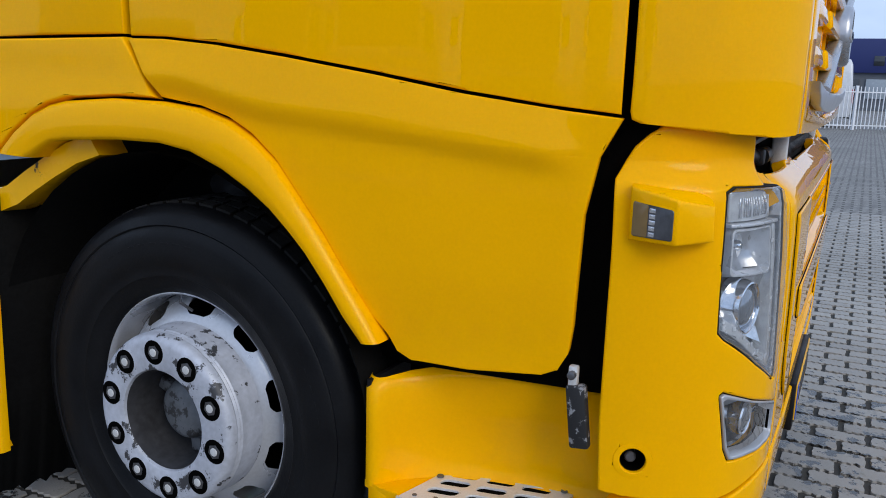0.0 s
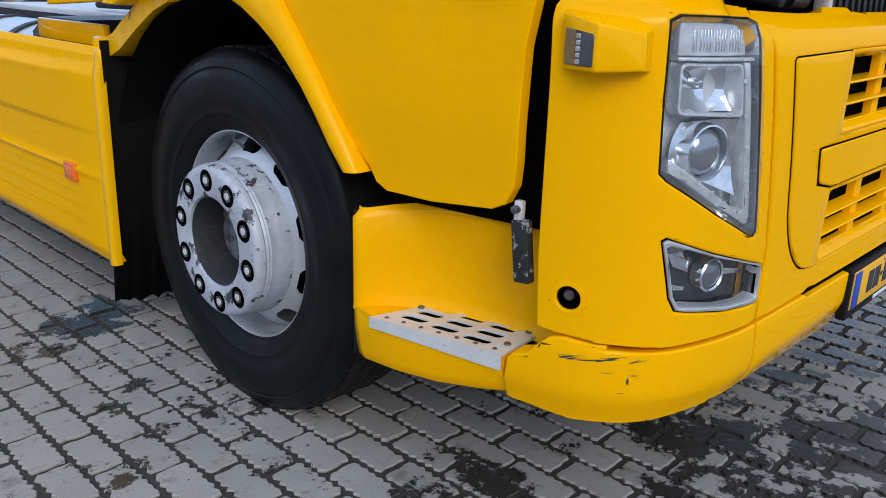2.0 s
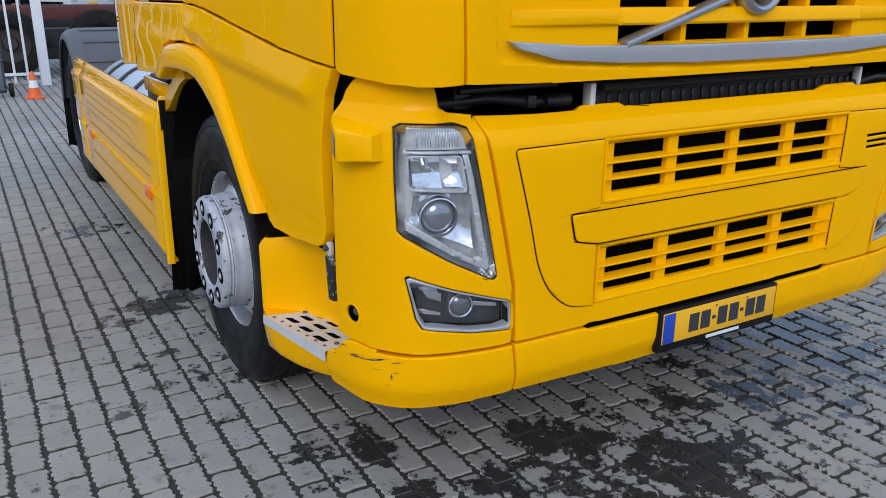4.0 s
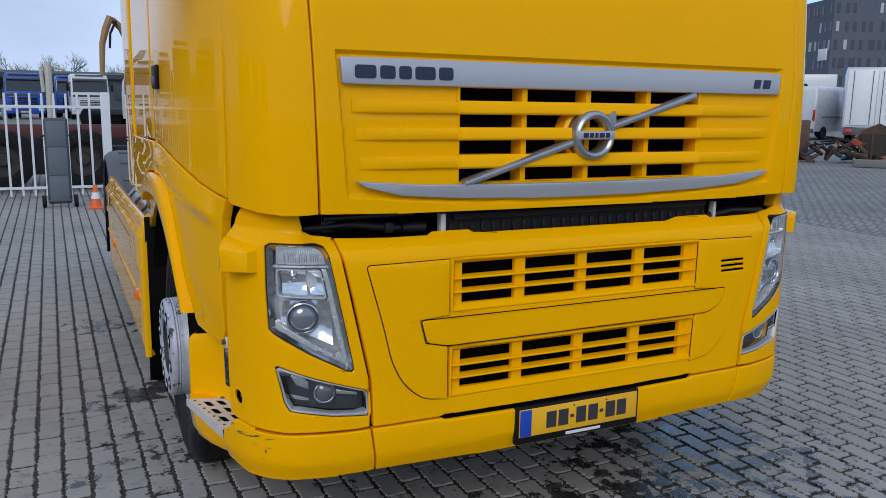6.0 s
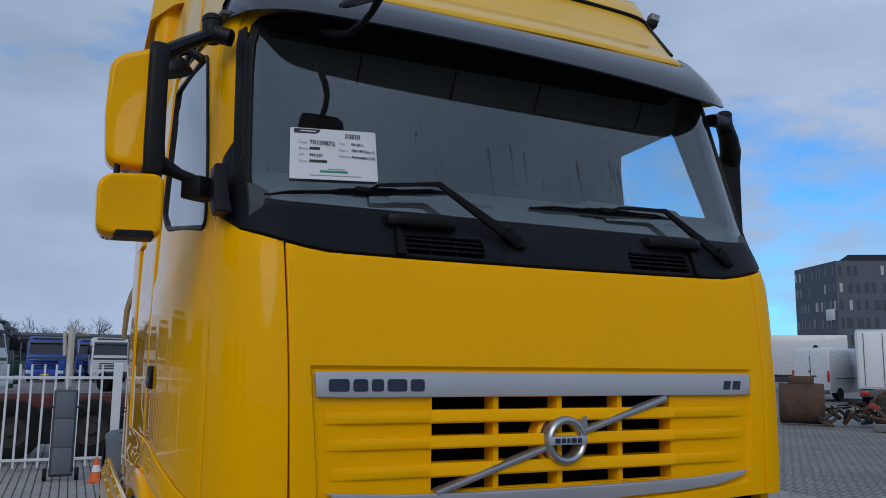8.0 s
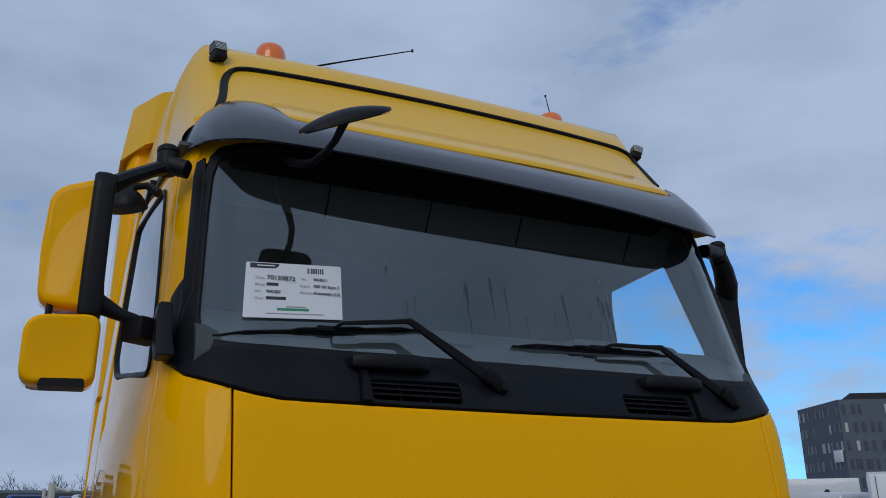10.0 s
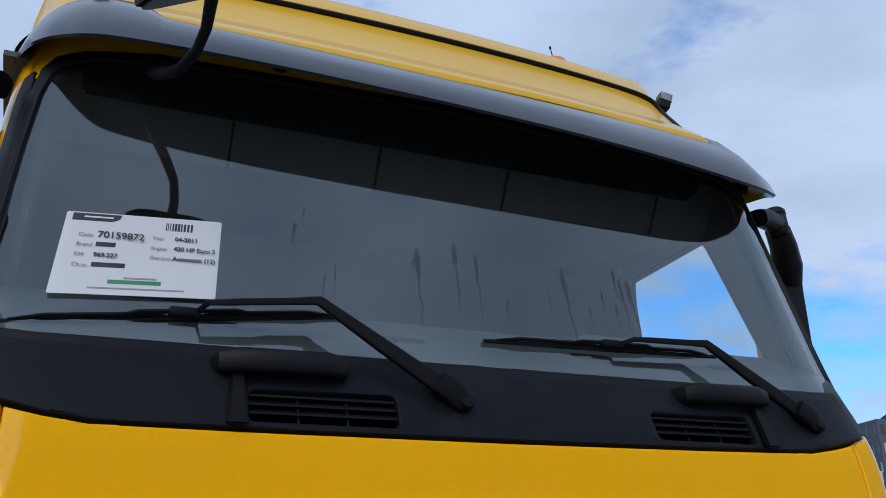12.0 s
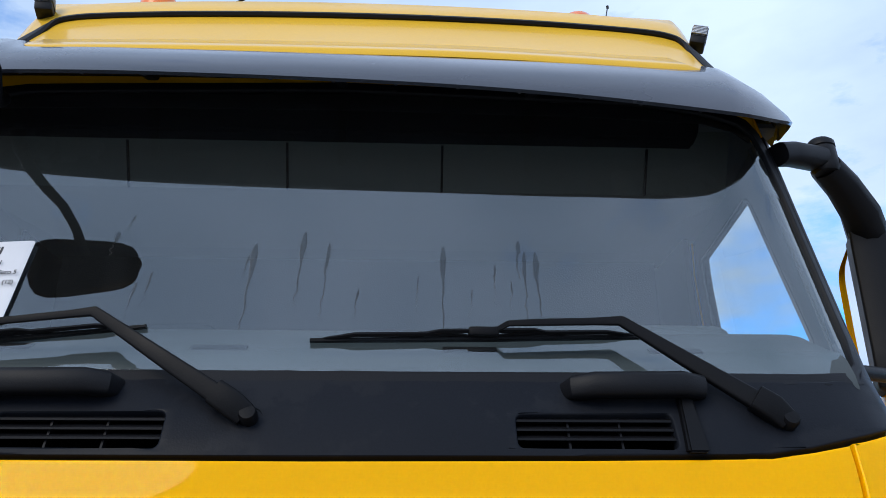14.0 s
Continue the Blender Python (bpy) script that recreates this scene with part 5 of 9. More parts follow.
def build_screen():
    sd = CAB.s_y(0.262)
    half = [(0.0, 2.060), (0.5, 2.062), (CAB.s_x(0.82), 2.066), (CAB.s_x(0.90), 2.078), (CAB.s_x(0.966), 2.096), (sd - 0.19, 2.136), (sd - 0.12, 2.176), (sd - 0.062, 2.205), (sd - 0.066, 2.26), (sd - 0.10, 2.40), (GS + 0.004, 2.50), (GS + 0.003, 2.34), (GS - 0.002, 2.262), (GS - 0.04, 2.228), (GS - 0.12, 2.214), (0.5, 2.208), (0.0, 2.208)]
    outline = half + [(-a, b) for a, b in half[-2:0:-1]]
    holes = []
    for x0, x1 in ((-0.552, -0.255), (0.372, 0.660)):
        holes.append(rounded([(x0, 2.076), (x1, 2.074), (x1, 2.143), (x0, 2.139)], 0.014))
    panel("cowl", outline, lambda s, z: cab(s, z, 1, 0.001), COWL, truck, holes, step=(0.06, 0.03), depth=0.03, r=0.004, label="weathered dark plastic cowl under the windscreen")
    for x0, x1 in ((-0.552, -0.255), (0.372, 0.660)):
        v = new("cowl_vent")
        v.parent = truck
        # near-black sheet darkens the space behind the slats in place of shade
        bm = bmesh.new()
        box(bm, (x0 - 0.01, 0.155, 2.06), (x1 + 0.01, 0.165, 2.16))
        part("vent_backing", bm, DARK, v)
        for k in range(3):
            zc = 2.094 + 0.0175 * k
            y = lerp(zc, YF) + 0.008
            bm = bmesh.new()
            prism(bm, [(y, zc - 0.003), (y, zc + 0.001), (y + 0.03, zc + 0.012), (y + 0.03, zc + 0.008)], x0, x1, "x")
            part("slat", bm, BLACK, v)
        for u in (0.33, 0.66):
            x = x0 + (x1 - x0) * u
            bm = bmesh.new()
            prism(bm, [(0.090, 2.074), (0.122, 2.148), (0.14, 2.148), (0.108, 2.074)], x - 0.002, x + 0.002, "x")
            part("upright", bm, BLACK, v)
    # grab handles above the vents
    for xa, xb in ((-0.607, -0.362), (0.479, 0.724)):
        bm = bmesh.new()
        y = lerp(2.192, YF)
        tube(bm, [(xa, y + 0.01, 2.188), (xa + 0.012, y - 0.022, 2.190), (xa + 0.04, y - 0.034, 2.192), (xb - 0.04, y - 0.034, 2.194), (xb - 0.012, y - 0.022, 2.192), (xb, y + 0.01, 2.190)], [0.019, 0.023, 0.024, 0.024, 0.023, 0.019], 16, square=0.6)
        gh = part("grab_handle", bm, BLACK, truck, "black moulded grab handle")
        xl = xa + 0.035 if xa < 0 else xb - 0.035
        bm = bmesh.new()
        ring = [(xl - 0.021, 2.066), (xl + 0.017, 2.066), (xl + 0.013, 2.180), (xl - 0.013, 2.180)]
        a = [bm.verts.new((x, lerp(z, YF) - 0.020, z)) for x, z in ring]
        b = [bm.verts.new((x, lerp(z, YF) + 0.01, z)) for x, z in ring]
        bm.faces.new(a)
        bm.faces.new(b[::-1])
        for j in range(4):
            bm.faces.new((a[j], b[j], b[(j + 1) % 4], a[(j + 1) % 4]))
        bmesh.ops.bevel(bm, geom=bm.edges[:], offset=0.004, segments=2, affect="EDGES")
        part("handle_post", bm, WIPER, gh)
    # glass
    g = [(0.0, 2.228), (GS - 0.13, 2.230), (GS - 0.05, 2.238), (GS - 0.015, 2.262), (GS, 2.32), (GS - 0.004, 2.7), (GS - 0.012, 2.84), (GS - 0.030, 2.905), (GS - 0.065, 2.938), (GS - 0.13, 2.958), (GS - 0.3, 2.990), (0.0, 3.016)]
    g = g + [(-a, b) for a, b in g[-2:0:-1]]
    glass = panel("windscreen", g, lambda s, z: cab(s, z, 1, -0.006), GLASS, truck, step=(0.07, 0.08), depth=0.004, r=0.001, label="dusty windscreen with dried run marks")
    glass.visible_shadow = False
    small = [(a * 0.982, 2.65 + (b - 2.65) * (0.975 if b > 2.65 else 0.998)) for a, b in g]
    big = [(a * 1.014, 2.65 + (b - 2.65) * (1.055 if b > 2.65 else 1.058)) for a, b in g]
    panel("screen_seal", big, lambda s, z: cab(s, z, 1, 0.001), BLACK, truck, [small], step=(0.1, 0.1), depth=0.012, r=0.004, label="black rubber windscreen seal")
    # black enamel band behind the top of the glass
    band = [(a * 0.99, b - 0.004) for a, b in g if b > 2.86]
    band = [(-GS + 0.055, 2.875), (-GS + 0.09, 2.905), (-GS + 0.16, 2.925), (-0.6, 2.938), (0.0, 2.943), (0.6, 2.938), (GS - 0.16, 2.925), (GS - 0.09, 2.905), (GS - 0.055, 2.875)] + band
    panel("enamel_band", band, lambda s, z: cab(s, z, 1, -0.012), BLACK, glass, step=(0.1, 0.1), depth=0.002, r=0.0005, label="black enamel band along the top of the glass")
    # dried run marks
    tint = pane("run_mark_film", (0.66, 0.67, 0.67), 0.3, 0.02)
    rnd = random.Random(11)
    for x, zt, zl, w in ((-0.453, 2.555, 0.07, 0.010), (-0.359, 2.455, 0.09, 0.004), (-0.164, 2.50, 0.06, 0.005), (-0.153, 2.530, 0.215, 0.014), (-0.050, 2.560, 0.185, 0.013), (0.004, 2.532, 0.185, 0.008), (0.073, 2.416, 0.07, 0.006), (0.197, 2.453, 0.09, 0.004), (0.252, 2.526, 0.215, 0.013), (0.362, 2.480, 0.10, 0.005), (0.395, 2.440, 0.08, 0.004), (0.418, 2.545, 0.10, 0.010), (0.428, 2.515, 0.165, 0.010), (0.453, 2.515, 0.16, 0.013), (-0.385, 2.43, 0.10, 0.004), (0.31, 2.42, 0.07, 0.003), (-0.43, 2.60, 0.05, 0.004)):
        a, b = [], []
        for k in range(11):
            u = k / 10
            wd = w * 0.5 * (0.3, 0.85, 1.0, 0.85, 0.5, 0.32, 0.27, 0.24, 0.22, 0.18, 0.1)[k] * rnd.uniform(0.8, 1.2)
            xc = x + 0.006 * u * rnd.uniform(-1, 1) - 0.008 * u
            a.append((CAB.s_x(abs(xc + wd)) * math.copysign(1, xc + wd), zt - zl * u))
            b.append((CAB.s_x(abs(xc - wd)) * math.copysign(1, xc - wd), zt - zl * u))
        panel("run_mark", a + b[::-1], lambda s, z: cab(s, z, 1, -0.0035), tint, glass, step=1.0, depth=0.0006, r=0.0003).visible_shadow = False
    # yellow pillars beside the screen
    for side in (-1, 1):
        s0, s1 = CAB.s_x(1.106), CAB.s_y(0.226)
        o = [(s0 + 0.015, 2.215), (s1, 2.18), (s1, 2.5), (s1, 3.0), (s0 - 0.06, 3.06), (s0 - 0.03, 2.98), (s0, 2.85), (s0, 2.45)]
        panel("screen_pillar", o, lambda s, z: cab(s, z, side, -0.005), YELLOW, truck, step=(0.03, 0.1), depth=0.012, r=0.004)
        o = [(GS + 0.004, 2.40), (s0 + 0.012, 2.26), (s0 - 0.004, 2.45), (s0 - 0.004, 2.85), (s0 - 0.016, 2.905), (GS + 0.006, 2.918), (GS - 0.002, 2.88)]
        panel("pillar_trim", o, lambda s, z: cab(s, z, side, 0.002), BLACK, truck, step=(0.03, 0.1), depth=0.02, r=0.004)
        o = [(GS + 0.002, 2.24), (s1 - 0.01, 2.22), (s1 - 0.01, 2.5), (s1 - 0.01, 3.0), (s0 - 0.08, 3.04), (GS - 0.03, 2.98), (GS - 0.008, 2.9), (GS - 0.004, 2.5)]
        panel("pillar_lining", o, lambda s, z: cab(s, z, side, -0.0205), INTERIOR, truck, step=(0.03, 0.1), depth=0.006, r=0.002, label="grey pillar lining inside")
    # body strip over the glass
    o = [(-1.12, 2.86), (-1.075, 2.89), (-1.04, 2.925), (-0.98, 2.95), (-0.80, 2.985), (-0.4, 3.016), (0.0, 3.022), (0.4, 3.016), (0.80, 2.985), (0.98, 2.95), (1.04, 2.925), (1.075, 2.89), (1.12, 2.86), (1.12, 3.13), (-1.12, 3.13)]
    panel("roof_header", o, lambda x, z: cab(CAB.s_x(abs(x)) * math.copysign(1, x), z, 1, -0.004), YELLOW, truck, step=(0.1, 0.04), depth=0.02, r=0.003)


build_screen()


# ---------------------------------------------------------------- wipers
def build_wiper(pivot, elbow, tip, end):
    w = new("wiper")
    w.parent = truck
    w["label"] = "black wiper with a long jointed arm"
    along = (Vector(end) - Vector(tip)).normalized()
    p, e, t, b = (Vector(q) for q in (pivot, elbow, tip, end))
    bm = bmesh.new()
    lathe(bm, [(-0.04, 0.030), (-0.012, 0.031), (0.004, 0.029), (0.010, 0.024)], p, (0, -0.9, 0.35), 24)
    part("pivot_cap", bm, WIPER, w)
    bm = bmesh.new()
    lathe(bm, [(0.006, 0.017), (0.030, 0.017), (0.036, 0.014), (0.038, 0.0)], p, (0, -0.9, 0.35), 18)
    part("pivot_nut", bm, WIPER, w)
    bm = bmesh.new()
    k = p + (e - p) * 0.20
    off = Vector((0, -0.016, 0.006))
    tube(bm, [p + (e - p) * 0.02 + off, p + (e - p) * 0.1 + off * 1.5, k + off * 1.5], [0.022, 0.025, 0.024], 16, 0.7, up=(0, -1, 0), square=0.35)
    part("arm_root", bm, WIPER, w)
    bm = bmesh.new()
    tube(bm, [k + off * 1.2, p + (e - p) * 0.6 + off, e + off * 0.9, e - along * 0.05 + off * 0.8, e - along * 0.17 + off * 0.7, e - along * 0.22 + off * 0.6, (t + b) / 2 + Vector((0.02, -0.020, 0.010))], [0.0185, 0.015, 0.0105, 0.0075, 0.007, 0.006, 0.005], 16, 0.5, up=(0, -1, 0), square=0.4)
    part("arm", bm, WIPER, w)
    bm = bmesh.new()
    tube(bm, [t, t + (b - t) * 0.5, b], [0.005, 0.007, 0.005], 6, 1.6, up=(0, -1, 0))
    part("blade_rubber", bm, RUBBER, w)
    mid = (t + b) / 2
    lift = Vector((0, -0.014, 0.007))
    for sa, sb, hgt in ((0.04, 0.48, 1.0), (0.52, 0.95, 1.0), (0.28, 0.74, 1.5)):
        bm = bmesh.new()
        q0, q1 = t + (b - t) * sa, t + (b - t) * sb
        tube(bm, [q0 + lift * 0.3, q0 + (q1 - q0) * 0.2 + lift * hgt, q0 + (q1 - q0) * 0.8 + lift * hgt, q1 + lift * 0.3], [0.004, 0.006, 0.006, 0.004], 6, 0.8)
        part("blade_yoke", bm, WIPER, w)
    bm = bmesh.new()
    box(bm, mid + lift * 1.2 - Vector((0.03, 0.012, 0.008)), mid + lift * 1.2 + Vector((0.03, 0.012, 0.010)), 0.004)
    part("blade_clip", bm, WIPER, w)


build_wiper((-0.106, 0.106, 2.124), (-0.417, 0.138, 2.327), (-1.013, 0.190, 2.249), (-0.338, 0.190, 2.322))
build_wiper((0.870, 0.107, 2.120), (0.590, 0.154, 2.323), (-0.016, 0.176, 2.293), (0.663, 0.194, 2.311))


# ---------------------------------------------------------------- roof, visor and what stands on them
ROOF = [(0.475, 1.120, 3.115), (0.55, 1.128, 3.205), (0.64, 1.136, 3.315), (0.72, 1.142, 3.415), (0.775, 1.147, 3.515), (0.82, 1.15, 3.585), (0.90, 1.155, 3.640), (1.05, 1.165, 3.670), (1.4, 1.18, 3.69), (1.8, 1.188, 3.705), (2.22, 1.19, 3.715)]


def roof_place(k, u):
    """A place on the roof: station k, u from -1 to 1 across."""
    y, w, top = ROOF[k]
    a = abs(u)
    x = w * (1 - 0.11 * step01(1 - a, 0.0, 0.3)) if a > 0.7 else w * 0.89 * a / 0.7
    z = 3.02 + (top - 3.02) * (1 - max(0.0, (a - 0.7) / 0.3) ** 2.6)
    back = 0.045 * (x / 1.0) ** 2 + 0.05 * (x / 1.1) ** 8 if k < 6 else 0.045 * (x / 1.0) ** 2 * (10 - k) / 5
    x = math.copysign(x, u)
    return Vector((x + 0.04 * step01(x, 0.6, 1.0) * step01(y, 1.6, 1.2), y + back - 0.02, z))


# the visor's lower lip and upper edge, from one end to the other
LIP_Y = [(-1.118, 0.600), (-1.10, 0.490), (-1.05, 0.355), (-0.97, 0.265), (-0.88, 0.225), (-0.6, 0.196), (-0.3, 0.186), (0.0, 0.183), (0.3, 0.185), (0.6, 0.192), (0.93, 0.217), (1.05, 0.275), (1.11, 0.335), (1.15, 0.405), (1.178, 0.520)]
LIP_Z = [(-1.118, 2.995), (-1.10, 2.970), (-1.05, 2.944), (-0.97, 2.927), (-0.88, 2.920), (-0.6, 2.912), (-0.3, 2.905), (0.0, 2.897), (0.3, 2.887), (0.6, 2.870), (0.93, 2.850), (1.05, 2.868), (1.11, 2.898), (1.15, 2.932), (1.178, 2.960)]
TOP_Y = [(-1.118, 0.620), (-1.10, 0.600), (-1.05, 0.575), (-0.97, 0.560), (-0.83, 0.535), (-0.79, 0.420), (-0.6, 0.378), (0.0, 0.370), (0.6, 0.380), (0.925, 0.420), (0.965, 0.535), (1.05, 0.550), (1.11, 0.560), (1.15, 0.565), (1.178, 0.580)]
TOP_Z = [(-1.118, 3.012), (-1.10, 3.060), (-1.05, 3.130), (-0.97, 3.178), (-0.83, 3.176), (-0.79, 3.095), (-0.6, 3.072), (0.0, 3.062), (0.6, 3.058), (0.925, 3.070), (0.965, 3.150), (1.05, 3.118), (1.11, 3.065), (1.15, 3.010), (1.178, 2.974)]


def build_roof():
    bm = bmesh.new()
    us = [-1 + 2 * j / 80 for j in range(81)]
    rows = [[bm.verts.new(roof_place(k, u)) for u in us] for k in range(len(ROOF))]
    for a, b in zip(rows, rows[1:]):
        for j in range(80):
            bm.faces.new((a[j], a[j + 1], b[j + 1], b[j]))
    part("roof", bm, YELLOW_ROOF, truck, "faded yellow high roof", sharp=60)
    bm = bmesh.new()
    box(bm, (-1.18, 2.20, 1.2), (1.18, 2.225, 3.6), 0.02)
    part("cab_back", bm, YELLOW, truck)
    # black sealing line round the front of the roof
    def seal(y, x, lift=0.0):
        k = next(i for i in range(len(ROOF) - 1) if ROOF[i + 1][0] >= y)
        f = (y - ROOF[k][0]) / (ROOF[k + 1][0] - ROOF[k][0])
        best = min((abs((roof_place(k, -j / 100) * (1 - f) + roof_place(k + 1, -j / 100) * f).x + abs(x)), j) for j in range(101))[1] / 100
        p = roof_place(k, -best) * (1 - f) + roof_place(k + 1, -best) * f
        p.x = abs(p.x)
        return Vector((math.copysign(p.x, x), p.y, p.z + 0.003 + lift))
    left = [seal(0.53, -1.0), seal(0.60, -0.985), seal(0.68, -0.972), seal(0.725, -0.955), seal(0.748, -0.925), seal(0.755, -0.88)]
    right = [seal(y, x) + Vector((0.04, 0, 0)) for y, x in ((0.755, 0.90), (0.753, 0.96), (0.745, 1.005), (0.715, 1.03), (0.65, 1.03), (0.58, 1.03))]
    pts = left + [seal(0.755, x) for x in (-0.8, -0.6, -0.4, -0.2, 0.0, 0.2, 0.4, 0.6, 0.8)] + right
    for turn in range(2):
        pts = [pts[0]] + [a * f + b * (1 - f) for a, b in zip(pts, pts[1:]) for f in (0.75, 0.25)] + [pts[-1]]
    bm = bmesh.new()
    tube(bm, pts, 0.016, 8, 0.7)
    part("roof_seal", bm, BLACK, truck, "black sealing strip across the roof front")
    # yellow ledge over the visor
    bm = bmesh.new()
    rings = []
    for j in range(25):
        x = -0.89 + 1.86 * j / 24
        dy = 0.06 * (abs(x) / 0.97) ** 3
        tip = step01(min(x + 0.892, 0.972 - x), -0.006, 0.02)
        rings.append([bm.verts.new((x, 0.40 + (y - 0.40) * (0.55 + 0.45 * tip) + dy, 3.073 + 0.018 * (abs(x) / 0.9) ** 4 - 0.010 * step01(x, 0.2, 0.9) + (z - 3.075) * (0.35 + 0.65 * tip))) for y, z in ((0.53, 3.222), (0.468, 3.198), (0.40, 3.140), (0.352, 3.100), (0.339, 3.086), (0.338, 3.070), (0.356, 3.064), (0.50, 3.08))])
    for a, b in zip(rings, rings[1:]):
        for j in range(8):
            bm.faces.new((a[j], a[(j + 1) % 8], b[(j + 1) % 8], b[j]))
    bm.faces.new(rings[0])
    bm.faces.new(rings[-1])
    part("visor_ledge", bm, YELLOW_ROOF, truck)
    # added black plate that covers the yellow under the ledge
    bm = bmesh.new()
    rings = []
    for j in range(25):
        x = -0.90 + 1.85 * j / 24
        dy = 0.06 * (abs(x) / 0.97) ** 3
        rings.append([bm.verts.new((x, y + dy, z - 0.012 * step01(x, 0.2, 0.9))) for y, z in ((0.362, 3.046), (0.50, 3.066), (0.50, 3.058), (0.362, 3.036))])
    for a, b in zip(rings, rings[1:]):
        for j in range(4):
            bm.faces.new((a[j], a[(j + 1) % 4], b[(j + 1) % 4], b[j]))
    bm.faces.new(rings[0])
    bm.faces.new(rings[-1])
    part("ledge_cover", bm, BLACK, truck)
    # smoked visor
    bm = bmesh.new()
    rings = []
    for j in range(65):
        u = -1 + 2 * j / 64
        x = 0.030 + 1.148 * math.sin(u * math.pi / 2)
        lip, bot = lerp(x, LIP_Y), lerp(x, LIP_Z)
        back, top = lerp(x, TOP_Y), lerp(x, TOP_Z)
        out = [(1.0, 1.02), (0.785, 1.0), (0.58, 0.84), (0.30, 0.53), (0.07, 0.19), (0.0, 0.0)]
        rows = [(lip + (back - lip) * p, bot + (top - bot) * q) for p, q in out]
        rows += [(lip + 0.010, bot - 0.003), (lip + 0.027, bot + 0.20 * (top - bot)), (lip + (back - lip) * 0.44, bot + (top - bot) * 0.49), (lip + (back - lip) * 0.67, bot + (top - bot) * 0.76), (back, top - 0.016)]
        rings.append([bm.verts.new((x, y, z)) for y, z in rows])
    for a, b in zip(rings, rings[1:]):
        for j in range(11):
            bm.faces.new((a[j], a[(j + 1) % 11], b[(j + 1) % 11], b[j]))
    bm.faces.new(rings[0])
    bm.faces.new(rings[-1])
    vis = part("sun_visor", bm, VISOR, truck, "smoked dark plastic sun visor", sharp=50)
    for x in (-0.48, 0.0, 0.48):
        bm = bmesh.new()
        zl = lerp(x, LIP_Z)
        tube(bm, [(x, 0.235, zl + 0.035), (x, 0.33, zl + 0.092), (x, 0.43, zl + 0.135)], [0.010, 0.012, 0.016], 12, 0.5, square=0.5)
        part("visor_bracket", bm, BLACK, vis)
    for k in range(13):
        x = -0.84 + 0.14 * k
        bm = bmesh.new()
        lathe(bm, [(0, 0.0045), (0.003, 0.004), (0.004, 0)], (x, lerp(x, LIP_Y) + 0.014, lerp(x, LIP_Z) + 0.001), (0, 0.5, -0.85), 8)
        part("visor_rivet", bm, STEEL, vis)
    # roof side deflectors and collars behind the cab
    for side in (-1, 1):
        bm = bmesh.new()
        # a folded front sheet, then the flanks that run back from it
        edge = [(1.278, 2.06, 3.535), (1.245, 2.06, 3.835), (1.232, 2.055, 3.858), (1.132, 1.955, 3.906), (1.118, 1.95, 3.916), (0.89, 1.95, 4.0), (0.80, 1.95, 4.01), (0.80, 1.95, 3.64), (1.064, 1.95, 3.649), (1.160, 1.952, 3.606), (1.174, 1.958, 3.602)]
        rows = [[bm.verts.new((side * x * k, y + d, z - 0.03 * (d > 0.3))) for x, y, z in edge] for d, k in ((0.0, 0.997), (0.006, 1.0), (0.55, 1.0), (0.56, 0.99))]
        for a, b in zip(rows, rows[1:]):
            for j in range(11):
                bm.faces.new((a[j], a[(j + 1) % 11], b[(j + 1) % 11], b[j]))
        f = rows[0]
        bm.faces.new([f[0], f[1], f[2], f[3], f[9], f[10]])
        bm.faces.new([f[3], f[4], f[8], f[9]])
        bm.faces.new([f[4], f[5], f[6], f[7], f[8]])
        bm.faces.new(rows[-1])
        part("roof_deflector", bm, YELLOW_ROOF, truck, "yellow roof side deflector", sharp=25)
        bm = bmesh.new()
        o = rounded([(1.02, 2.0), (1.215, 2.0), (1.245, 2.08), (1.245, 2.55), (1.02, 2.55)], 0.03, 3)
        rows = [[bm.verts.new((side * x, y, z)) for x, y in o] for z in (2.3, 3.3, 3.62)]
        for v in rows[2]:
            v.co.y += 0.03
        for a, b in zip(rows, rows[1:]):
            for j in range(len(o)):
                bm.faces.new((a[j], a[(j + 1) % len(o)], b[(j + 1) % len(o)], b[j]))
        bm.faces.new(rows[0])
        bm.faces.new(rows[-1])
        part("side_collar", bm, YELLOW, truck, "yellow side collar behind the cab", sharp=40)
        # work lamp on the roof corner
        lx, lz = (-0.990, 3.540) if side < 0 else (1.122, 3.500)
        tilt = 7 if side < 0 else 18
        at = pose(lx, 0.80 if side < 0 else 0.835, lz, 0, side * tilt, side * -14) @ Matrix.Scale(1.0 if side < 0 else 0.95, 4)
        bm = bmesh.new()
        prism(bm, [(-0.034, 0.0), (-0.020, 0.048), (0.030, 0.048), (0.040, 0.0)], -0.027, 0.027, "x")
        bmesh.ops.bevel(bm, geom=bm.edges[:], offset=0.005, segments=2, affect="EDGES")
        bm.transform(at)
        lamp = part("corner_lamp", bm, GREYPL, truck, "grey roof corner lamp")
        bm = bmesh.new()
        for k in range(6):
            f = 0.004 + 0.0072 * k
            box(bm, (-0.025, -0.037 + f * 0.28, f), (0.025, -0.030 + f * 0.28, f + 0.0035), 0.001, 1, m=at)
        part("lamp_ribs", bm, LAMPGREY, lamp)
        bm = bmesh.new()
        box(bm, (-0.026, -0.030, -0.030), (0.026, 0.042, 0.001), 0.006, m=at)
        part("lamp_foot", bm, BLACK, lamp)
        # amber beacon
        bx, by, bz = (-0.728, 1.06, 3.672) if side < 0 else (0.787, 1.10, 3.664)
        bm = bmesh.new()
        lathe(bm, [(-0.10, 0.0), (-0.10, 0.066), (-0.02, 0.070), (0.004, 0.080), (0.012, 0.080), (0.012, 0.0)], (bx, by, bz), (0, 0, 1), 24)
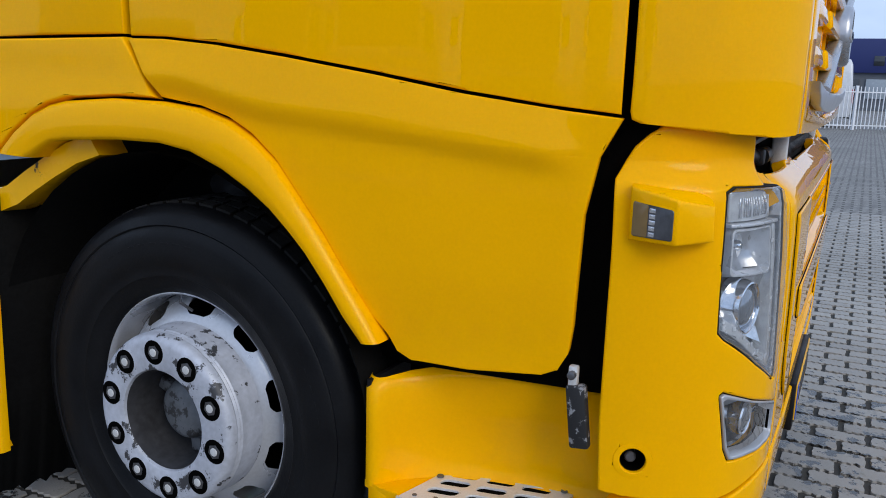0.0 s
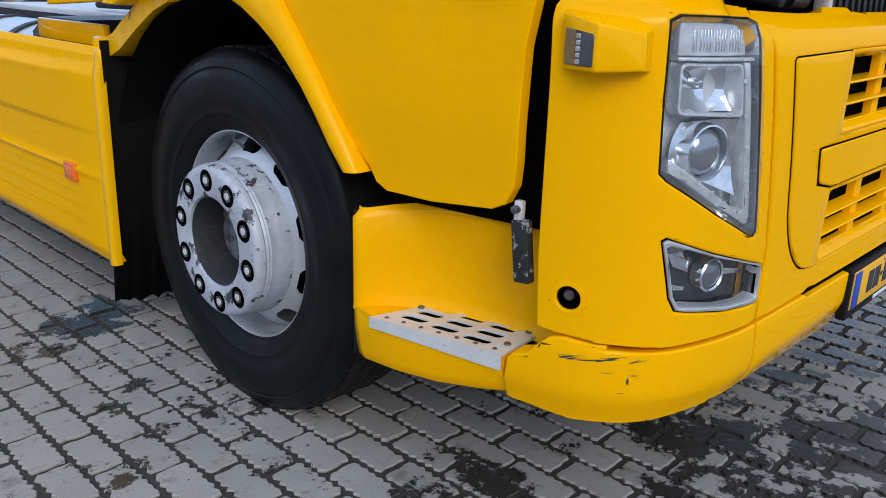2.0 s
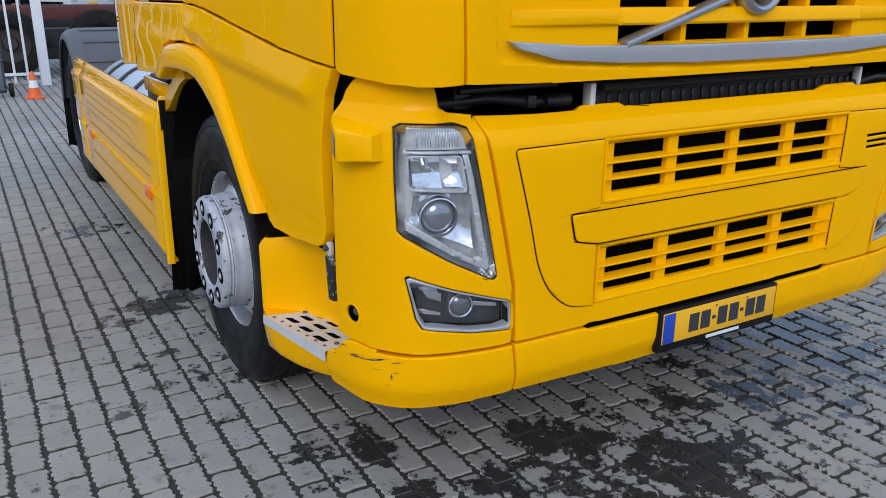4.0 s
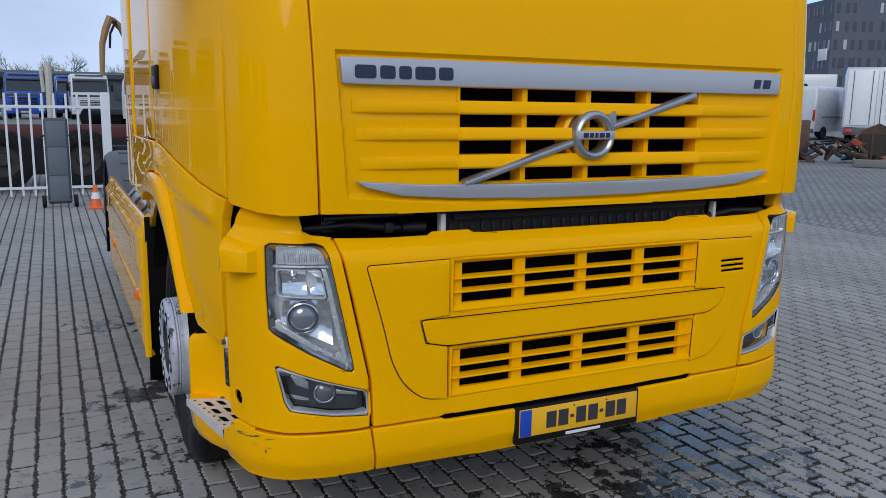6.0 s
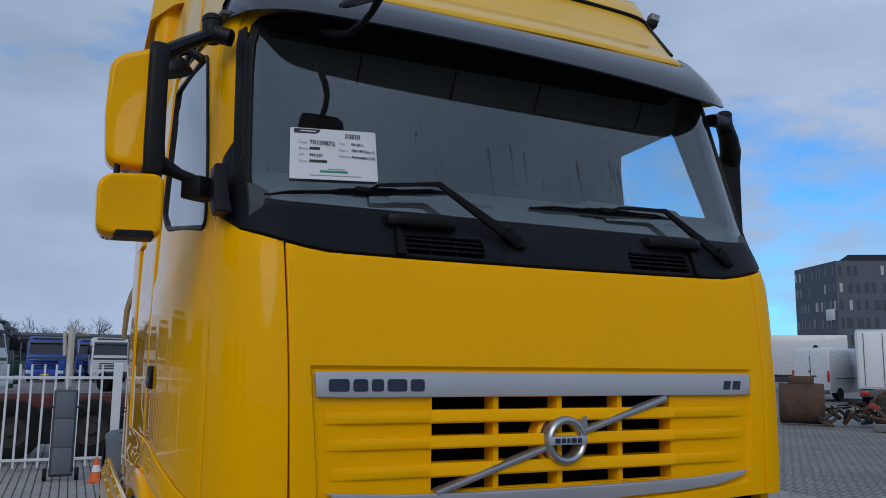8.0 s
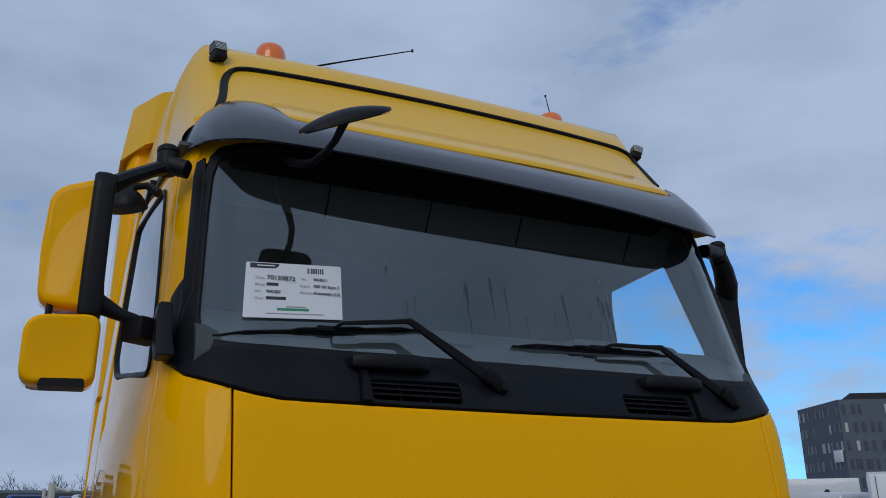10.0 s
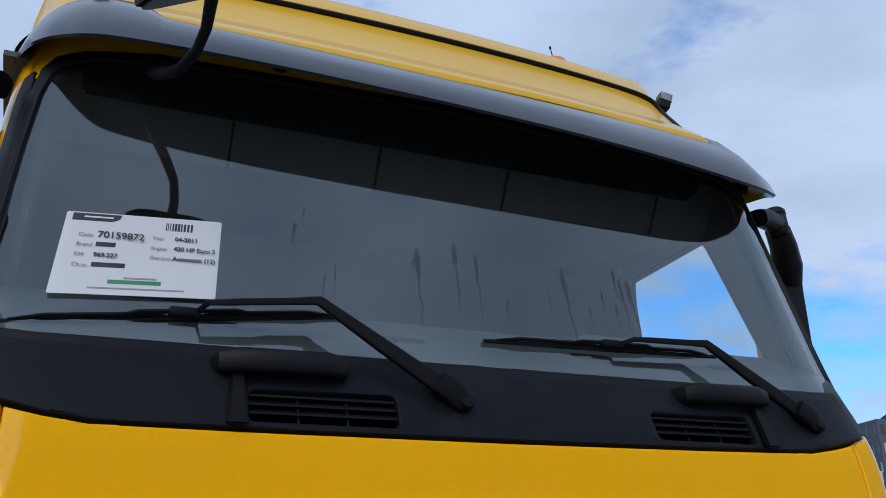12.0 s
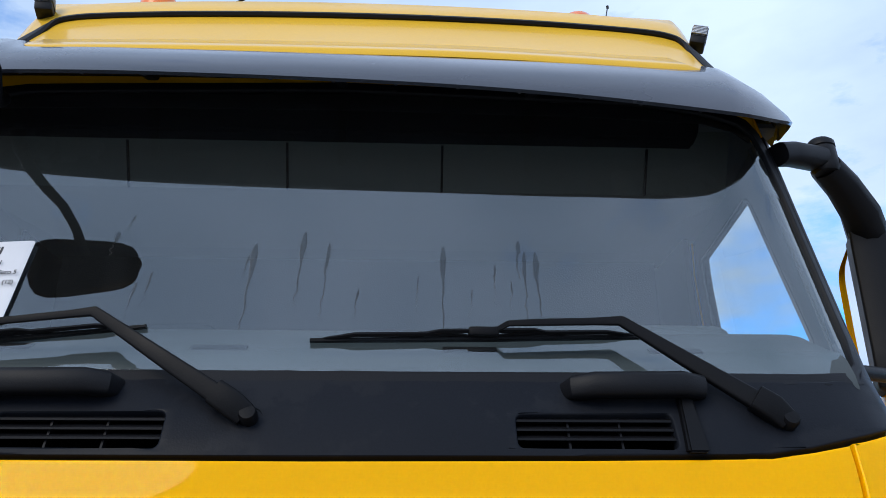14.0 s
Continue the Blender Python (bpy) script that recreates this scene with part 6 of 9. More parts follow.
        box(bm, (bx - 0.135, by - 0.03, bz - 0.06), (bx - 0.085, by + 0.02, bz + 0.022), 0.006)
        bea = part("beacon", bm, BLACK, truck, "amber beacon on the roof")
        bm = bmesh.new()
        lathe(bm, [(0.012, 0.070), (0.05, 0.070), (0.082, 0.066), (0.104, 0.056), (0.116, 0.038), (0.121, 0.0)], (bx, by, bz), (0, 0, 1), 28)
        part("dome", bm, AMBER, bea)
    for pts in ([(0.88, 1.15, 3.60), (0.95, 1.33, 3.88), (1.03, 1.51, 4.155)], [(-0.70, 1.08, 3.668), (-0.40, 1.012, 3.765), (-0.078, 0.942, 3.865)]):
        bm = bmesh.new()
        tube(bm, pts, [0.006, 0.004, 0.0025], 6)
        lathe(bm, [(-0.02, 0.02), (0.012, 0.014), (0.03, 0.006), (0.03, 0)], pts[0], (0, 0, 1), 12)
        lathe(bm, [(-0.008, 0), (-0.006, 0.006), (0.006, 0.006), (0.008, 0)], pts[-1], (0, 0, 1), 8)
        part("antenna", bm, BLACK, truck)


build_roof()


# ---------------------------------------------------------------- mirrors
def build_mirrors():
    # front mirror on its arm
    bm = bmesh.new()
    a, b = Vector((-0.840, -0.025, 2.838)), Vector((-0.570, -0.085, 2.946))
    ax = (b - a).normalized()
    nrm = Vector((0.10, 0.42, -0.90))
    nrm = (nrm - ax * nrm.dot(ax)).normalized()
    sd = ax.cross(nrm)
    rows = []
    for i in range(13):
        u = i / 12
        half = (0.078 - 0.022 * u) * (1 - abs(2 * u - 1) ** 5) ** 0.5 + 0.004
        deep = 0.040 * math.sin(math.pi * (0.06 + 0.88 * u)) ** 0.8
        c = a + (b - a) * u
        rows.append([bm.verts.new(c + sd * half * math.cos(q) - nrm * deep * math.sin(q)) for q in (math.pi * j / 10 for j in range(11))])
    for p, q in zip(rows, rows[1:]):
        for j in range(10):
            bm.faces.new((p[j], p[j + 1], q[j + 1], q[j]))
    bm.faces.new(rows[0])
    bm.faces.new(rows[-1])
    fm = part("front_mirror", bm, BLACK, truck, "black front blind-spot mirror on an arm", sharp=60)
    bm = bmesh.new()
    bm.faces.new([bm.verts.new(a + (b - a) * (0.5 + 0.47 * math.copysign(abs(math.cos(q)) ** 0.45, math.cos(q))) + sd * (0.063 - 0.009 * math.cos(q)) * math.copysign(abs(math.sin(q)) ** 0.45, math.sin(q)) + nrm * 0.003) for q in (2 * math.pi * k / 24 for k in range(24))])
    part("mirror_face", bm, DARK_REFLECTION, fm)
    bm = bmesh.new()
    tube(bm, [(-0.792, 0.33, 2.915), (-0.785, 0.295, 2.888), (-0.762, 0.25, 2.866), (-0.736, 0.205, 2.858), (-0.710, 0.14, 2.872), (-0.700, 0.07, 2.886), (-0.702, -0.03, 2.905)], [0.02, 0.018, 0.014, 0.013, 0.012, 0.012, 0.014], 12)
    part("mirror_arm", bm, BLACK, fm)
    # main mirrors
    for side in (-1, 1):
        def P(x, y, z):
            return Vector((side * x, y, z))
        turned = Matrix.Translation((1.266, 0.492, 0)) @ Matrix.Rotation(radians(75), 4, "Z") @ Matrix.Translation((-1.168, -0.446, 0))

        def Q(x, y, z):
            if side < 0:
                return P(x, y, z)
            far = min(1.0, max(0.0, (x - 1.168) / 0.15))
            return turned @ P(x, 0.345 + (y - 0.345) * (1 - 0.5 * far), z) + Vector((0.055, 0.055, 0)) * far
        mir = new("door_mirror")
        mir.parent = truck
        mir["label"] = "large yellow and black door mirror on two arms"
        bm = bmesh.new()
        o = rounded([(1.340, 2.316), (1.492, 2.334), (1.502, 2.5), (1.496, 2.692), (1.340, 2.738)], [0.0, 0.045, 0.02, 0.05, 0.0], 6)
        rings = []
        for y, sc in ((0.279, 0.86), (0.279, 0.93), (0.284, 0.965), (0.298, 0.99), (0.33, 1.0), (0.43, 0.995), (0.44, 0.97)):
            rings.append([bm.verts.new(Q(1.38 + (x - 1.38) * sc, y + 0.05 * step01(x, 1.35, 1.52) * (1 if y < 0.36 else 0.3), 2.53 + (z - 2.53) * sc)) for x, z in o])
        for p, q in zip(rings, rings[1:]):
            for j in range(len(o)):
                bm.faces.new((p[j], p[(j + 1) % len(o)], q[(j + 1) % len(o)], q[j]))
        bm.faces.new(rings[0])
        part("housing", bm, YELLOW, mir, "yellow mirror shell", sharp=60)
        bm = bmesh.new()
        bm.faces.new([bm.verts.new(Q(1.38 + (x - 1.38) * 0.95, 0.436, 2.53 + (z - 2.53) * 0.95)) for x, z in o])
        part("mirror_face", bm, MIRRORGLASS, mir)
        # black inner half with the arms growing out of it
        bm = bmesh.new()
        rings = []
        for z, xa, xb, y0, y1 in ((2.296, 1.340, 1.375, 0.30, 0.42), (2.305, 1.318, 1.381, 0.272, 0.444), (2.34, 1.312, 1.382, 0.268, 0.447), (2.40, 1.318, 1.383, 0.266, 0.447), (2.55, 1.320, 1.383, 0.265, 0.447), (2.69, 1.320, 1.383, 0.266, 0.447), (2.735, 1.316, 1.382, 0.270, 0.445), (2.748, 1.330, 1.378, 0.29, 0.43)):
            xa -= 0.0 if side < 0 else 0.03
            rings.append([bm.verts.new(Q(x, y, z)) for x, y in rounded([(xa, y0), (xb, y0), (xb, y1), (xa, y1)], 0.02, 3)])
        for p, q in zip(rings, rings[1:]):
            k = len(p)
            for j in range(k):
                bm.faces.new((p[j], p[(j + 1) % k], q[(j + 1) % k], q[j]))
        bm.faces.new(rings[0])
        bm.faces.new(rings[-1])
        part("inner_shell", bm, BLACK, mir, sharp=60)
        bm = bmesh.new()
        tube(bm, [Q(1.372, 0.33, 2.712), Q(1.335, 0.335, 2.724), Q(1.27, 0.375, 2.782), Q(1.215, 0.415, 2.828), Q(1.172, 0.445, 2.860)], [0.026, 0.034, 0.029, 0.028, 0.031] if side < 0 else [0.04, 0.055, 0.052, 0.046, 0.042], 8 if side < 0 else 12, 0.85)
        part("upper_arm", bm, BLACK, mir)
        bm = bmesh.new()
        lathe(bm, [(-0.05, 0.0), (-0.05, 0.030), (-0.04, 0.036), (0.02, 0.036), (0.024, 0.034), (0.026, 0.037), (0.04, 0.037), (0.050, 0.028), (0.052, 0.0)], Q(1.168, 0.446, 2.885), (0, 0.1, 1), 20)
        part("arm_cap", bm, BLACK, mir)
        bm = bmesh.new()
        tube(bm, [Q(1.168, 0.446, 2.878), P(1.150, 0.436, 2.864), P(1.105, 0.415, 2.850)], [0.034, 0.033, 0.032], 16, 0.9, square=0.7)
        part("arm_root", bm, BLACK, mir)
        bm = bmesh.new()
        tube(bm, [Q(1.352, 0.325, 2.352), Q(1.325, 0.325, 2.345), Q(1.262, 0.33, 2.318), Q(1.20, 0.33, 2.300) if side < 0 else P(1.15, 0.42, 2.30)], [0.032, 0.030, 0.019, 0.018], 10)
        part("lower_arm", bm, BLACK, mir)
        if side < 0:
            bm = bmesh.new()
            box(bm, (-0.052, -0.045, -0.036), (0.05, 0.045, 0.034), 0.007, m=Matrix.Translation(P(1.19, 0.325, 2.275)) @ pose(0, 0, 0, 0, 0, side * -35))
            part("arm_joint", bm, BLACK, mir)
            bm = bmesh.new()
            rows = []
            for z, x, y, w, d in ((2.178, 1.138, 0.215, 0.020, 0.050), (2.182, 1.138, 0.217, 0.024, 0.054), (2.23, 1.146, 0.238, 0.024, 0.054), (2.30, 1.148, 0.262, 0.022, 0.050), (2.342, 1.146, 0.276, 0.020, 0.044), (2.350, 1.144, 0.278, 0.015, 0.038)):
                rows.append([bm.verts.new(P(x + p, y + q, z)) for p, q in rounded([(-w, -d), (w, -d), (w, d), (-w, d)], 0.006, 2)])
            for p, q in zip(rows, rows[1:]):
                k = len(p)
                for j in range(k):
                    bm.faces.new((p[j], p[(j + 1) % k], q[(j + 1) % k], q[j]))
            bm.faces.new(rows[0])
            bm.faces.new(rows[-1])
            part("mirror_foot", bm, BLACK, mir, sharp=50)
        # wide-angle mirror below
        o = rounded([(1.310, 2.098), (1.508, 2.092), (1.514, 2.290), (1.310, 2.306)], [0.035, 0.05, 0.06, 0.045], 6)
        bm = bmesh.new()
        rings = []
        for y, sc in ((0.264, 0.80), (0.262, 0.88), (0.268, 0.95), (0.285, 0.985), (0.33, 1.0), (0.41, 0.99), (0.415, 0.96)):
            rings.append([bm.verts.new(Q(1.415 + (x - 1.415) * sc, y, 2.198 + (z - 2.198) * sc)) for x, z in o])
        for p, q in zip(rings, rings[1:]):
            for j in range(len(o)):
                bm.faces.new((p[j], p[(j + 1) % len(o)], q[(j + 1) % len(o)], q[j]))
        bm.faces.new(rings[0])
        bm.faces.new(rings[-1])
        part("wide_angle_shell", bm, YELLOW, mir, "yellow wide-angle mirror shell", sharp=60)
        bm = bmesh.new()
        ring = rounded([(1.335, 2.090), (1.455, 2.088), (1.450, 2.110), (1.34, 2.114)], 0.006)
        p, q = [bm.verts.new(Q(x, 0.258, z)) for x, z in ring], [bm.verts.new(Q(x, 0.36, z)) for x, z in ring]
        bm.faces.new(p)
        bm.faces.new(q[::-1])
        for j in range(len(ring)):
            bm.faces.new((p[j], q[j], q[(j + 1) % len(ring)], p[(j + 1) % len(ring)]))
        part("shell_base", bm, BLACK, mir)
        for x in (1.36, 1.455):
            bm = bmesh.new()
            tube(bm, [Q(x, 0.34, 2.28), Q(x, 0.34, 2.345)], 0.010, 8)
            part("mirror_stalk", bm, BLACK, mir)
        # kerb mirror over the passenger's window
        if side > 0:
            continue
        bm = bmesh.new()
        tube(bm, [P(1.17, 0.66, 2.845), P(1.21, 0.68, 2.875), P(1.245, 0.69, 2.870), P(1.262, 0.695, 2.85)], [0.018, 0.014, 0.014, 0.016], 8)
        part("kerb_mirror_arm", bm, BLACK, mir)
        bm = bmesh.new()
        lathe(bm, [(-0.05, 0.0), (-0.046, 0.03), (-0.02, 0.052), (0.02, 0.07), (0.03, 0.068), (0.03, 0.0)], P(1.27, 0.70, 2.81), (-side * 0.25, 0.1, -1), 18)
        part("kerb_mirror", bm, BLACK, mir)


build_mirrors()


# ---------------------------------------------------------------- inside of the cab
def build_cabin():
    bm = bmesh.new()
    box(bm, (-1.13, 1.55, 1.3), (1.13, 1.58, 3.5))
    part("sleeper_curtain", bm, SEATMAT, truck, "dark curtain behind the seats")
    bm = bmesh.new()
    box(bm, (-1.15, 0.3, 1.42), (1.15, 2.2, 1.45))
    part("cabin_floor", bm, INTERIOR, truck)
    bm = bmesh.new()
    prism(bm, [(0.50, 3.02), (0.612, 2.824), (0.65, 2.822), (0.95, 2.9), (1.6, 3.0), (1.6, 3.05), (0.52, 3.05)], -1.06, 1.04, "x")
    part("overhead_shelf", bm, SHELF, truck, "olive-grey overhead storage shelf")
    bm = bmesh.new()
    prism(bm, [(-1.13, 0.50), (1.165, 0.50), (1.195, 0.75), (1.222, 1.0), (1.232, 1.3), (1.236, 1.60), (-1.185, 1.60), (-1.16, 0.9)], 2.976, 2.990, "z")
    part("headliner", bm, INTERIOR, truck)
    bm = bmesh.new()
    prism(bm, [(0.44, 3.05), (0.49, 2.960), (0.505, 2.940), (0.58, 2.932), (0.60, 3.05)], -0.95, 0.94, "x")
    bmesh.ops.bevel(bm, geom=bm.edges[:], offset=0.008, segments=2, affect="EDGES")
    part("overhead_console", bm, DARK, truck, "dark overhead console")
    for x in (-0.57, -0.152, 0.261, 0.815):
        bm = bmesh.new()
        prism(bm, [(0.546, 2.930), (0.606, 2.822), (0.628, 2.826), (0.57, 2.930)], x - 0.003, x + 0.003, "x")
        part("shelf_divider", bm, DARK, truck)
    bm = bmesh.new()
    prism(bm, [(0.168, 2.205), (0.176, 2.232), (0.195, 2.266), (0.219, 2.287), (0.254, 2.302), (0.31, 2.330), (0.37, 2.362), (0.43, 2.384), (0.50, 2.392), (0.60, 2.375), (0.68, 2.25), (0.72, 2.0), (0.70, 1.5), (0.3, 1.5), (0.2, 2.0)], -1.06, 1.06, "x")
    part("dashboard", bm, DASH, truck, "grey moulded dashboard top")
    bm = bmesh.new()
    box(bm, (0.40, 0.42, 2.28), (0.94, 0.68, 2.412), 0.045, 4)
    part("instrument_hood", bm, DASH, truck)
    for x in (-0.62, -0.20, 0.30, 0.72):
        bm = bmesh.new()
        box(bm, (-0.055, -0.012, -0.003), (0.055, 0.012, 0.002), 0.001, m=pose(x, 0.222, 2.2885, 38))
        part("air_vent", bm, BLACK, truck)
    bm = bmesh.new()
    ring = []
    for k in range(33):
        q = 2 * math.pi * k / 32
        ring.append(Vector((0.60, 0.80, 2.24)) + Matrix.Rotation(radians(-28), 3, "X") @ Vector((0.225 * math.cos(q), 0.225 * math.sin(q), 0)))
    tube(bm, ring, 0.015, 8)
    sw = part("steering_wheel", bm, BLACK, truck)
    bm = bmesh.new()
    box(bm, (0.54, 0.76, 2.20), (0.66, 0.84, 2.24), 0.015)
    part("steering_hub", bm, BLACK, sw)
    for x in (-0.62, 0.62):
        seat = new("cab_seat")
        seat.parent = truck
        for nm, lo, hi in (("cushion", (x - 0.25, 0.95, 1.75), (x + 0.25, 1.42, 1.9)), ("backrest", (x - 0.25, 1.36, 1.86), (x + 0.25, 1.50, 2.50)), ("headrest", (x - 0.13, 1.38, 2.52), (x + 0.13, 1.48, 2.68))):
            bm = bmesh.new()
            box(bm, lo, hi, 0.05, 3)
            part(nm, bm, SEATMAT, seat)
    # near-black shell, firewall, underside added behind outer skin; no daylight at the joints
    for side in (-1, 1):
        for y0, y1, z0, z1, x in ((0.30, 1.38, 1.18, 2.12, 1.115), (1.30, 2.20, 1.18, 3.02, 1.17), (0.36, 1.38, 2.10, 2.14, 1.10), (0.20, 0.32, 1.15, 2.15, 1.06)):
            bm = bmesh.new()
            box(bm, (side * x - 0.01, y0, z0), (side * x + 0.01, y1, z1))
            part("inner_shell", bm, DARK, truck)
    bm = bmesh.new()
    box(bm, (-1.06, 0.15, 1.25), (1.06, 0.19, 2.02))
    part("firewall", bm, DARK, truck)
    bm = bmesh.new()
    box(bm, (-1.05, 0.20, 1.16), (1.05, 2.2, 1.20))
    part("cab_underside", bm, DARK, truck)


build_cabin()


# ---------------------------------------------------------------- wheels and chassis
def build_wheel(side, y0, steer=True, z0=0.492):
    r = 0.508
    w = new("wheel")
    w.parent = truck
    c = (0, y0, z0)
    ax = (side, 0, 0)
    face = 1.182 if steer else 1.20
    bm = bmesh.new()
    prof = [(face - 0.285, 0.290), (face - 0.305, 0.33), (face - 0.315, 0.40), (face - 0.30, 0.465), (face - 0.275, 0.498), (face - 0.255, r), (face - 0.04, r), (face - 0.022, 0.500), (face - 0.010, 0.480), (face - 0.004, 0.462), (face - 0.007, 0.458), (face - 0.002, 0.452), (face + 0.002, 0.430), (face + 0.004, 0.400), (face + 0.002, 0.372), (face - 0.003, 0.366), (face - 0.004, 0.340), (face - 0.009, 0.335), (face - 0.015, 0.312), (face - 0.030, 0.294), (face - 0.045, 0.290)]
    lathe(bm, prof, c, ax, 96, closed=True)
    ty = part("tyre", bm, RUBBER, w, "black truck tyre with dusty tread")
    # tread blocks and sidewall marks
    bm = bmesh.new()
    for row, (a, b) in enumerate(((-0.252, -0.205), (-0.195, -0.155), (-0.145, -0.105), (-0.095, -0.055))):
        n = 60
        for k in range(n):
            q0 = 2 * math.pi * (k + 0.1 + 0.25 * (row % 2)) / n
            q1 = q0 + 2 * math.pi * 0.80 / n
            v = []
            for rr in (r - 0.004, r + 0.006):
                for h, q in ((a, q0), (b, q0 + 0.02), (b, q1 + 0.02), (a, q1)):
                    v.append(bm.verts.new((side * (face + h), y0 + rr * math.cos(q), z0 + rr * math.sin(q))))
            for f in ((4, 5, 6, 7), (0, 1, 5, 4), (1, 2, 6, 5), (2, 3, 7, 6), (3, 0, 4, 7)):
                bm.faces.new([v[i] for i in f])
    part("tread", bm, TREAD, ty)
    for base, cnt in ((250, 8), (60, 8), (150, 5)):
        for k in range(cnt):
            q = radians(base + 5.2 * k)
            bm = bmesh.new()
            m = Matrix.Translation((side * (face + 0.0015), y0, z0)) @ Matrix.Rotation(q, 4, "X") @ Matrix.Translation((0, 0.408, 0))
            box(bm, (-0.0015, -0.013, -0.012), (0.0015, 0.013, 0.012), 0.0008, 1, m=m)
            part("sidewall_mark", bm, RUBBER, ty)
    # rim, dished disc with hand holes
    if steer:
        bm = bmesh.new()
        lathe(bm, [(1.132, 0.2935), (1.142, 0.2975), (1.149, 0.2950), (1.150, 0.2905), (1.146, 0.2870), (1.134, 0.2845), (1.097, 0.282), (1.067, 0.280), (1.027, 0.272), (0.95, 0.268)], c, ax, 96)
        part("rim", bm, RIM, w, "silver painted steel rim")
        bm = bmesh.new()
        n, sub = 10, 10
        ra = [(h - 0.033, q) for h, q in ((1.104, 0.2785), (1.114, 0.2730), (1.128, 0.2645), (1.140, 0.2550), (1.150, 0.245), (1.158, 0.2345), (1.164, 0.2255), (1.168, 0.218), (1.172, 0.19))]
        seg = n * sub
        grid = [[bm.verts.new(Vector((side * h, y0 + q * math.cos(2 * math.pi * k / seg), z0 + q * math.sin(2 * math.pi * k / seg)))) for k in range(seg)] for h, q in ra]
        for i in range(len(ra) - 1):
            for k in range(seg):
                inhole = 1 <= i <= 4 and 3 <= k % sub <= 7
                if not inhole:
                    bm.faces.new((grid[i][k], grid[i][(k + 1) % seg], grid[i + 1][(k + 1) % seg], grid[i + 1][k]))
        # round the holes off
        for k in range(seg):
            m = k % sub
            if m == 3:
                for i in (1, 5):
                    grid[i][k].co = grid[i][k].co.lerp(grid[2 if i == 1 else 4][(k + 1) % seg].co, 0.42)
            if m == 8:
                for i in (1, 5):
                    grid[i][k].co = grid[i][k].co.lerp(grid[2 if i == 1 else 4][(k - 1) % seg].co, 0.42)
        part("wheel_disc", bm, RIM, w, "silver wheel disc with ten hand holes", sharp=50)
        # near-black disc stands for the shade behind the hand holes
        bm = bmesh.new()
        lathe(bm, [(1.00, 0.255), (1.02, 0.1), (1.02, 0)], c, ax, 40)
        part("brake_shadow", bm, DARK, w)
        # scuffed ring with nut pockets
        bm = bmesh.new()
        lathe(bm, [(1.122, 0.2180), (1.150, 0.2165), (1.172, 0.2150), (1.176, 0.2130), (1.198, 0.2125), (1.202, 0.2090), (1.206, 0.2125), (1.212, 0.2090), (1.217, 0.2125), (1.226, 0.2110), (1.235, 0.2070), (1.241, 0.199), (1.243, 0.19), (1.243, 0.131), (1.241, 0.126), (1.232, 0.123)], c, ax, 72)
        bore = bmesh.new()
        lathe(bore, [(1.235, 0.1228), (1.225, 0.1215), (1.19, 0.120), (1.08, 0.118)], c, ax, 48)
        ring = part("hub_ring", bm, HUB, w, "scuffed silver ring with ten nut pockets", sharp=35)
        part("hub_bore", bore, STEEL, ring)
        for k in range(10):
            q = 2 * math.pi * (k + 0.36) / 10
            ny, nz = y0 + 0.169 * math.cos(q), z0 + 0.169 * math.sin(q)
            # flat near-black disc paints the shade of a recessed pocket
            bm = bmesh.new()
            lathe(bm, [(1.2432, 0.0300), (1.2437, 0.0292), (1.2437, 0.0)], (0, ny, nz), ax, 20)
            part("nut_pocket_shade", bm, DARK, ring)
            bm = bmesh.new()
            lathe(bm, [(1.242, 0.0185), (1.2445, 0.0180), (1.2450, 0.014), (1.2450, 0.0)], (0, ny, nz), ax, 6)
            part("wheel_nut", bm, NUT, ring)
            bm = bmesh.new()
            lathe(bm, [(1.2445, 0.0105), (1.2465, 0.0100), (1.2470, 0.008), (1.2470, 0.0)], (0, ny, nz), ax, 10)
            part("stud", bm, ALU, ring)
        bm = bmesh.new()
        lathe(bm, [(1.105, 0.119), (1.108, 0.088), (1.115, 0.084), (1.150, 0.078), (1.168, 0.070), (1.174, 0.058), (1.176, 0.0)], c, ax, 32)
        part("hub_cap", bm, HUBGREY, w, "greasy grey hub centre")
        for k in range(3):
            q = 2 * math.pi * (k + 0.2) / 3
            bm = bmesh.new()
            box(bm, (-0.02, 0.06, -0.016), (0.012, 0.116, 0.016), 0.005, m=Matrix.Translation((side * 1.125, y0, z0)) @ Matrix.Rotation(q, 4, "X"))
            part("hub_rib", bm, HUBGREY, w)
        bm = bmesh.new()
        tube(bm, [(side * 1.140, y0 + 0.02, z0 + 0.288), (side * 1.155, y0 + 0.015, z0 + 0.27), (side * 1.13, y0, z0 + 0.245)], 0.004, 6)
        part("valve", bm, NUT, w)
    else:
        bm = bmesh.new()
        lathe(bm, [(face - 0.03, 0.290), (face - 0.025, 0.284), (face - 0.06, 0.268), (face - 0.13, 0.25), (face - 0.16, 0.22), (face - 0.16, 0.15), (face - 0.06, 0.13), (face - 0.04, 0.10), (face - 0.04, 0)], c, ax, 48)
        part("rim", bm, RIM, w)
    return w


for sgn in (-1, 1):
    build_wheel(sgn, 1.303)
    build_wheel(sgn, 5.05, False)


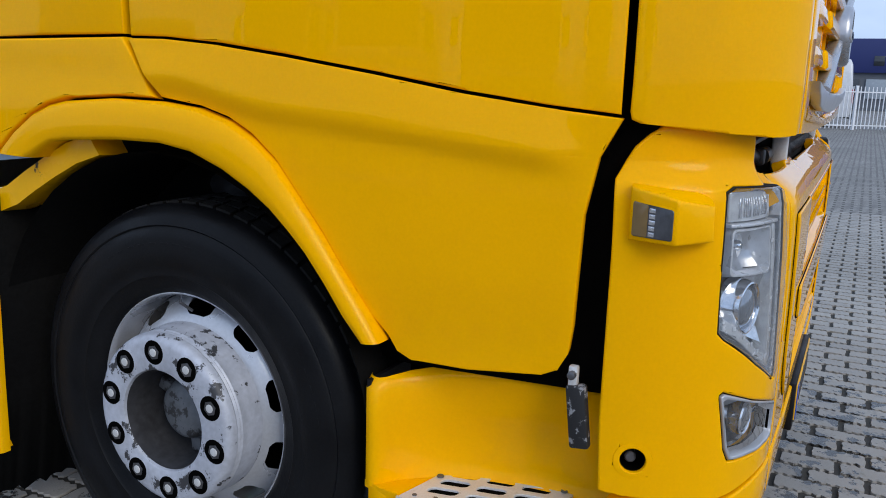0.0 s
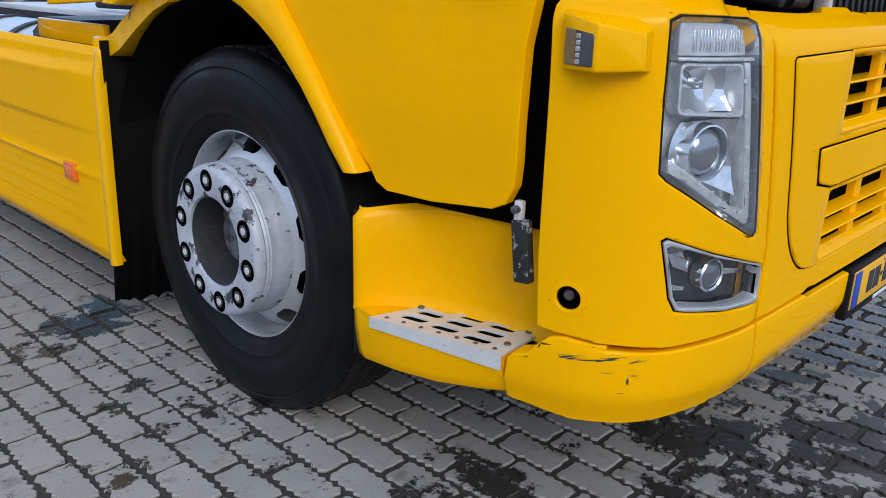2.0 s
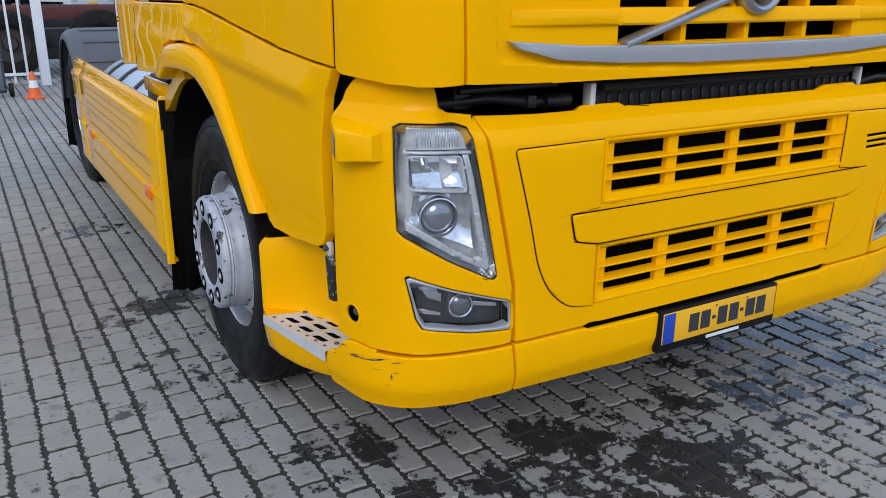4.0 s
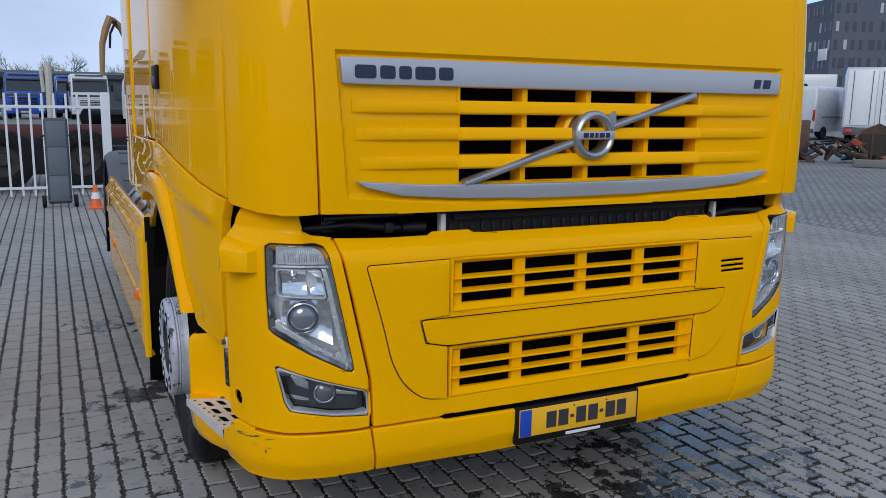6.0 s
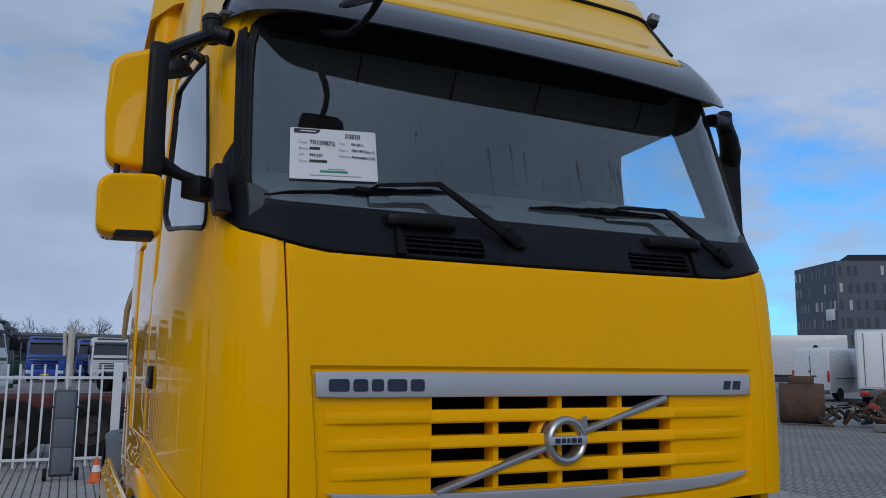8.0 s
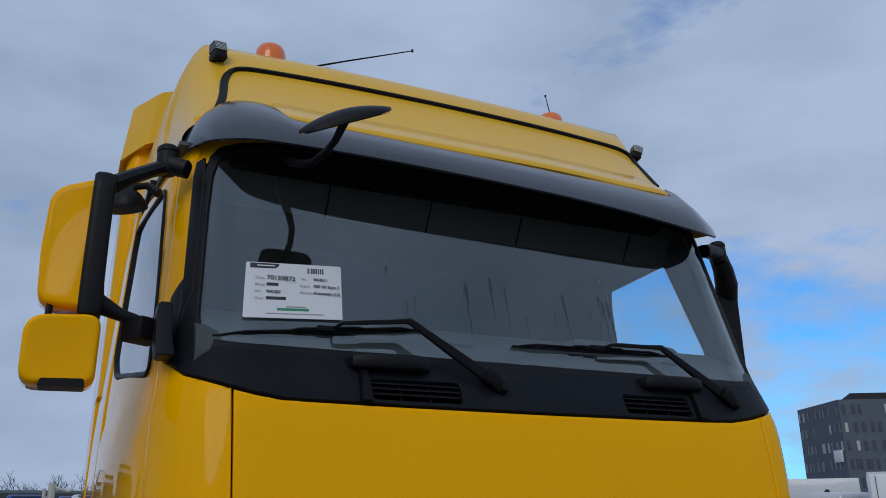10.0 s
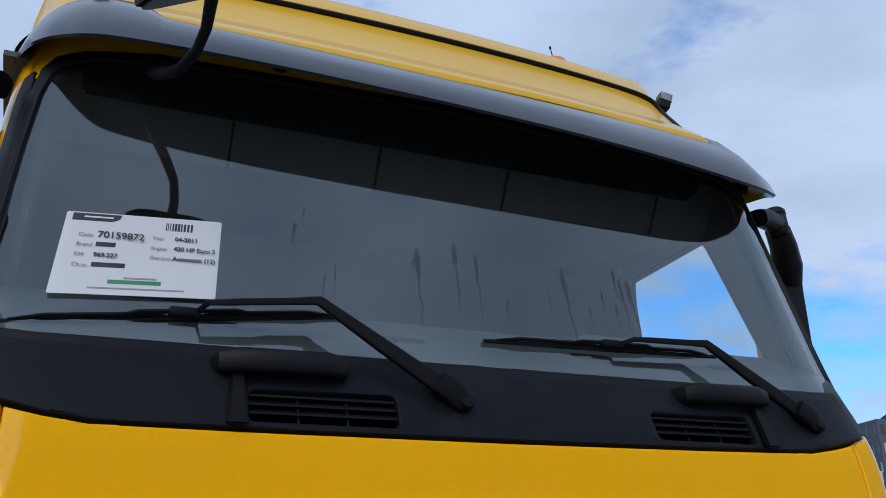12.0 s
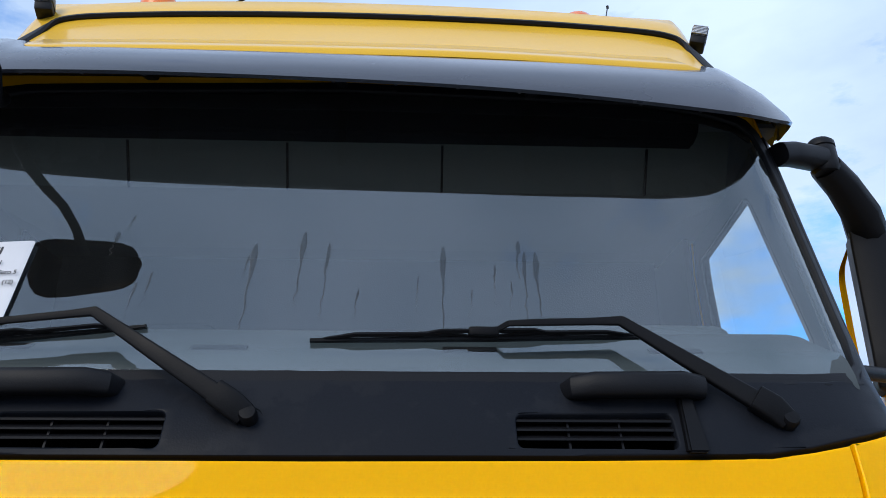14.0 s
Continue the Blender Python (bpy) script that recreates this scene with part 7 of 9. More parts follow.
def build_chassis():
    for side in (-1, 1):
        # inner wheel housing and mud flap
        bm = bmesh.new()
        n = 22
        rows = []
        for k in range(n + 1):
            q = radians(-8 + 196 * k / n)
            rr = 0.625
            rows.append([bm.verts.new((side * x, 1.325 + rr * math.cos(q) * 0.95, max(0.30, 0.50 + rr * math.sin(q)))) for x in (1.215, 1.21, 0.80)])
        for a, b in zip(rows, rows[1:]):
            for j in range(2):
                bm.faces.new((a[j], a[j + 1], b[j + 1], b[j]))
        part("wheel_housing", bm, FLAPMAT, truck)
        bm = bmesh.new()
        prism(bm, [(0.60, 0.3), (0.60, 1.25), (2.0, 1.25), (2.0, 0.3)], side * 0.79, side * 0.81, "x")
        part("housing_wall", bm, FLAPMAT, truck)
        bm = bmesh.new()
        rnd = random.Random(3)
        xs = [0.78 + 0.47 * k / 30 for k in range(31)]
        a = [bm.verts.new((side * x, 1.885 + 0.02 * math.sin(3 * x), 0.985)) for x in xs]
        m1 = [bm.verts.new((side * x, 1.90 + 0.02 * math.sin(5 * x), 0.5)) for x in xs]
        b = [bm.verts.new((side * x, 1.93 + 0.03 * math.sin(6 * x), 0.125 + rnd.uniform(-0.012, 0.012) - 0.02 * (1.25 - x))) for x in xs]
        for p, q in ((a, m1), (m1, b)):
            for j in range(30):
                bm.faces.new((p[j], p[j + 1], q[j + 1], q[j]))
        ob = part("mud_flap", bm, FLAPMAT, truck, "ragged black rubber mud flap")
        sol = ob.modifiers.new("thick", "SOLIDIFY")
        sol.thickness = 0.012
        # yellow edge piece in front of the skirt, chipped
        bm = bmesh.new()
        rows = []
        for z in (0.275, 0.30, 0.45, 0.6, 0.75, 0.88, 0.93, 0.955, 0.962):
            yy = 1.868 + 0.012 * step01(z, 0.9, 0.3)
            tuck = 0.012 * step01(z, 0.88, 0.93) + (0.012 if z > 0.96 else 0.0)
            rows.append([bm.verts.new((side * (x - tuck), yy + dy, z)) for x, dy in ((1.243, 0.0), (1.262, 0.0), (1.269, 0.004), (1.273, 0.012), (1.273, 0.026), (1.264, 0.034), (1.243, 0.040))])
        for p, q in zip(rows, rows[1:]):
            for j in range(7):
                bm.faces.new((p[j], p[(j + 1) % 7], q[(j + 1) % 7], q[j]))
        bm.faces.new(rows[0])
        bm.faces.new(rows[-1])
        part("skirt_front_edge", bm, CHIPPED, truck, "yellow skirt edge with chipped paint", sharp=50)
        # curved stay from arch to skirt
        bm = bmesh.new()
        pts = [(1.90, 0.985), (1.83, 1.010), (1.76, 1.050), (1.68, 1.092), (1.60, 1.130), (1.52, 1.155)]
        rows = []
        for y, z in pts:
            rows.append([bm.verts.new((side * x, y + dy, z + dz)) for x, dy, dz in ((1.225, 0.0, 0.0), (1.225, -0.034, -0.046), (1.14, -0.038, -0.050), (1.14, -0.005, -0.004))])
        for p, q in zip(rows, rows[1:]):
            for j in range(4):
                bm.faces.new((p[j], p[(j + 1) % 4], q[(j + 1) % 4], q[j]))
        bm.faces.new(rows[0])
        bm.faces.new(rows[-1])
        part("arch_stay", bm, CHIPPED, truck, "chipped yellow stay behind the wheel arch", sharp=50)
        bm = bmesh.new()
        box(bm, (min(side * 1.14, side * 1.238), 1.885, 0.92), (max(side * 1.14, side * 1.238), 1.96, 0.992), 0.012)
        part("stay_foot", bm, YELLOW, truck)
        # side skirt panels
        def skirt(y, z):
            o = 1.272
            o += -0.012 * step01(z, 0.880, 0.930) - 0.016 * step01(z, 0.935, 0.962) ** 2
            o += 0.006 * (1 - step01(abs(z - 0.872), 0.0, 0.010)) * step01(y, 2.09, 2.12)
            o += 0.010 * step01(z, 0.700, 0.706) * step01(y, 2.08, 2.10) * (1 - step01(z, 0.88, 0.90))
            o += 0.010 * (1 - step01(abs(z - 0.562), 0.0, 0.014)) * step01(y, 2.06, 2.08)
            o += -0.02 * step01(z, 0.32, 0.27)
            return Vector((side * o, y, z))
        for ya, yb in ((1.896, 4.05), (4.056, 4.40)):
            panel("side_skirt", [(ya, 0.272), (yb, 0.285), (yb, 0.966), (ya, 0.966)], skirt, YELLOW, truck, step=(0.2, 0.010), depth=0.028, r=0.005, label="yellow side skirt panel with pressed ridges", inside=(0, 3, 0.6), sharp=60)
        for ya, yb in ((2.02, 2.56),):
            bm = bmesh.new()
            box(bm, (min(side * 1.145, side * 1.17), ya, 0.95), (max(side * 1.145, side * 1.17), yb, 1.020), 0.008)
            part("skirt_upstand", bm, YELLOW, truck)
        bm = bmesh.new()
        box(bm, (min(side * 1.268, side * 1.288), 2.085, 0.52), (max(side * 1.268, side * 1.288), 2.165, 0.578), 0.005)
        mk = part("side_marker", bm, AMBER, truck, "amber side marker lamp")
        bm = bmesh.new()
        box(bm, (min(side * 1.286, side * 1.292), 2.100, 0.533), (max(side * 1.286, side * 1.292), 2.150, 0.565), 0.003)
        part("marker_lens", bm, AMBER, mk)
        bm = bmesh.new()
        box(bm, (min(side * 1.268, side * 1.286), 3.78, 0.52), (max(side * 1.268, side * 1.286), 3.85, 0.575), 0.005)
        part("side_marker", bm, AMBER, truck)
        # tank with straps behind the skirt
        bm = bmesh.new()
        lathe(bm, [(2.45, 0.0), (2.45, 0.28), (2.47, 0.31), (4.25, 0.31), (4.27, 0.28), (4.27, 0.0)], (side * 0.88, 0, 0.66), (0, 1, 0), 40)
        tk = part("fuel_tank", bm, TANK, truck, "bright aluminium fuel tank with dark straps")
        for y in (2.75, 3.2, 3.65, 4.05):
            bm = bmesh.new()
            lathe(bm, [(y - 0.025, 0.312), (y - 0.025, 0.318), (y + 0.025, 0.318), (y + 0.025, 0.312)], (side * 0.88, 0, 0.66), (0, 1, 0), 40, closed=True)
            part("tank_strap", bm, STEEL, tk)
        # frame rail
        bm = bmesh.new()
        box(bm, (min(side * 0.36, side * 0.44), 0.6, 0.72), (max(side * 0.36, side * 0.44), 6.3, 0.99), 0.01)
        part("frame_rail", bm, STEEL, truck)
        # rear mudguard
        bm = bmesh.new()
        rows = []
        for k in range(19):
            q = radians(4 + 172 * k / 18)
            ring = []
            for x, rr in ((0.62, 0.60), (0.66, 0.615), (1.14, 0.615), (1.20, 0.605), (1.235, 0.575), (1.24, 0.54), (1.228, 0.54), (1.21, 0.585), (0.64, 0.59)):
                ring.append(bm.verts.new((side * x, 5.05 + rr * math.cos(q), 0.505 + rr * math.sin(q))))
            rows.append(ring)
        for p, q in zip(rows, rows[1:]):
            for j in range(9):
                bm.faces.new((p[j], p[(j + 1) % 9], q[(j + 1) % 9], q[j]))
        bm.faces.new(rows[0])
        bm.faces.new(rows[-1])
        mg = part("rear_mudguard", bm, GREYPL, truck, "dark grey plastic rear mudguard", sharp=35)
        for q in (100, 118, 136):
            bm = bmesh.new()
            box(bm, (-0.22, -0.035, -0.006), (0.22, 0.035, 0.008), 0.005, m=Matrix.Translation((side * 0.92, 5.05, 0.505)) @ Matrix.Rotation(radians(q - 90), 4, "X") @ Matrix.Translation((0, 0, 0.615)))
            part("mudguard_rib", bm, GREYPL, mg)
        bm = bmesh.new()
        rnd = random.Random(5)
        xs = [0.70 + 0.53 * k / 20 for k in range(21)]
        a = [bm.verts.new((side * x, 5.665, 0.60)) for x in xs]
        b = [bm.verts.new((side * x, 5.69, 0.15 + rnd.uniform(-0.01, 0.01))) for x in xs]
        for j in range(20):
            bm.faces.new((a[j], a[j + 1], b[j + 1], b[j]))
        ob = part("mud_flap", bm, FLAPMAT, truck)
        sol = ob.modifiers.new("thick", "SOLIDIFY")
        sol.thickness = 0.012
    # deck, lines and pipes behind the cab
    bm = bmesh.new()
    box(bm, (-0.75, 2.75, 0.99), (0.75, 4.3, 1.015), 0.004)
    part("catwalk", bm, ALU, truck, "aluminium catwalk behind the cab")
    for x in (-0.55, -0.3, 0.3, 0.55):
        bm = bmesh.new()
        tube(bm, [(x, 2.3, 1.5), (x * 1.1, 2.42, 1.2), (x * 1.2, 2.6, 1.05), (x * 1.2, 3.2, 1.04)], 0.016, 8)
        part("air_line", bm, BLACK, truck)
    bm = bmesh.new()
    prism(bm, [(2.30, 1.02), (2.62, 1.02), (2.75, 0.96), (2.75, 0.86), (2.30, 0.86)], -1.12, -0.72, "x")
    part("air_box", bm, GREYPL, truck)
    bm = bmesh.new()
    prism(bm, [(4.55, 1.02), (5.3, 1.18), (5.75, 1.12), (5.75, 1.05), (4.55, 0.99)], -0.44, 0.44, "x")
    part("fifth_wheel", bm, STEEL, truck, "dark fifth wheel plate")
    bm = bmesh.new()
    tube(bm, [(-1.1, 1.325, 0.49), (1.1, 1.325, 0.49)], 0.06, 10)
    part("front_axle", bm, STEEL, truck)
    bm = bmesh.new()
    tube(bm, [(-1.1, 5.05, 0.49), (1.1, 5.05, 0.49)], 0.09, 10)
    part("rear_axle", bm, STEEL, truck)
    bm = bmesh.new()
    box(bm, (-0.42, 0.5, 0.55), (0.42, 2.2, 1.15), 0.05)
    part("engine_block", bm, ENGINE, truck)
    for pts, rr in (([(-0.8, 1.5, 1.0), (-0.95, 1.30, 1.02), (-1.0, 1.1, 1.1)], 0.035), ([(-0.7, 1.7, 1.1), (-0.9, 1.45, 1.13)], 0.02)):
        bm = bmesh.new()
        tube(bm, pts, rr, 10)
        part("suspension_pipe", bm, STEEL, truck)


build_chassis()


# ---------------------------------------------------------------- sales card in the screen
def build_card():
    card = thing("sales_card", "white printed sales card taped on the windscreen", "sign")
    bl, br, tl, tr = (-0.936, 2.312), (-0.622, 2.332), (-0.930, 2.505), (-0.619, 2.525)

    def lay(u, v, out=0.0035):
        """u, v from 0 to 1 from the card's lower left."""
        x, z = ((p * (1 - u) + q * u) * (1 - v) + (r * (1 - u) + w * u) * v for p, q, r, w in zip(bl, br, tl, tr))
        return front(x, z, out)
    panel("card_sheet", rounded([(0, 0), (1, 0), (1, 1), (0, 1)], [0.02, 0.02, 0.03, 0.02]), lambda u, v: lay(u, v), PAPER, card, step=0.05, depth=0.0012, r=0.0004, label="white card")
    panel("header_tab", rounded([(0.04, 0.895), (0.29, 0.895), (0.33, 0.93), (0.34, 0.985), (0.04, 0.985)], [0.0, 0.02, 0.02, 0.0, 0.0]), lambda u, v: lay(u, v, 0.0046), INK, card, step=0.03, depth=0.0004, r=0.0002, label="black logo tab")
    panel("header_bar", [(0.11, 0.930), (0.29, 0.930), (0.29, 0.950), (0.11, 0.950)], lambda u, v: lay(u, v, 0.0058), PAPER, card, step=0.2, depth=0.0004, r=0.0001)
    rnd = random.Random(2)
    u = 0.63
    while u < 0.80:
        w = rnd.choice((0.006, 0.010, 0.014))
        panel("code_bar", [(u, 0.83), (u + w, 0.83), (u + w, 0.93), (u, 0.93)], lambda a, b: lay(a, b, 0.0043), INK, card, step=0.3, depth=0.0004, r=0.0001)
        u += w + rnd.choice((0.006, 0.009))
    for u, v, text, size, ink in ((0.10, 0.695, "Code", 0.0125, GREYINK), (0.215, 0.69, "70159872", 0.0225, INK), (0.555, 0.705, "Year", 0.012, GREYINK), (0.70, 0.70, "04-2011", 0.0140, INK), (0.10, 0.575, "Brand", 0.0125, GREYINK), (0.555, 0.575, "Engine", 0.012, GREYINK), (0.70, 0.575, "420 HP Euro 5", 0.0140, INK), (0.10, 0.450, "KM", 0.0125, GREYINK), (0.215, 0.45, "969.227", 0.0140, INK), (0.555, 0.455, "Gearbox", 0.012, GREYINK), (0.70, 0.45, "Automatic (12)", 0.0140, INK), (0.10, 0.325, "Ch.nr.", 0.0125, GREYINK)):
        cu = bpy.data.curves.new("card_text", "FONT")
        cu.body, cu.size, cu.extrude = text, size, 0.0002
        cu.offset = 0.00035 if ink is INK else 0.0
        ob = new("card_text", cu)
        ob.parent = card
        cu.materials.append(ink)
        p, q, r = lay(u, v, 0.0045), lay(u + 0.02, v, 0.0045), lay(u, v + 0.02, 0.0045)
        ex, ez = (q - p).normalized(), (r - p).normalized()
        ey = ex.cross(ez)
        ob.matrix_world = Matrix.Translation(p - ey * -0.0006) @ Matrix((ex, ez, ey)).transposed().to_4x4()
    for u, v, w, h, ink in ((0.215, 0.575, 0.12, 0.055, INK), (0.215, 0.325, 0.20, 0.055, INK), (0.33, 0.135, 0.32, 0.045, GREENINK), (0.42, 0.195, 0.2, 0.02, GREYINK), (0.22, 0.07, 0.58, 0.018, GREYINK)):
        panel("text_bar", [(u, v), (u + w, v), (u + w, v + h), (u, v + h)], lambda a, b: lay(a, b, 0.0043), ink, card, step=0.3, depth=0.0004, r=0.0001)
    # white scrap at the glass foot and a sticker
    bm = bmesh.new()
    bmesh.ops.create_icosphere(bm, subdivisions=2, radius=0.013, matrix=Matrix.Translation((-0.083, 0.245, 2.281)))
    for v in bm.verts:
        v.co += Vector((noise.noise(v.co * 160), noise.noise(v.co * 160 + Vector((5, 0, 0))), noise.noise(v.co * 160 + Vector((0, 9, 0))))) * 0.009
    tagged(part("paper_scrap", bm, PAPER), "crumpled white paper scrap on the dashboard", "paper")


build_card()


# ---------------------------------------------------------------- paving
X0, Y0, DX, DY = -1.566, 1.508, 0.105, 0.195


def paving_material(name, sheet, island=0.0):
    m = mat(name, (0.282, 0.268, 0.249), 0.78, vary=0.17, scale=7, bscale=160, bump=0.45, each=0.0 if sheet or island else 0.5, island=island, rvary=0.12)
    nt = m.node_tree
    n, l = nt.nodes, nt.links
    b = n["Principled BSDF"]
    base = b.inputs["Base Color"].links[0].from_socket
    rough = b.inputs["Roughness"].links[0].from_socket
    geo = n.new("ShaderNodeNewGeometry")
    if sheet:
        sep = n.new("ShaderNodeSeparateXYZ")
        l.new(geo.outputs["Position"], sep.inputs[0])
        comb = n.new("ShaderNodeCombineXYZ")
        for src, dst, off in (("Y", "X", -Y0), ("X", "Y", -X0)):
            ad = n.new("ShaderNodeMath")
            ad.inputs[1].default_value = off
            l.new(sep.outputs[src], ad.inputs[0])
            l.new(ad.outputs[0], comb.inputs[dst])
        br = n.new("ShaderNodeTexBrick")
        br.offset, br.offset_frequency, br.squash = 0.5, 2, 1.0
        br.inputs["Scale"].default_value = 1.0
        br.inputs["Brick Width"].default_value, br.inputs["Row Height"].default_value = DY, DX
        br.inputs["Mortar Size"].default_value, br.inputs["Mortar Smooth"].default_value = 0.017, 0.15
        br.inputs["Color1"].default_value, br.inputs["Color2"].default_value = (0.96, 0.96, 0.96, 1), (0.70, 0.70, 0.70, 1)
        br.inputs["Mortar"].default_value = (0.26, 0.25, 0.24, 1)
        l.new(comb.outputs[0], br.inputs["Vector"])
        mu = n.new("ShaderNodeMix")
        mu.data_type, mu.blend_type = "RGBA", "MULTIPLY"
        mu.inputs["Factor"].default_value = 1.0
        l.new(base, mu.inputs["A"])
        l.new(br.outputs["Color"], mu.inputs["B"])
        base = mu.outputs["Result"]
    # large uneven tone over the yard
    big = n.new("ShaderNodeTexNoise")
    big.inputs["Scale"].default_value, big.inputs["Detail"].default_value = 0.55, 5.0
    l.new(geo.outputs["Position"], big.inputs["Vector"])
    mr = n.new("ShaderNodeMapRange")
    mr.inputs["From Min"].default_value, mr.inputs["From Max"].default_value = 0.3, 0.7
    mr.inputs["To Min"].default_value, mr.inputs["To Max"].default_value = 0.82, 1.12
    l.new(big.outputs["Fac"], mr.inputs["Value"])
    m0 = n.new("ShaderNodeMix")
    m0.data_type, m0.blend_type = "RGBA", "MULTIPLY"
    m0.inputs["Factor"].default_value = 1.0
    l.new(base, m0.inputs["A"])
    l.new(mr.outputs[0], m0.inputs["B"])
    base = m0.outputs["Result"]
    # ground-in dirt and pits
    dirt = n.new("ShaderNodeTexNoise")
    dirt.inputs["Scale"].default_value, dirt.inputs["Detail"].default_value, dirt.inputs["Roughness"].default_value = 14.0, 9.0, 0.70
    l.new(geo.outputs["Position"], dirt.inputs["Vector"])
    dr = n.new("ShaderNodeValToRGB")
    de = dr.color_ramp.elements
    de[0].position, de[0].color = 0.33, (0.62, 0.60, 0.57, 1)
    de[1].position, de[1].color = 0.44, (1.03, 1.03, 1.03, 1)
    l.new(dirt.outputs["Fac"], dr.inputs["Fac"])
    m1 = n.new("ShaderNodeMix")
    m1.data_type, m1.blend_type = "RGBA", "MULTIPLY"
    m1.inputs["Factor"].default_value = 1.0
    l.new(base, m1.inputs["A"])
    l.new(dr.outputs[0], m1.inputs["B"])
    base = m1.outputs["Result"]
    # wet patches left by drips
    total = None
    for x, y, r, k in WET:
        d = n.new("ShaderNodeVectorMath")
        d.operation = "DISTANCE"
        d.inputs[1].default_value = (x, y, 0)
        l.new(geo.outputs["Position"], d.inputs[0])
        f = n.new("ShaderNodeMapRange")
        f.inputs["From Min"].default_value, f.inputs["From Max"].default_value = 0.0, r
        f.inputs["To Min"].default_value, f.inputs["To Max"].default_value = k, 0.0
        l.new(d.outputs["Value"], f.inputs["Value"])
        if total is None:
            total = f.outputs[0]
        else:
            mx = n.new("ShaderNodeMath")
            mx.operation = "MAXIMUM"
            l.new(total, mx.inputs[0])
            l.new(f.outputs[0], mx.inputs[1])
            total = mx.outputs[0]
    no = n.new("ShaderNodeTexNoise")
    no.inputs["Scale"].default_value, no.inputs["Detail"].default_value, no.inputs["Roughness"].default_value = 9.0, 10.0, 0.68
    l.new(geo.outputs["Position"], no.inputs["Vector"])
    ad = n.new("ShaderNodeMath")
    l.new(total, ad.inputs[0])
    l.new(no.outputs["Fac"], ad.inputs[1])
    ra = n.new("ShaderNodeValToRGB")
    ra.color_ramp.elements[0].position, ra.color_ramp.elements[1].position = 0.715, 0.745
    l.new(ad.outputs[0], ra.inputs["Fac"])
    wet = n.new("ShaderNodeMix")
    wet.data_type, wet.blend_type = "RGBA", "MULTIPLY"
    wet.inputs["B"].default_value = (0.13, 0.125, 0.12, 1)
    l.new(ra.outputs[0], wet.inputs["Factor"])
    l.new(base, wet.inputs["A"])
    l.new(wet.outputs["Result"], b.inputs["Base Color"])
    rm = n.new("ShaderNodeMix")
    rm.inputs["B"].default_value = 0.16
    l.new(ra.outputs[0], rm.inputs["Factor"])
    l.new(rough, rm.inputs["A"])
    l.new(rm.outputs["Result"], b.inputs["Roughness"])
    return m


WET = [(-0.55, -0.15, 0.9, 0.30), (-0.1, -0.1, 0.5, 0.39), (-0.4, 0.0, 1.5, 0.245), (-1.3, 1.3, 1.3, 0.19), (0.9, 0.3, 1.8, 0.27), (-1.0, 0.52, 0.30, 0.32), (-0.93, 0.24, 0.25, 0.30), (-0.69, 0.17, 0.28, 0.32), (-0.40, 0.26, 0.40, 0.36), (-0.12, 0.12, 0.3, 0.30), (0.13, 0.22, 0.35, 0.32), (1.1, 0.45, 0.55, 0.40), (0.45, 0.2, 0.4, 0.34), (-1.25, 2.15, 0.42, 0.36), (-1.5, 2.0, 0.3, 0.30), (-1.15, 0.58, 0.25, 0.30), (-1.35, 1.55, 0.22, 0.24), (1.0, 0.9, 0.5, 0.36), (-1.4, 3.6, 0.5, 0.28)]
SHEET = paving_material("paving_sheet", True)
PAVER = paving_material("concrete_paver", False)


def paver_outline(rnd, fine=True):
    """A paver with serrated long sides and gently waved ends."""
    a, b = DX / 2 - 0.0092, DY / 2 - 0.0092
    nl, ns = (13, 5) if fine else (5, 3)
    pts = []
    for k in range(nl):
        t = -1 + 2 * k / (nl - 1)
        pts.append((a + (0.0042 if k % 2 else -0.0036) + rnd.uniform(-0.0036, 0.0036), b * t))
    for k in range(1, ns - 1):
        t = 1 - 2 * k / (ns - 1)
        pts.append((a * t, b + rnd.uniform(-0.004, 0.004)))
    for k in range(nl):
        t = 1 - 2 * k / (nl - 1)
        pts.append((-a - (0.0042 if k % 2 else -0.0036) + rnd.uniform(-0.0036, 0.0036), b * t))
    for k in range(1, ns - 1):
        t = -1 + 2 * k / (ns - 1)
        pts.append((a * t, -b - rnd.uniform(-0.004, 0.004)))
    return pts


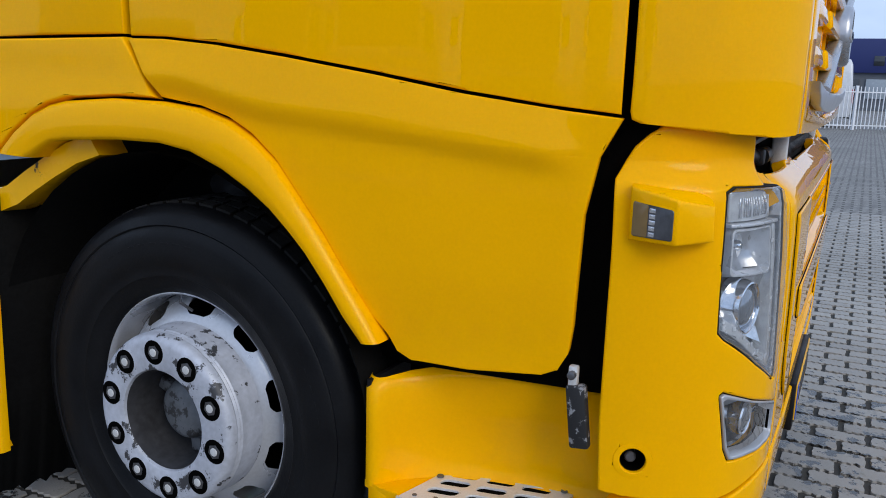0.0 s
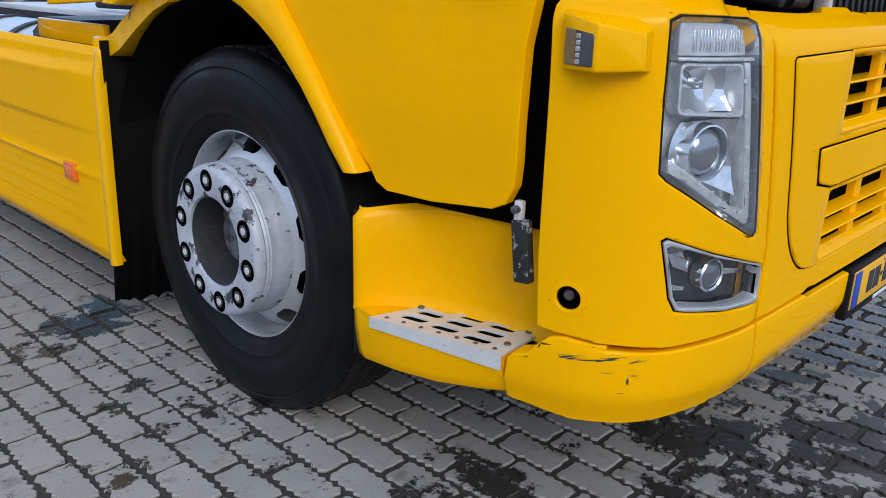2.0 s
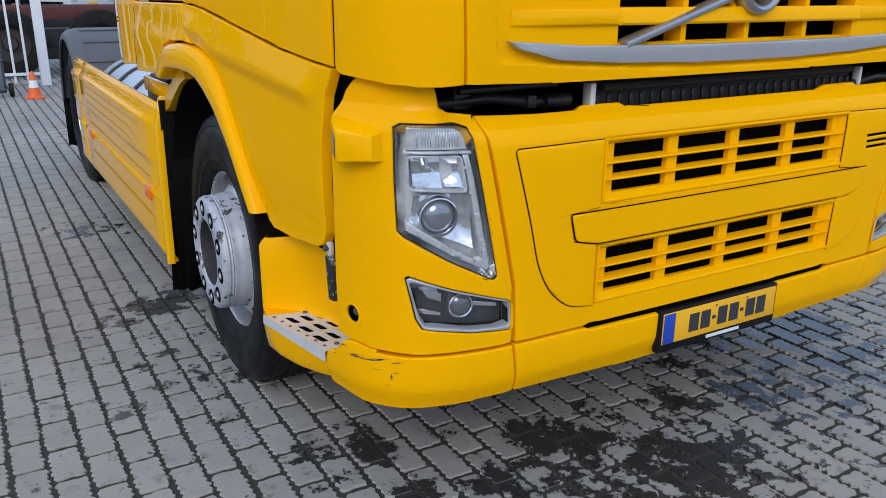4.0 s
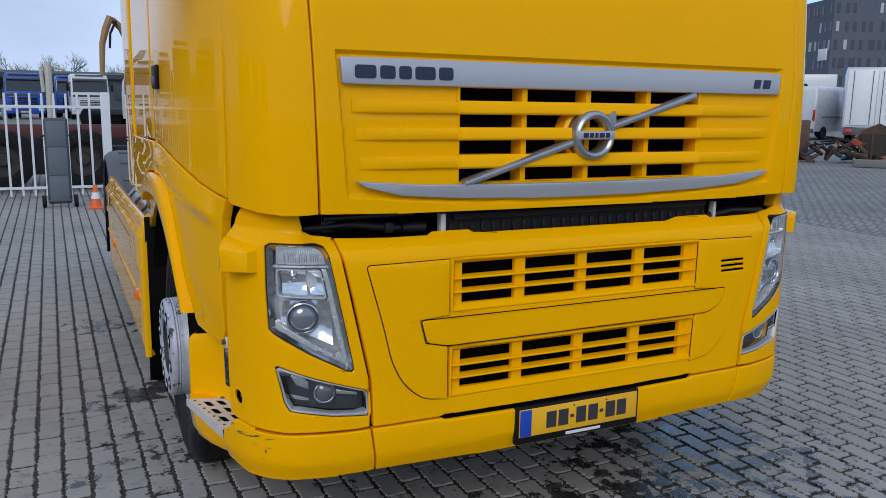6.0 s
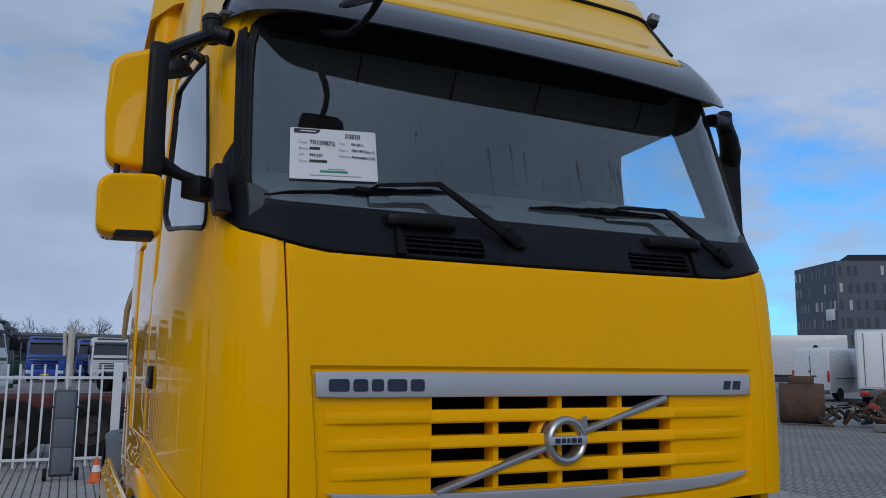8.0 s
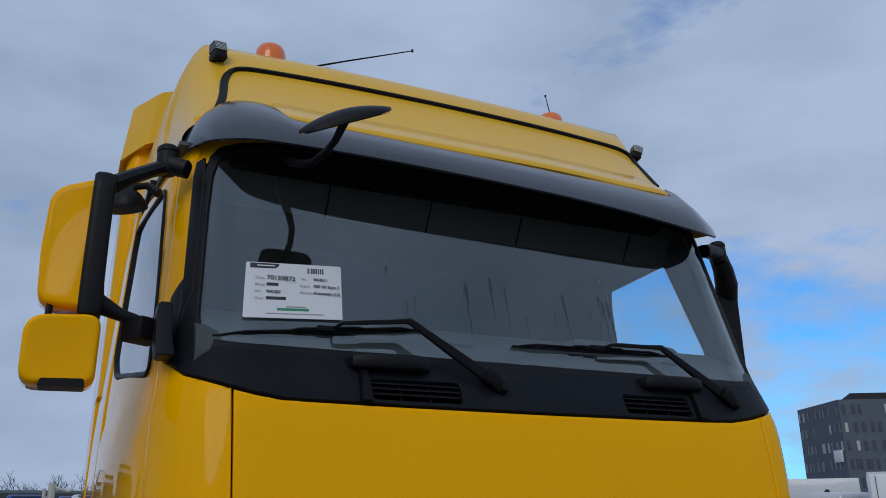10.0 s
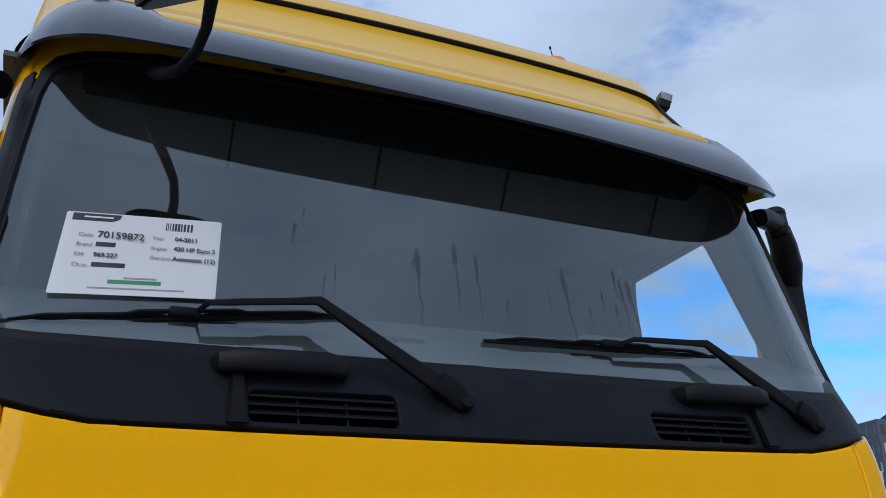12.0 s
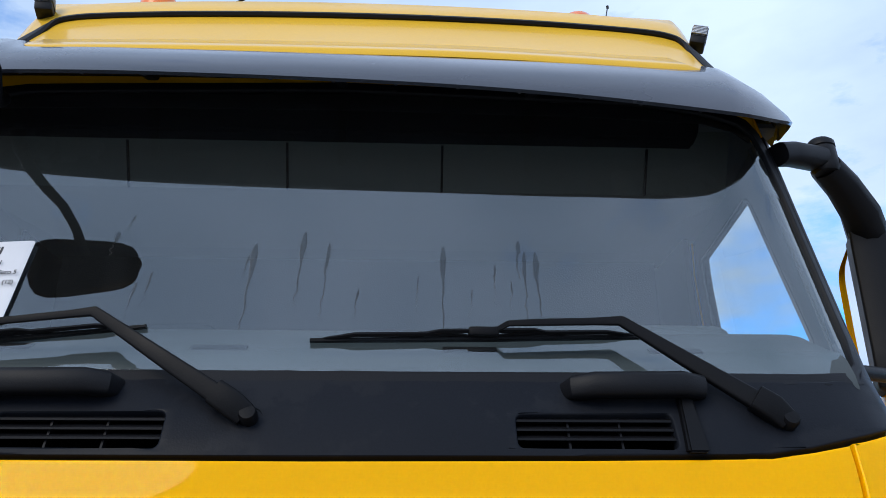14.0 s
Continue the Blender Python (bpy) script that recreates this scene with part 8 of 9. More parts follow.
def build_paving():
    bm = bmesh.new()
    s = 1600
    bm.faces.new([bm.verts.new(p) for p in ((-s, -s, -0.010), (s, -s, -0.010), (s, s, -0.010), (-s, s, -0.010))])
    ground = tagged(part("ground", bm, SHEET), "grey concrete paver yard with dark sandy joints and wet patches", "paving", kind="structure")
    bm = bmesh.new()
    bm.faces.new([bm.verts.new((x, y, -0.0075)) for x, y in ((-4.50, -2.49), (7.56, -2.49), (7.56, 12.40), (-4.50, 12.40))])
    part("joint_sand", bm, mat("damp_joint_sand", (0.036, 0.033, 0.028), 0.9, vary=0.35, scale=4, bscale=90, bump=0.4), ground, "dark damp sand")
    rnd = random.Random(7)
    near, far = [], []
    for k in range(int((-4.6 - X0) / DX), int((7.6 - X0) / DX)):
        for j in range(int((-2.7 - Y0) / DY), int((12.6 - Y0) / DY)):
            x, y = X0 + DX * (k + 0.5), Y0 + DY * (j + 0.5 + (0.5 if k % 2 else 0.0))
            (near if -2.30 < x < -0.52 and -0.9 < y < 2.44 else far).append((x, y))
    meshes = []
    for v in range(10):
        o = paver_outline(rnd)
        top = [(0.95 * x, 0.975 * y, 0.0) for x, y in o]
        mid = [(x, y, -0.004) for x, y in o]
        low = [(x, y, -0.02) for x, y in o]
        c = len(o)
        faces = [list(range(c))] + [[i, c + i, c + (i + 1) % c, (i + 1) % c][::-1] for i in range(c)] + [[c + i, 2 * c + i, 2 * c + (i + 1) % c, c + (i + 1) % c][::-1] for i in range(c)]
        me = bpy.data.meshes.new("paver")
        me.from_pydata(top + mid + low, [], faces)
        me.materials.append(PAVER)
        me.update()
        meshes.append(me)
    for x, y in near[:300]:
        ob = new("paver", rnd.choice(meshes))
        ob.parent = ground
        ob.matrix_world = pose(x + rnd.uniform(-0.002, 0.002), y + rnd.uniform(-0.002, 0.002), rnd.uniform(-0.0015, 0.002), rnd.uniform(-0.6, 0.6), rnd.uniform(-0.8, 0.8), rnd.choice((0, 180)) + rnd.uniform(-0.8, 0.8))
    verts, faces = [], []
    shapes = [paver_outline(rnd) for v in range(12)]
    for x, y in near[300:] + far:
        o = rnd.choice(shapes)
        z = rnd.uniform(-0.0015, 0.002)
        tx, ty = rnd.uniform(-0.012, 0.012), rnd.uniform(-0.012, 0.012)
        c, n0 = len(o), len(verts)
        verts += [(x + 0.95 * p, y + 0.975 * q, z + tx * p + ty * q) for p, q in o] + [(x + p, y + q, -0.012) for p, q in o]
        faces.append([n0 + i for i in range(c)])
        faces += [[n0 + (i + 1) % c, n0 + c + (i + 1) % c, n0 + c + i, n0 + i][::-1] for i in range(c)]
    me = bpy.data.meshes.new("paver_field")
    me.from_pydata(verts, [], faces)
    far_mat = paving_material("concrete_paver_field", False, 0.5)
    me.materials.append(far_mat)
    ob = new("paver_field", me)
    ob.parent = ground
    tagged(ob, "grey serrated concrete pavers", kind="stuff")


# ---------------------------------------------------------------- fences
def build_fence(name, a, b, end_post=0.045):
    a, b = Vector((*a, 0)), Vector((*b, 0))
    d = (b - a)
    ang = math.degrees(math.atan2(d.y, d.x))
    fence = thing(name, "white steel picket fence round the yard", "fence", a, rz=ang)
    length = d.length
    bm = bmesh.new()
    box(bm, (-0.016, -0.016, 0.045), (0.016, 0.016, 1.60), 0.004, 1)
    me = bpy.data.meshes.new("picket")
    bm.to_mesh(me)
    bm.free()
    me.materials.append(GALV)
    n = int(length / 0.166)
    rnd = random.Random(int(length * 10))
    for k in range(n):
        ob = new("picket", me)
        ob.parent = fence
        ob.matrix_basis = pose(0.08 + 0.166 * k, 0, 0, rnd.uniform(-0.4, 0.4), rnd.uniform(-0.5, 0.5), 0)
    for z in (0.17, 1.40):
        bm = bmesh.new()
        box(bm, (0, -0.028, z - 0.022), (length, -0.014, z + 0.022), 0.004, 1)
        part("rail", bm, GALV, fence)
    for x in [*[2.5 * k for k in range(int(length / 2.5))], length]:
        w = end_post if x == length else 0.045
        bm = bmesh.new()
        box(bm, (x - w, -w, 0), (x + w, w, 1.63), 0.006, 1)
        part("post", bm, GALV, fence)
    return fence


# ---------------------------------------------------------------- things by the left fence
def build_trolley():
    t = thing("folding_trolley", "tall grey folded plastic trolley leaning at the fence", "trolley", (-1.565, 10.45, 0))
    bm = bmesh.new()
    box(bm, (-0.155, -0.03, 0.05), (0.155, 0.03, 1.26), 0.045, 4)
    part("body", bm, mat("slate_grey_plastic", (0.055, 0.066, 0.082), 0.6, vary=0.15, scale=4), t)
    for z0, z1 in ((0.08, 0.46), (0.48, 0.86), (0.88, 1.22)):
        bm = bmesh.new()
        box(bm, (-0.125, -0.042, z0), (0.125, -0.026, z1), 0.01)
        part("panel", bm, mat("grey_board", (0.115, 0.138, 0.165), 0.65, vary=0.12, scale=5), t)
    for z in (0.47, 0.87, 0.10):
        bm = bmesh.new()
        box(bm, (-0.15, -0.05, z - 0.012), (0.15, -0.03, z + 0.012), 0.004)
        part("crossbar", bm, GREYPL, t)
    for s in (-1, 1):
        bm = bmesh.new()
        lathe(bm, [(-0.028, 0.0), (-0.028, 0.075), (-0.02, 0.088), (0.02, 0.088), (0.028, 0.075), (0.028, 0.0)], (s * 0.205, 0.0, 0.088), (1, 0, 0), 20)
        part("wheel", bm, TREAD, t)
        bm = bmesh.new()
        tube(bm, [(s * 0.15, 0.01, 1.02), (s * 0.21, 0.01, 0.98), (s * 0.19, 0.0, 0.93)], 0.012, 8)
        part("side_handle", bm, BLACK, t)


def build_cone():
    t = thing("traffic_cone", "small orange traffic cone with a white band", "cone", (-1.115, 10.16, 0))
    orange = mat("orange_cone_plastic", (0.75, 0.13, 0.02), 0.5, vary=0.1, scale=8)
    bm = bmesh.new()
    box(bm, (-0.11, -0.11, 0), (0.11, 0.11, 0.025), 0.008)
    part("base", bm, orange, t)
    bm = bmesh.new()
    lathe(bm, [(0.02, 0.085), (0.14, 0.062)], (0, 0, 0), (0, 0, 1), 20)
    part("body", bm, orange, t)
    bm = bmesh.new()
    lathe(bm, [(0.23, 0.044), (0.33, 0.024), (0.345, 0.0)], (0, 0, 0), (0, 0, 1), 20)
    part("tip", bm, orange, t)
    bm = bmesh.new()
    lathe(bm, [(0.14, 0.062), (0.23, 0.044)], (0, 0, 0), (0, 0, 1), 20)
    part("band", bm, WHITEPL, t)


def build_trailer():
    t = thing("trailer_chassis", "dark red trailer chassis with worn truck tyres", "trailer", (-3.0, 13.6, 0))
    red = mat("dull_red_frame", (0.09, 0.022, 0.018), 0.7, vary=0.4, scale=3, bump=0.1)
    for y in (-0.45, 0.5):
        bm = bmesh.new()
        box(bm, (-7.5, y - 0.06, 0.86), (4.2, y + 0.06, 1.06), 0.01)
        part("beam", bm, red, t)
    # long dark board added in place of the clutter behind the wheels
    bm = bmesh.new()
    box(bm, (-7.4, 0.95, 0.12), (4.1, 1.05, 0.84), 0.02)
    part("clutter_board", bm, STEEL, t)
    for x in (-6.5, -4.6, -2.4, -0.9, 0.5, 1.8, 3.4):
        bm = bmesh.new()
        box(bm, (x - 0.05, -0.5, 0.88), (x + 0.05, 0.55, 0.98), 0.008)
        part("crossmember", bm, red, t)
    for x in (-5.6, -4.25, -2.9, -0.75, 0.62, 1.85, 3.2):
        w = new("wheel")
        w.parent = t
        bm = bmesh.new()
        lathe(bm, [(-0.62, 0.29), (-0.64, 0.4), (-0.61, 0.49), (-0.58, 0.505), (-0.38, 0.505), (-0.35, 0.49), (-0.33, 0.4), (-0.35, 0.29)], (x, 0, 0.505), (0, 1, 0), 40, closed=True)
        part("tyre", bm, TREAD, w)
        bm = bmesh.new()
        lathe(bm, [(-0.60, 0.30), (-0.61, 0.285), (-0.55, 0.265), (-0.50, 0.22), (-0.50, 0.12), (-0.57, 0.10), (-0.57, 0.0)], (x, 0, 0.505), (0, 1, 0), 32)
        part("rim", bm, mat("rusty_rim", (0.055, 0.045, 0.042), 0.7, metal=0.3, vary=0.4, scale=9), w)
    for x, y, z, sx, sz in ((-1.5, -0.3, 0.5, 0.5, 0.4), (2.6, -0.2, 0.55, 0.5, 0.3), (-3.6, -0.2, 0.5, 0.4, 0.4)):
        bm = bmesh.new()
        box(bm, (x - sx / 2, y, z - sz / 2), (x + sx / 2, y + 0.4, z + sz / 2), 0.03)
        part("toolbox", bm, STEEL, t)


# ---------------------------------------------------------------- parked trucks
def build_lorry(at, rz, paint, label, high=3.0, deflector=True, group="parked trucks"):
    t = thing("parked_truck", label, "truck", at, group, rz=rz)
    bm = bmesh.new()
    rows = []
    for z, w, y in ((0.55, 1.22, 0.02), (0.9, 1.24, 0.0), (1.5, 1.24, 0.0), (1.72, 1.235, 0.02), (high - 0.35, 1.20, 0.28), (high - 0.10, 1.16, 0.40), (high, 1.05, 0.62)):
        rows.append([bm.verts.new((a, b, z)) for a, b in rounded([(-w, y), (w, y), (w, 2.2), (-w, 2.2)], 0.14, 3)])
    for p, q in zip(rows, rows[1:]):
        k = len(p)
        for j in range(k):
            bm.faces.new((p[j], p[(j + 1) % k], q[(j + 1) % k], q[j]))
    bm.faces.new(rows[0])
    bm.faces.new(rows[-1])
    part("cab", bm, paint, t, sharp=50)
    bm = bmesh.new()
    zt = high - 0.50
    v = [bm.verts.new(p) for p in ((-1.13, -0.012, 1.56), (1.13, -0.012, 1.56), (1.09, 0.225, zt), (-1.09, 0.225, zt))]
    bm.faces.new(v)
    r = bmesh.ops.extrude_face_region(bm, geom=bm.faces[:])
    for q in r["geom"]:
        if isinstance(q, bmesh.types.BMVert):
            q.co.y += 0.06
    part("windscreen", bm, SCREENDARK, t)
    pale = paint is WHITETRUCK
    for z0, z1, m in ((0.92, 1.44, paint if pale else BLACK), (0.40, 0.62, BLACK)):
        bm = bmesh.new()
        box(bm, (-0.78, -0.02, z0), (0.78, 0.05, z1), 0.02)
        part("grille", bm, m, t)
    for k in range(4):
        bm = bmesh.new()
        box(bm, (-0.72, -0.035, 0.94 + 0.11 * k), (0.72, 0.0, 0.98 + 0.11 * k + 0.02 * pale), 0.01)
        part("grille_bar", bm, BLACK if pale else paint, t)
    bm = bmesh.new()
    box(bm, (-1.24, -0.06, 0.36), (1.24, 0.4, 0.82), 0.06, 3)
    part("bumper", bm, paint, t)
    bm = bmesh.new()
    box(bm, (-1.1, 0.02, high - 0.46), (1.1, 0.24, high - 0.32), 0.03)
    part("sun_visor", bm, GREYPL, t)
    if deflector:
        bm = bmesh.new()
        prism(bm, [(0.75, high - 0.02), (1.5, high + 0.42), (2.15, high + 0.45), (2.15, high - 0.02)], -0.95, 0.95, "x")
        part("roof_deflector", bm, paint, t)
    bm = bmesh.new()
    box(bm, (-0.9, 0.30, high - 0.14), (0.9, 0.42, high - 0.05), 0.02)
    part("light_bar", bm, GREYPL, t)
    bm = bmesh.new()
    box(bm, (-0.26, -0.075, 0.44), (0.26, -0.05, 0.55), 0.004)
    part("plate", bm, PLATE, t)
    bm = bmesh.new()
    box(bm, (-1.0, -0.03, 1.45), (1.0, 0.03, 1.53), 0.02)
    part("badge_strip", bm, paint, t)
    for s in (-1, 1):
        bm = bmesh.new()
        box(bm, (s * 1.0 - 0.18, -0.075, 0.55), (s * 1.0 + 0.18, 0.02, 0.78), 0.03)
        part("headlight", bm, LAMPGREY, t)
        bm = bmesh.new()
        box(bm, (s * 1.42 - 0.09, 0.10, 1.95), (s * 1.42 + 0.09, 0.24, 2.45), 0.04)
        mi = part("mirror", bm, BLACK, t)
        bm = bmesh.new()
        tube(bm, [(s * 1.2, 0.2, 2.5), (s * 1.36, 0.17, 2.42)], 0.025, 6)
        part("mirror_arm", bm, BLACK, mi)
        bm = bmesh.new()
        lathe(bm, [(-0.15, 0.0), (-0.15, 0.46), (-0.1, 0.5), (0.1, 0.5), (0.15, 0.46), (0.15, 0.28), (0.08, 0.24), (0.08, 0.0)], (s * 1.05, 1.35, 0.5), (s, 0, 0), 28)
        part("wheel", bm, RUBBER, t)
        bm = bmesh.new()
        box(bm, (min(s * 1.215, s * 1.247), 0.42, 1.56), (max(s * 1.215, s * 1.247), 1.35, high - 0.55), 0.01)
        part("side_window", bm, SCREENDARK, t)
    bm = bmesh.new()
    box(bm, (-0.45, 2.2, 0.7), (0.45, 6.0, 1.0), 0.02)
    part("frame_rail", bm, STEEL, t)
    for s in (-1, 1):
        bm = bmesh.new()
        tube(bm, [(s * 0.6, 5.0, 0.5), (s * 1.15, 5.0, 0.5)], 0.5, 20)
        part("wheel", bm, RUBBER, t)
    return t


SCREENDARK = mat("dark_truck_glass", (0.02, 0.024, 0.03), 0.08, vary=0.1, coat=0.5)
BLUETRUCK = mat("blue_truck_paint", (0.010, 0.060, 0.33), 0.25, vary=0.05, coat=0.4)
WHITETRUCK = mat("white_truck_paint", (0.56, 0.575, 0.60), 0.3, vary=0.05, coat=0.4)
GREENTRUCK = mat("dark_green_truck_paint", (0.012, 0.05, 0.04), 0.3, vary=0.05, coat=0.4)
OCHRE = mat("ochre_machine_paint", (0.32, 0.18, 0.065), 0.6, vary=0.3, scale=2)


def at_bearing(az, dist, z=0.0, eye=(-1.55, -2.38)):
    return (eye[0] + dist * math.sin(radians(az)), eye[1] + dist * math.cos(radians(az)), z)


# ---------------------------------------------------------------- buildings
def build_office():
    """A dark office block: two faces, rows of slit windows, a set-back top."""
    o = at_bearing(50.5, 150)
    t = thing("office_building", "dark grey brick office block with rows of slit windows", "building", o, rz=-50.5)
    wallm = mat("dark_grey_cladding", (0.090, 0.105, 0.138), 0.75, vary=0.2, scale=0.4, bump=0.1, bscale=4)
    glassm = mat("office_window_glass", (0.03, 0.035, 0.045), 0.1, vary=0.2, coat=0.4)
    litm = mat("pale_window_blind", (0.42, 0.43, 0.42), 0.7, vary=0.2)
    h = 19.3
    # the corner stands at the origin; one face runs back to the left, one to the right
    fl, fr = Vector((-6.9, 13.0, 0)), Vector((34.0, 12.0, 0))
    bm = bmesh.new()
    prism(bm, [(0, 0), (fr.x, fr.y), (fr.x + fl.x, fr.y + fl.y + 8), (fl.x, fl.y)], 0, h, "z")
    part("wall", bm, wallm, t)
    bm = bmesh.new()
    prism(bm, [(2.0, 3.0), (fr.x, fr.y + 2), (fr.x - 3, fr.y + 12), (0.5, 12)], h, h + 1.3, "z")
    part("roof", bm, mat("dark_roof_edge", (0.02, 0.021, 0.024), 0.8), t)
    rnd = random.Random(21)
    for face, length, slots in ((fl, fl.length, 10), (fr, fr.length, 26)):
        d = face.normalized()
        nrm = Vector((d.y, -d.x, 0))
        if nrm.y > 0:
            nrm.negate()
        ang = math.atan2(d.y, d.x)
        for row in range(6):
            z = 2.4 + 2.9 * row
            for k in range(slots):
                if rnd.random() < 0.22:
                    continue
                c = d * (length * (k + 0.5 + rnd.uniform(-0.2, 0.2)) / slots) + Vector((0, 0, z))
                wide = rnd.choice((0.45, 0.5, 0.5, 0.9))
                bm = bmesh.new()
                box(bm, (-wide / 2, -0.06, 0), (wide / 2, 0.02, 1.55), m=Matrix.Translation(c + nrm * 0.02) @ Matrix.Rotation(ang, 4, "Z"))
                part("window", bm, litm if rnd.random() < 0.2 else glassm, t)
    for z, hh, w, m in ((9.4, 1.9, 2.6, PAPER), (3.6, 2.3, 3.0, mat("grey_sign_board", (0.42, 0.45, 0.45), 0.5))):
        c = fl.normalized() * 2.2 + Vector((0, 0, z))
        bm = bmesh.new()
        box(bm, (-w / 2, -0.25, 0), (w / 2, 0.0, hh), 0.03, m=Matrix.Translation(c) @ Matrix.Rotation(math.atan2(fl.y, fl.x) + math.pi, 4, "Z"))
        part("sign_board", bm, m, t)


def build_blue_hall():
    o = at_bearing(89.6, 78, eye=(-2.54, -0.1))
    t = thing("blue_hall", "long hall with a dark blue band over grey windows", "building", o, rz=-89.6)
    bm = bmesh.new()
    box(bm, (-22, 0, 0), (22, 14, 3.1))
    part("wall", bm, mat("grey_hall_wall", (0.10, 0.11, 0.13), 0.7, scale=0.6), t)
    bm = bmesh.new()
    box(bm, (-22.2, -0.3, 3.1), (22.2, 14.2, 5.9), 0.05)
    part("fascia", bm, mat("dark_blue_fascia", (0.012, 0.022, 0.12), 0.5, scale=0.5), t)
    for k in range(20):
        bm = bmesh.new()
        box(bm, (-21 + 2.1 * k, -0.12, 1.0), (-19.4 + 2.1 * k, 0.02, 2.6), 0.02)
        part("window", bm, mat("hall_window", (0.30, 0.34, 0.38), 0.2) if k % 3 else SCREENDARK, t)
    for k in range(12):
        bm = bmesh.new()
        box(bm, (-20 + 3.4 * k, -0.36, 3.7), (-19.2 + 3.4 * k, -0.28, 4.5), 0.02)
        part("fascia_window", bm, SCREENDARK, t)


def build_low_hall():
    t = thing("low_hall", "long low dark hall on the skyline", "building", (-5, 125, 0))
    bm = bmesh.new()
    box(bm, (-60, 0, 0), (70, 18, 4.1))
    part("wall", bm, mat("dark_skyline_wall", (0.06, 0.07, 0.07), 0.8, scale=0.3), t)
    bm = bmesh.new()
    prism(bm, [(-0.6, 4.1), (18.6, 4.1), (18.6, 4.6), (9, 5.3), (-0.6, 4.7)], -60.5, 70.5, "x")
    part("roof", bm, mat("dark_skyline_roof", (0.045, 0.055, 0.055), 0.8, scale=0.3), t)
    for k in range(26):
        bm = bmesh.new()
        box(bm, (-58 + 5 * k, -0.1, 1.2), (-55.5 + 5 * k, 0.02, 2.8))
        part("window", bm, SCREENDARK, t)


def build_bare_tree(at, h, seed):
    t = thing("bare_tree", "leafless winter tree on the skyline", "tree", at, "bare trees")
    rnd = random.Random(seed)
    bark = BARK
    bm = bmesh.new()
    tube(bm, [(0, 0, 0), (0.1, 0, h * 0.25), (0.05, 0.1, h * 0.5)], [0.28, 0.2, 0.13], 7)
    part("trunk", bm, bark, t)
    bm = bmesh.new()

    def grow(p, d, length, r, depth):
        q = p + d * length
        tube(bm, [p, (p + q) / 2 + Vector((rnd.uniform(-0.1, 0.1), rnd.uniform(-0.1, 0.1), 0)) * length * 0.3, q], [r, r * 0.8, r * 0.6], 4)
        if depth:
            for k in range(3 if depth > 1 else 4):
                nd = (d + Vector((rnd.uniform(-0.9, 0.9), rnd.uniform(-0.9, 0.9), rnd.uniform(-0.1, 0.6)))).normalized()
                grow(p + d * length * rnd.uniform(0.55, 1.0), nd, length * rnd.uniform(0.55, 0.8), r * 0.55, depth - 1)
    for k in range(5):
        grow(Vector((0.05, 0.05, h * rnd.uniform(0.25, 0.5))), Vector((rnd.uniform(-0.7, 0.7), rnd.uniform(-0.7, 0.7), 1)).normalized(), h * 0.26, 0.09, 3)
    part("crown", bm, bark, t)


BARK = mat("grey_bark", (0.07, 0.062, 0.055), 0.9, vary=0.3)


def build_excavator():
    t = thing("excavator", "ochre excavator with its boom raised", "excavator", at_bearing(3.6, 44))
    for nm, pts, w in (("boom", [(2.2, 0, 1.8), (1.1, 0, 3.9), (0.6, 0, 4.9), (0.2, 0, 5.3)], 0.30), ("stick", [(0.10, -0.3, 5.4), (-0.14, -0.3, 4.8), (-0.32, -0.3, 4.1), (-0.40, -0.3, 2.6)], 0.24)):
        bm = bmesh.new()
        tube(bm, pts, [w, w, w * 0.85, w * 0.7], 8, 0.7)
        part(nm, bm, OCHRE, t)
    bm = bmesh.new()
    box(bm, (1.9, 0.5, 0.9), (3.8, 2.6, 2.1), 0.1)
    part("body", bm, OCHRE, t)
    bm = bmesh.new()
    box(bm, (1.7, 0.3, 0), (4.0, 2.8, 0.85), 0.2)
    part("track", bm, STEEL, t)
    bm = bmesh.new()
    tube(bm, [(0.35, -0.35, 5.2), (0.05, -0.5, 4.6), (0.0, -0.5, 3.9)], 0.06, 6)
    part("hose", bm, BLACK, t)


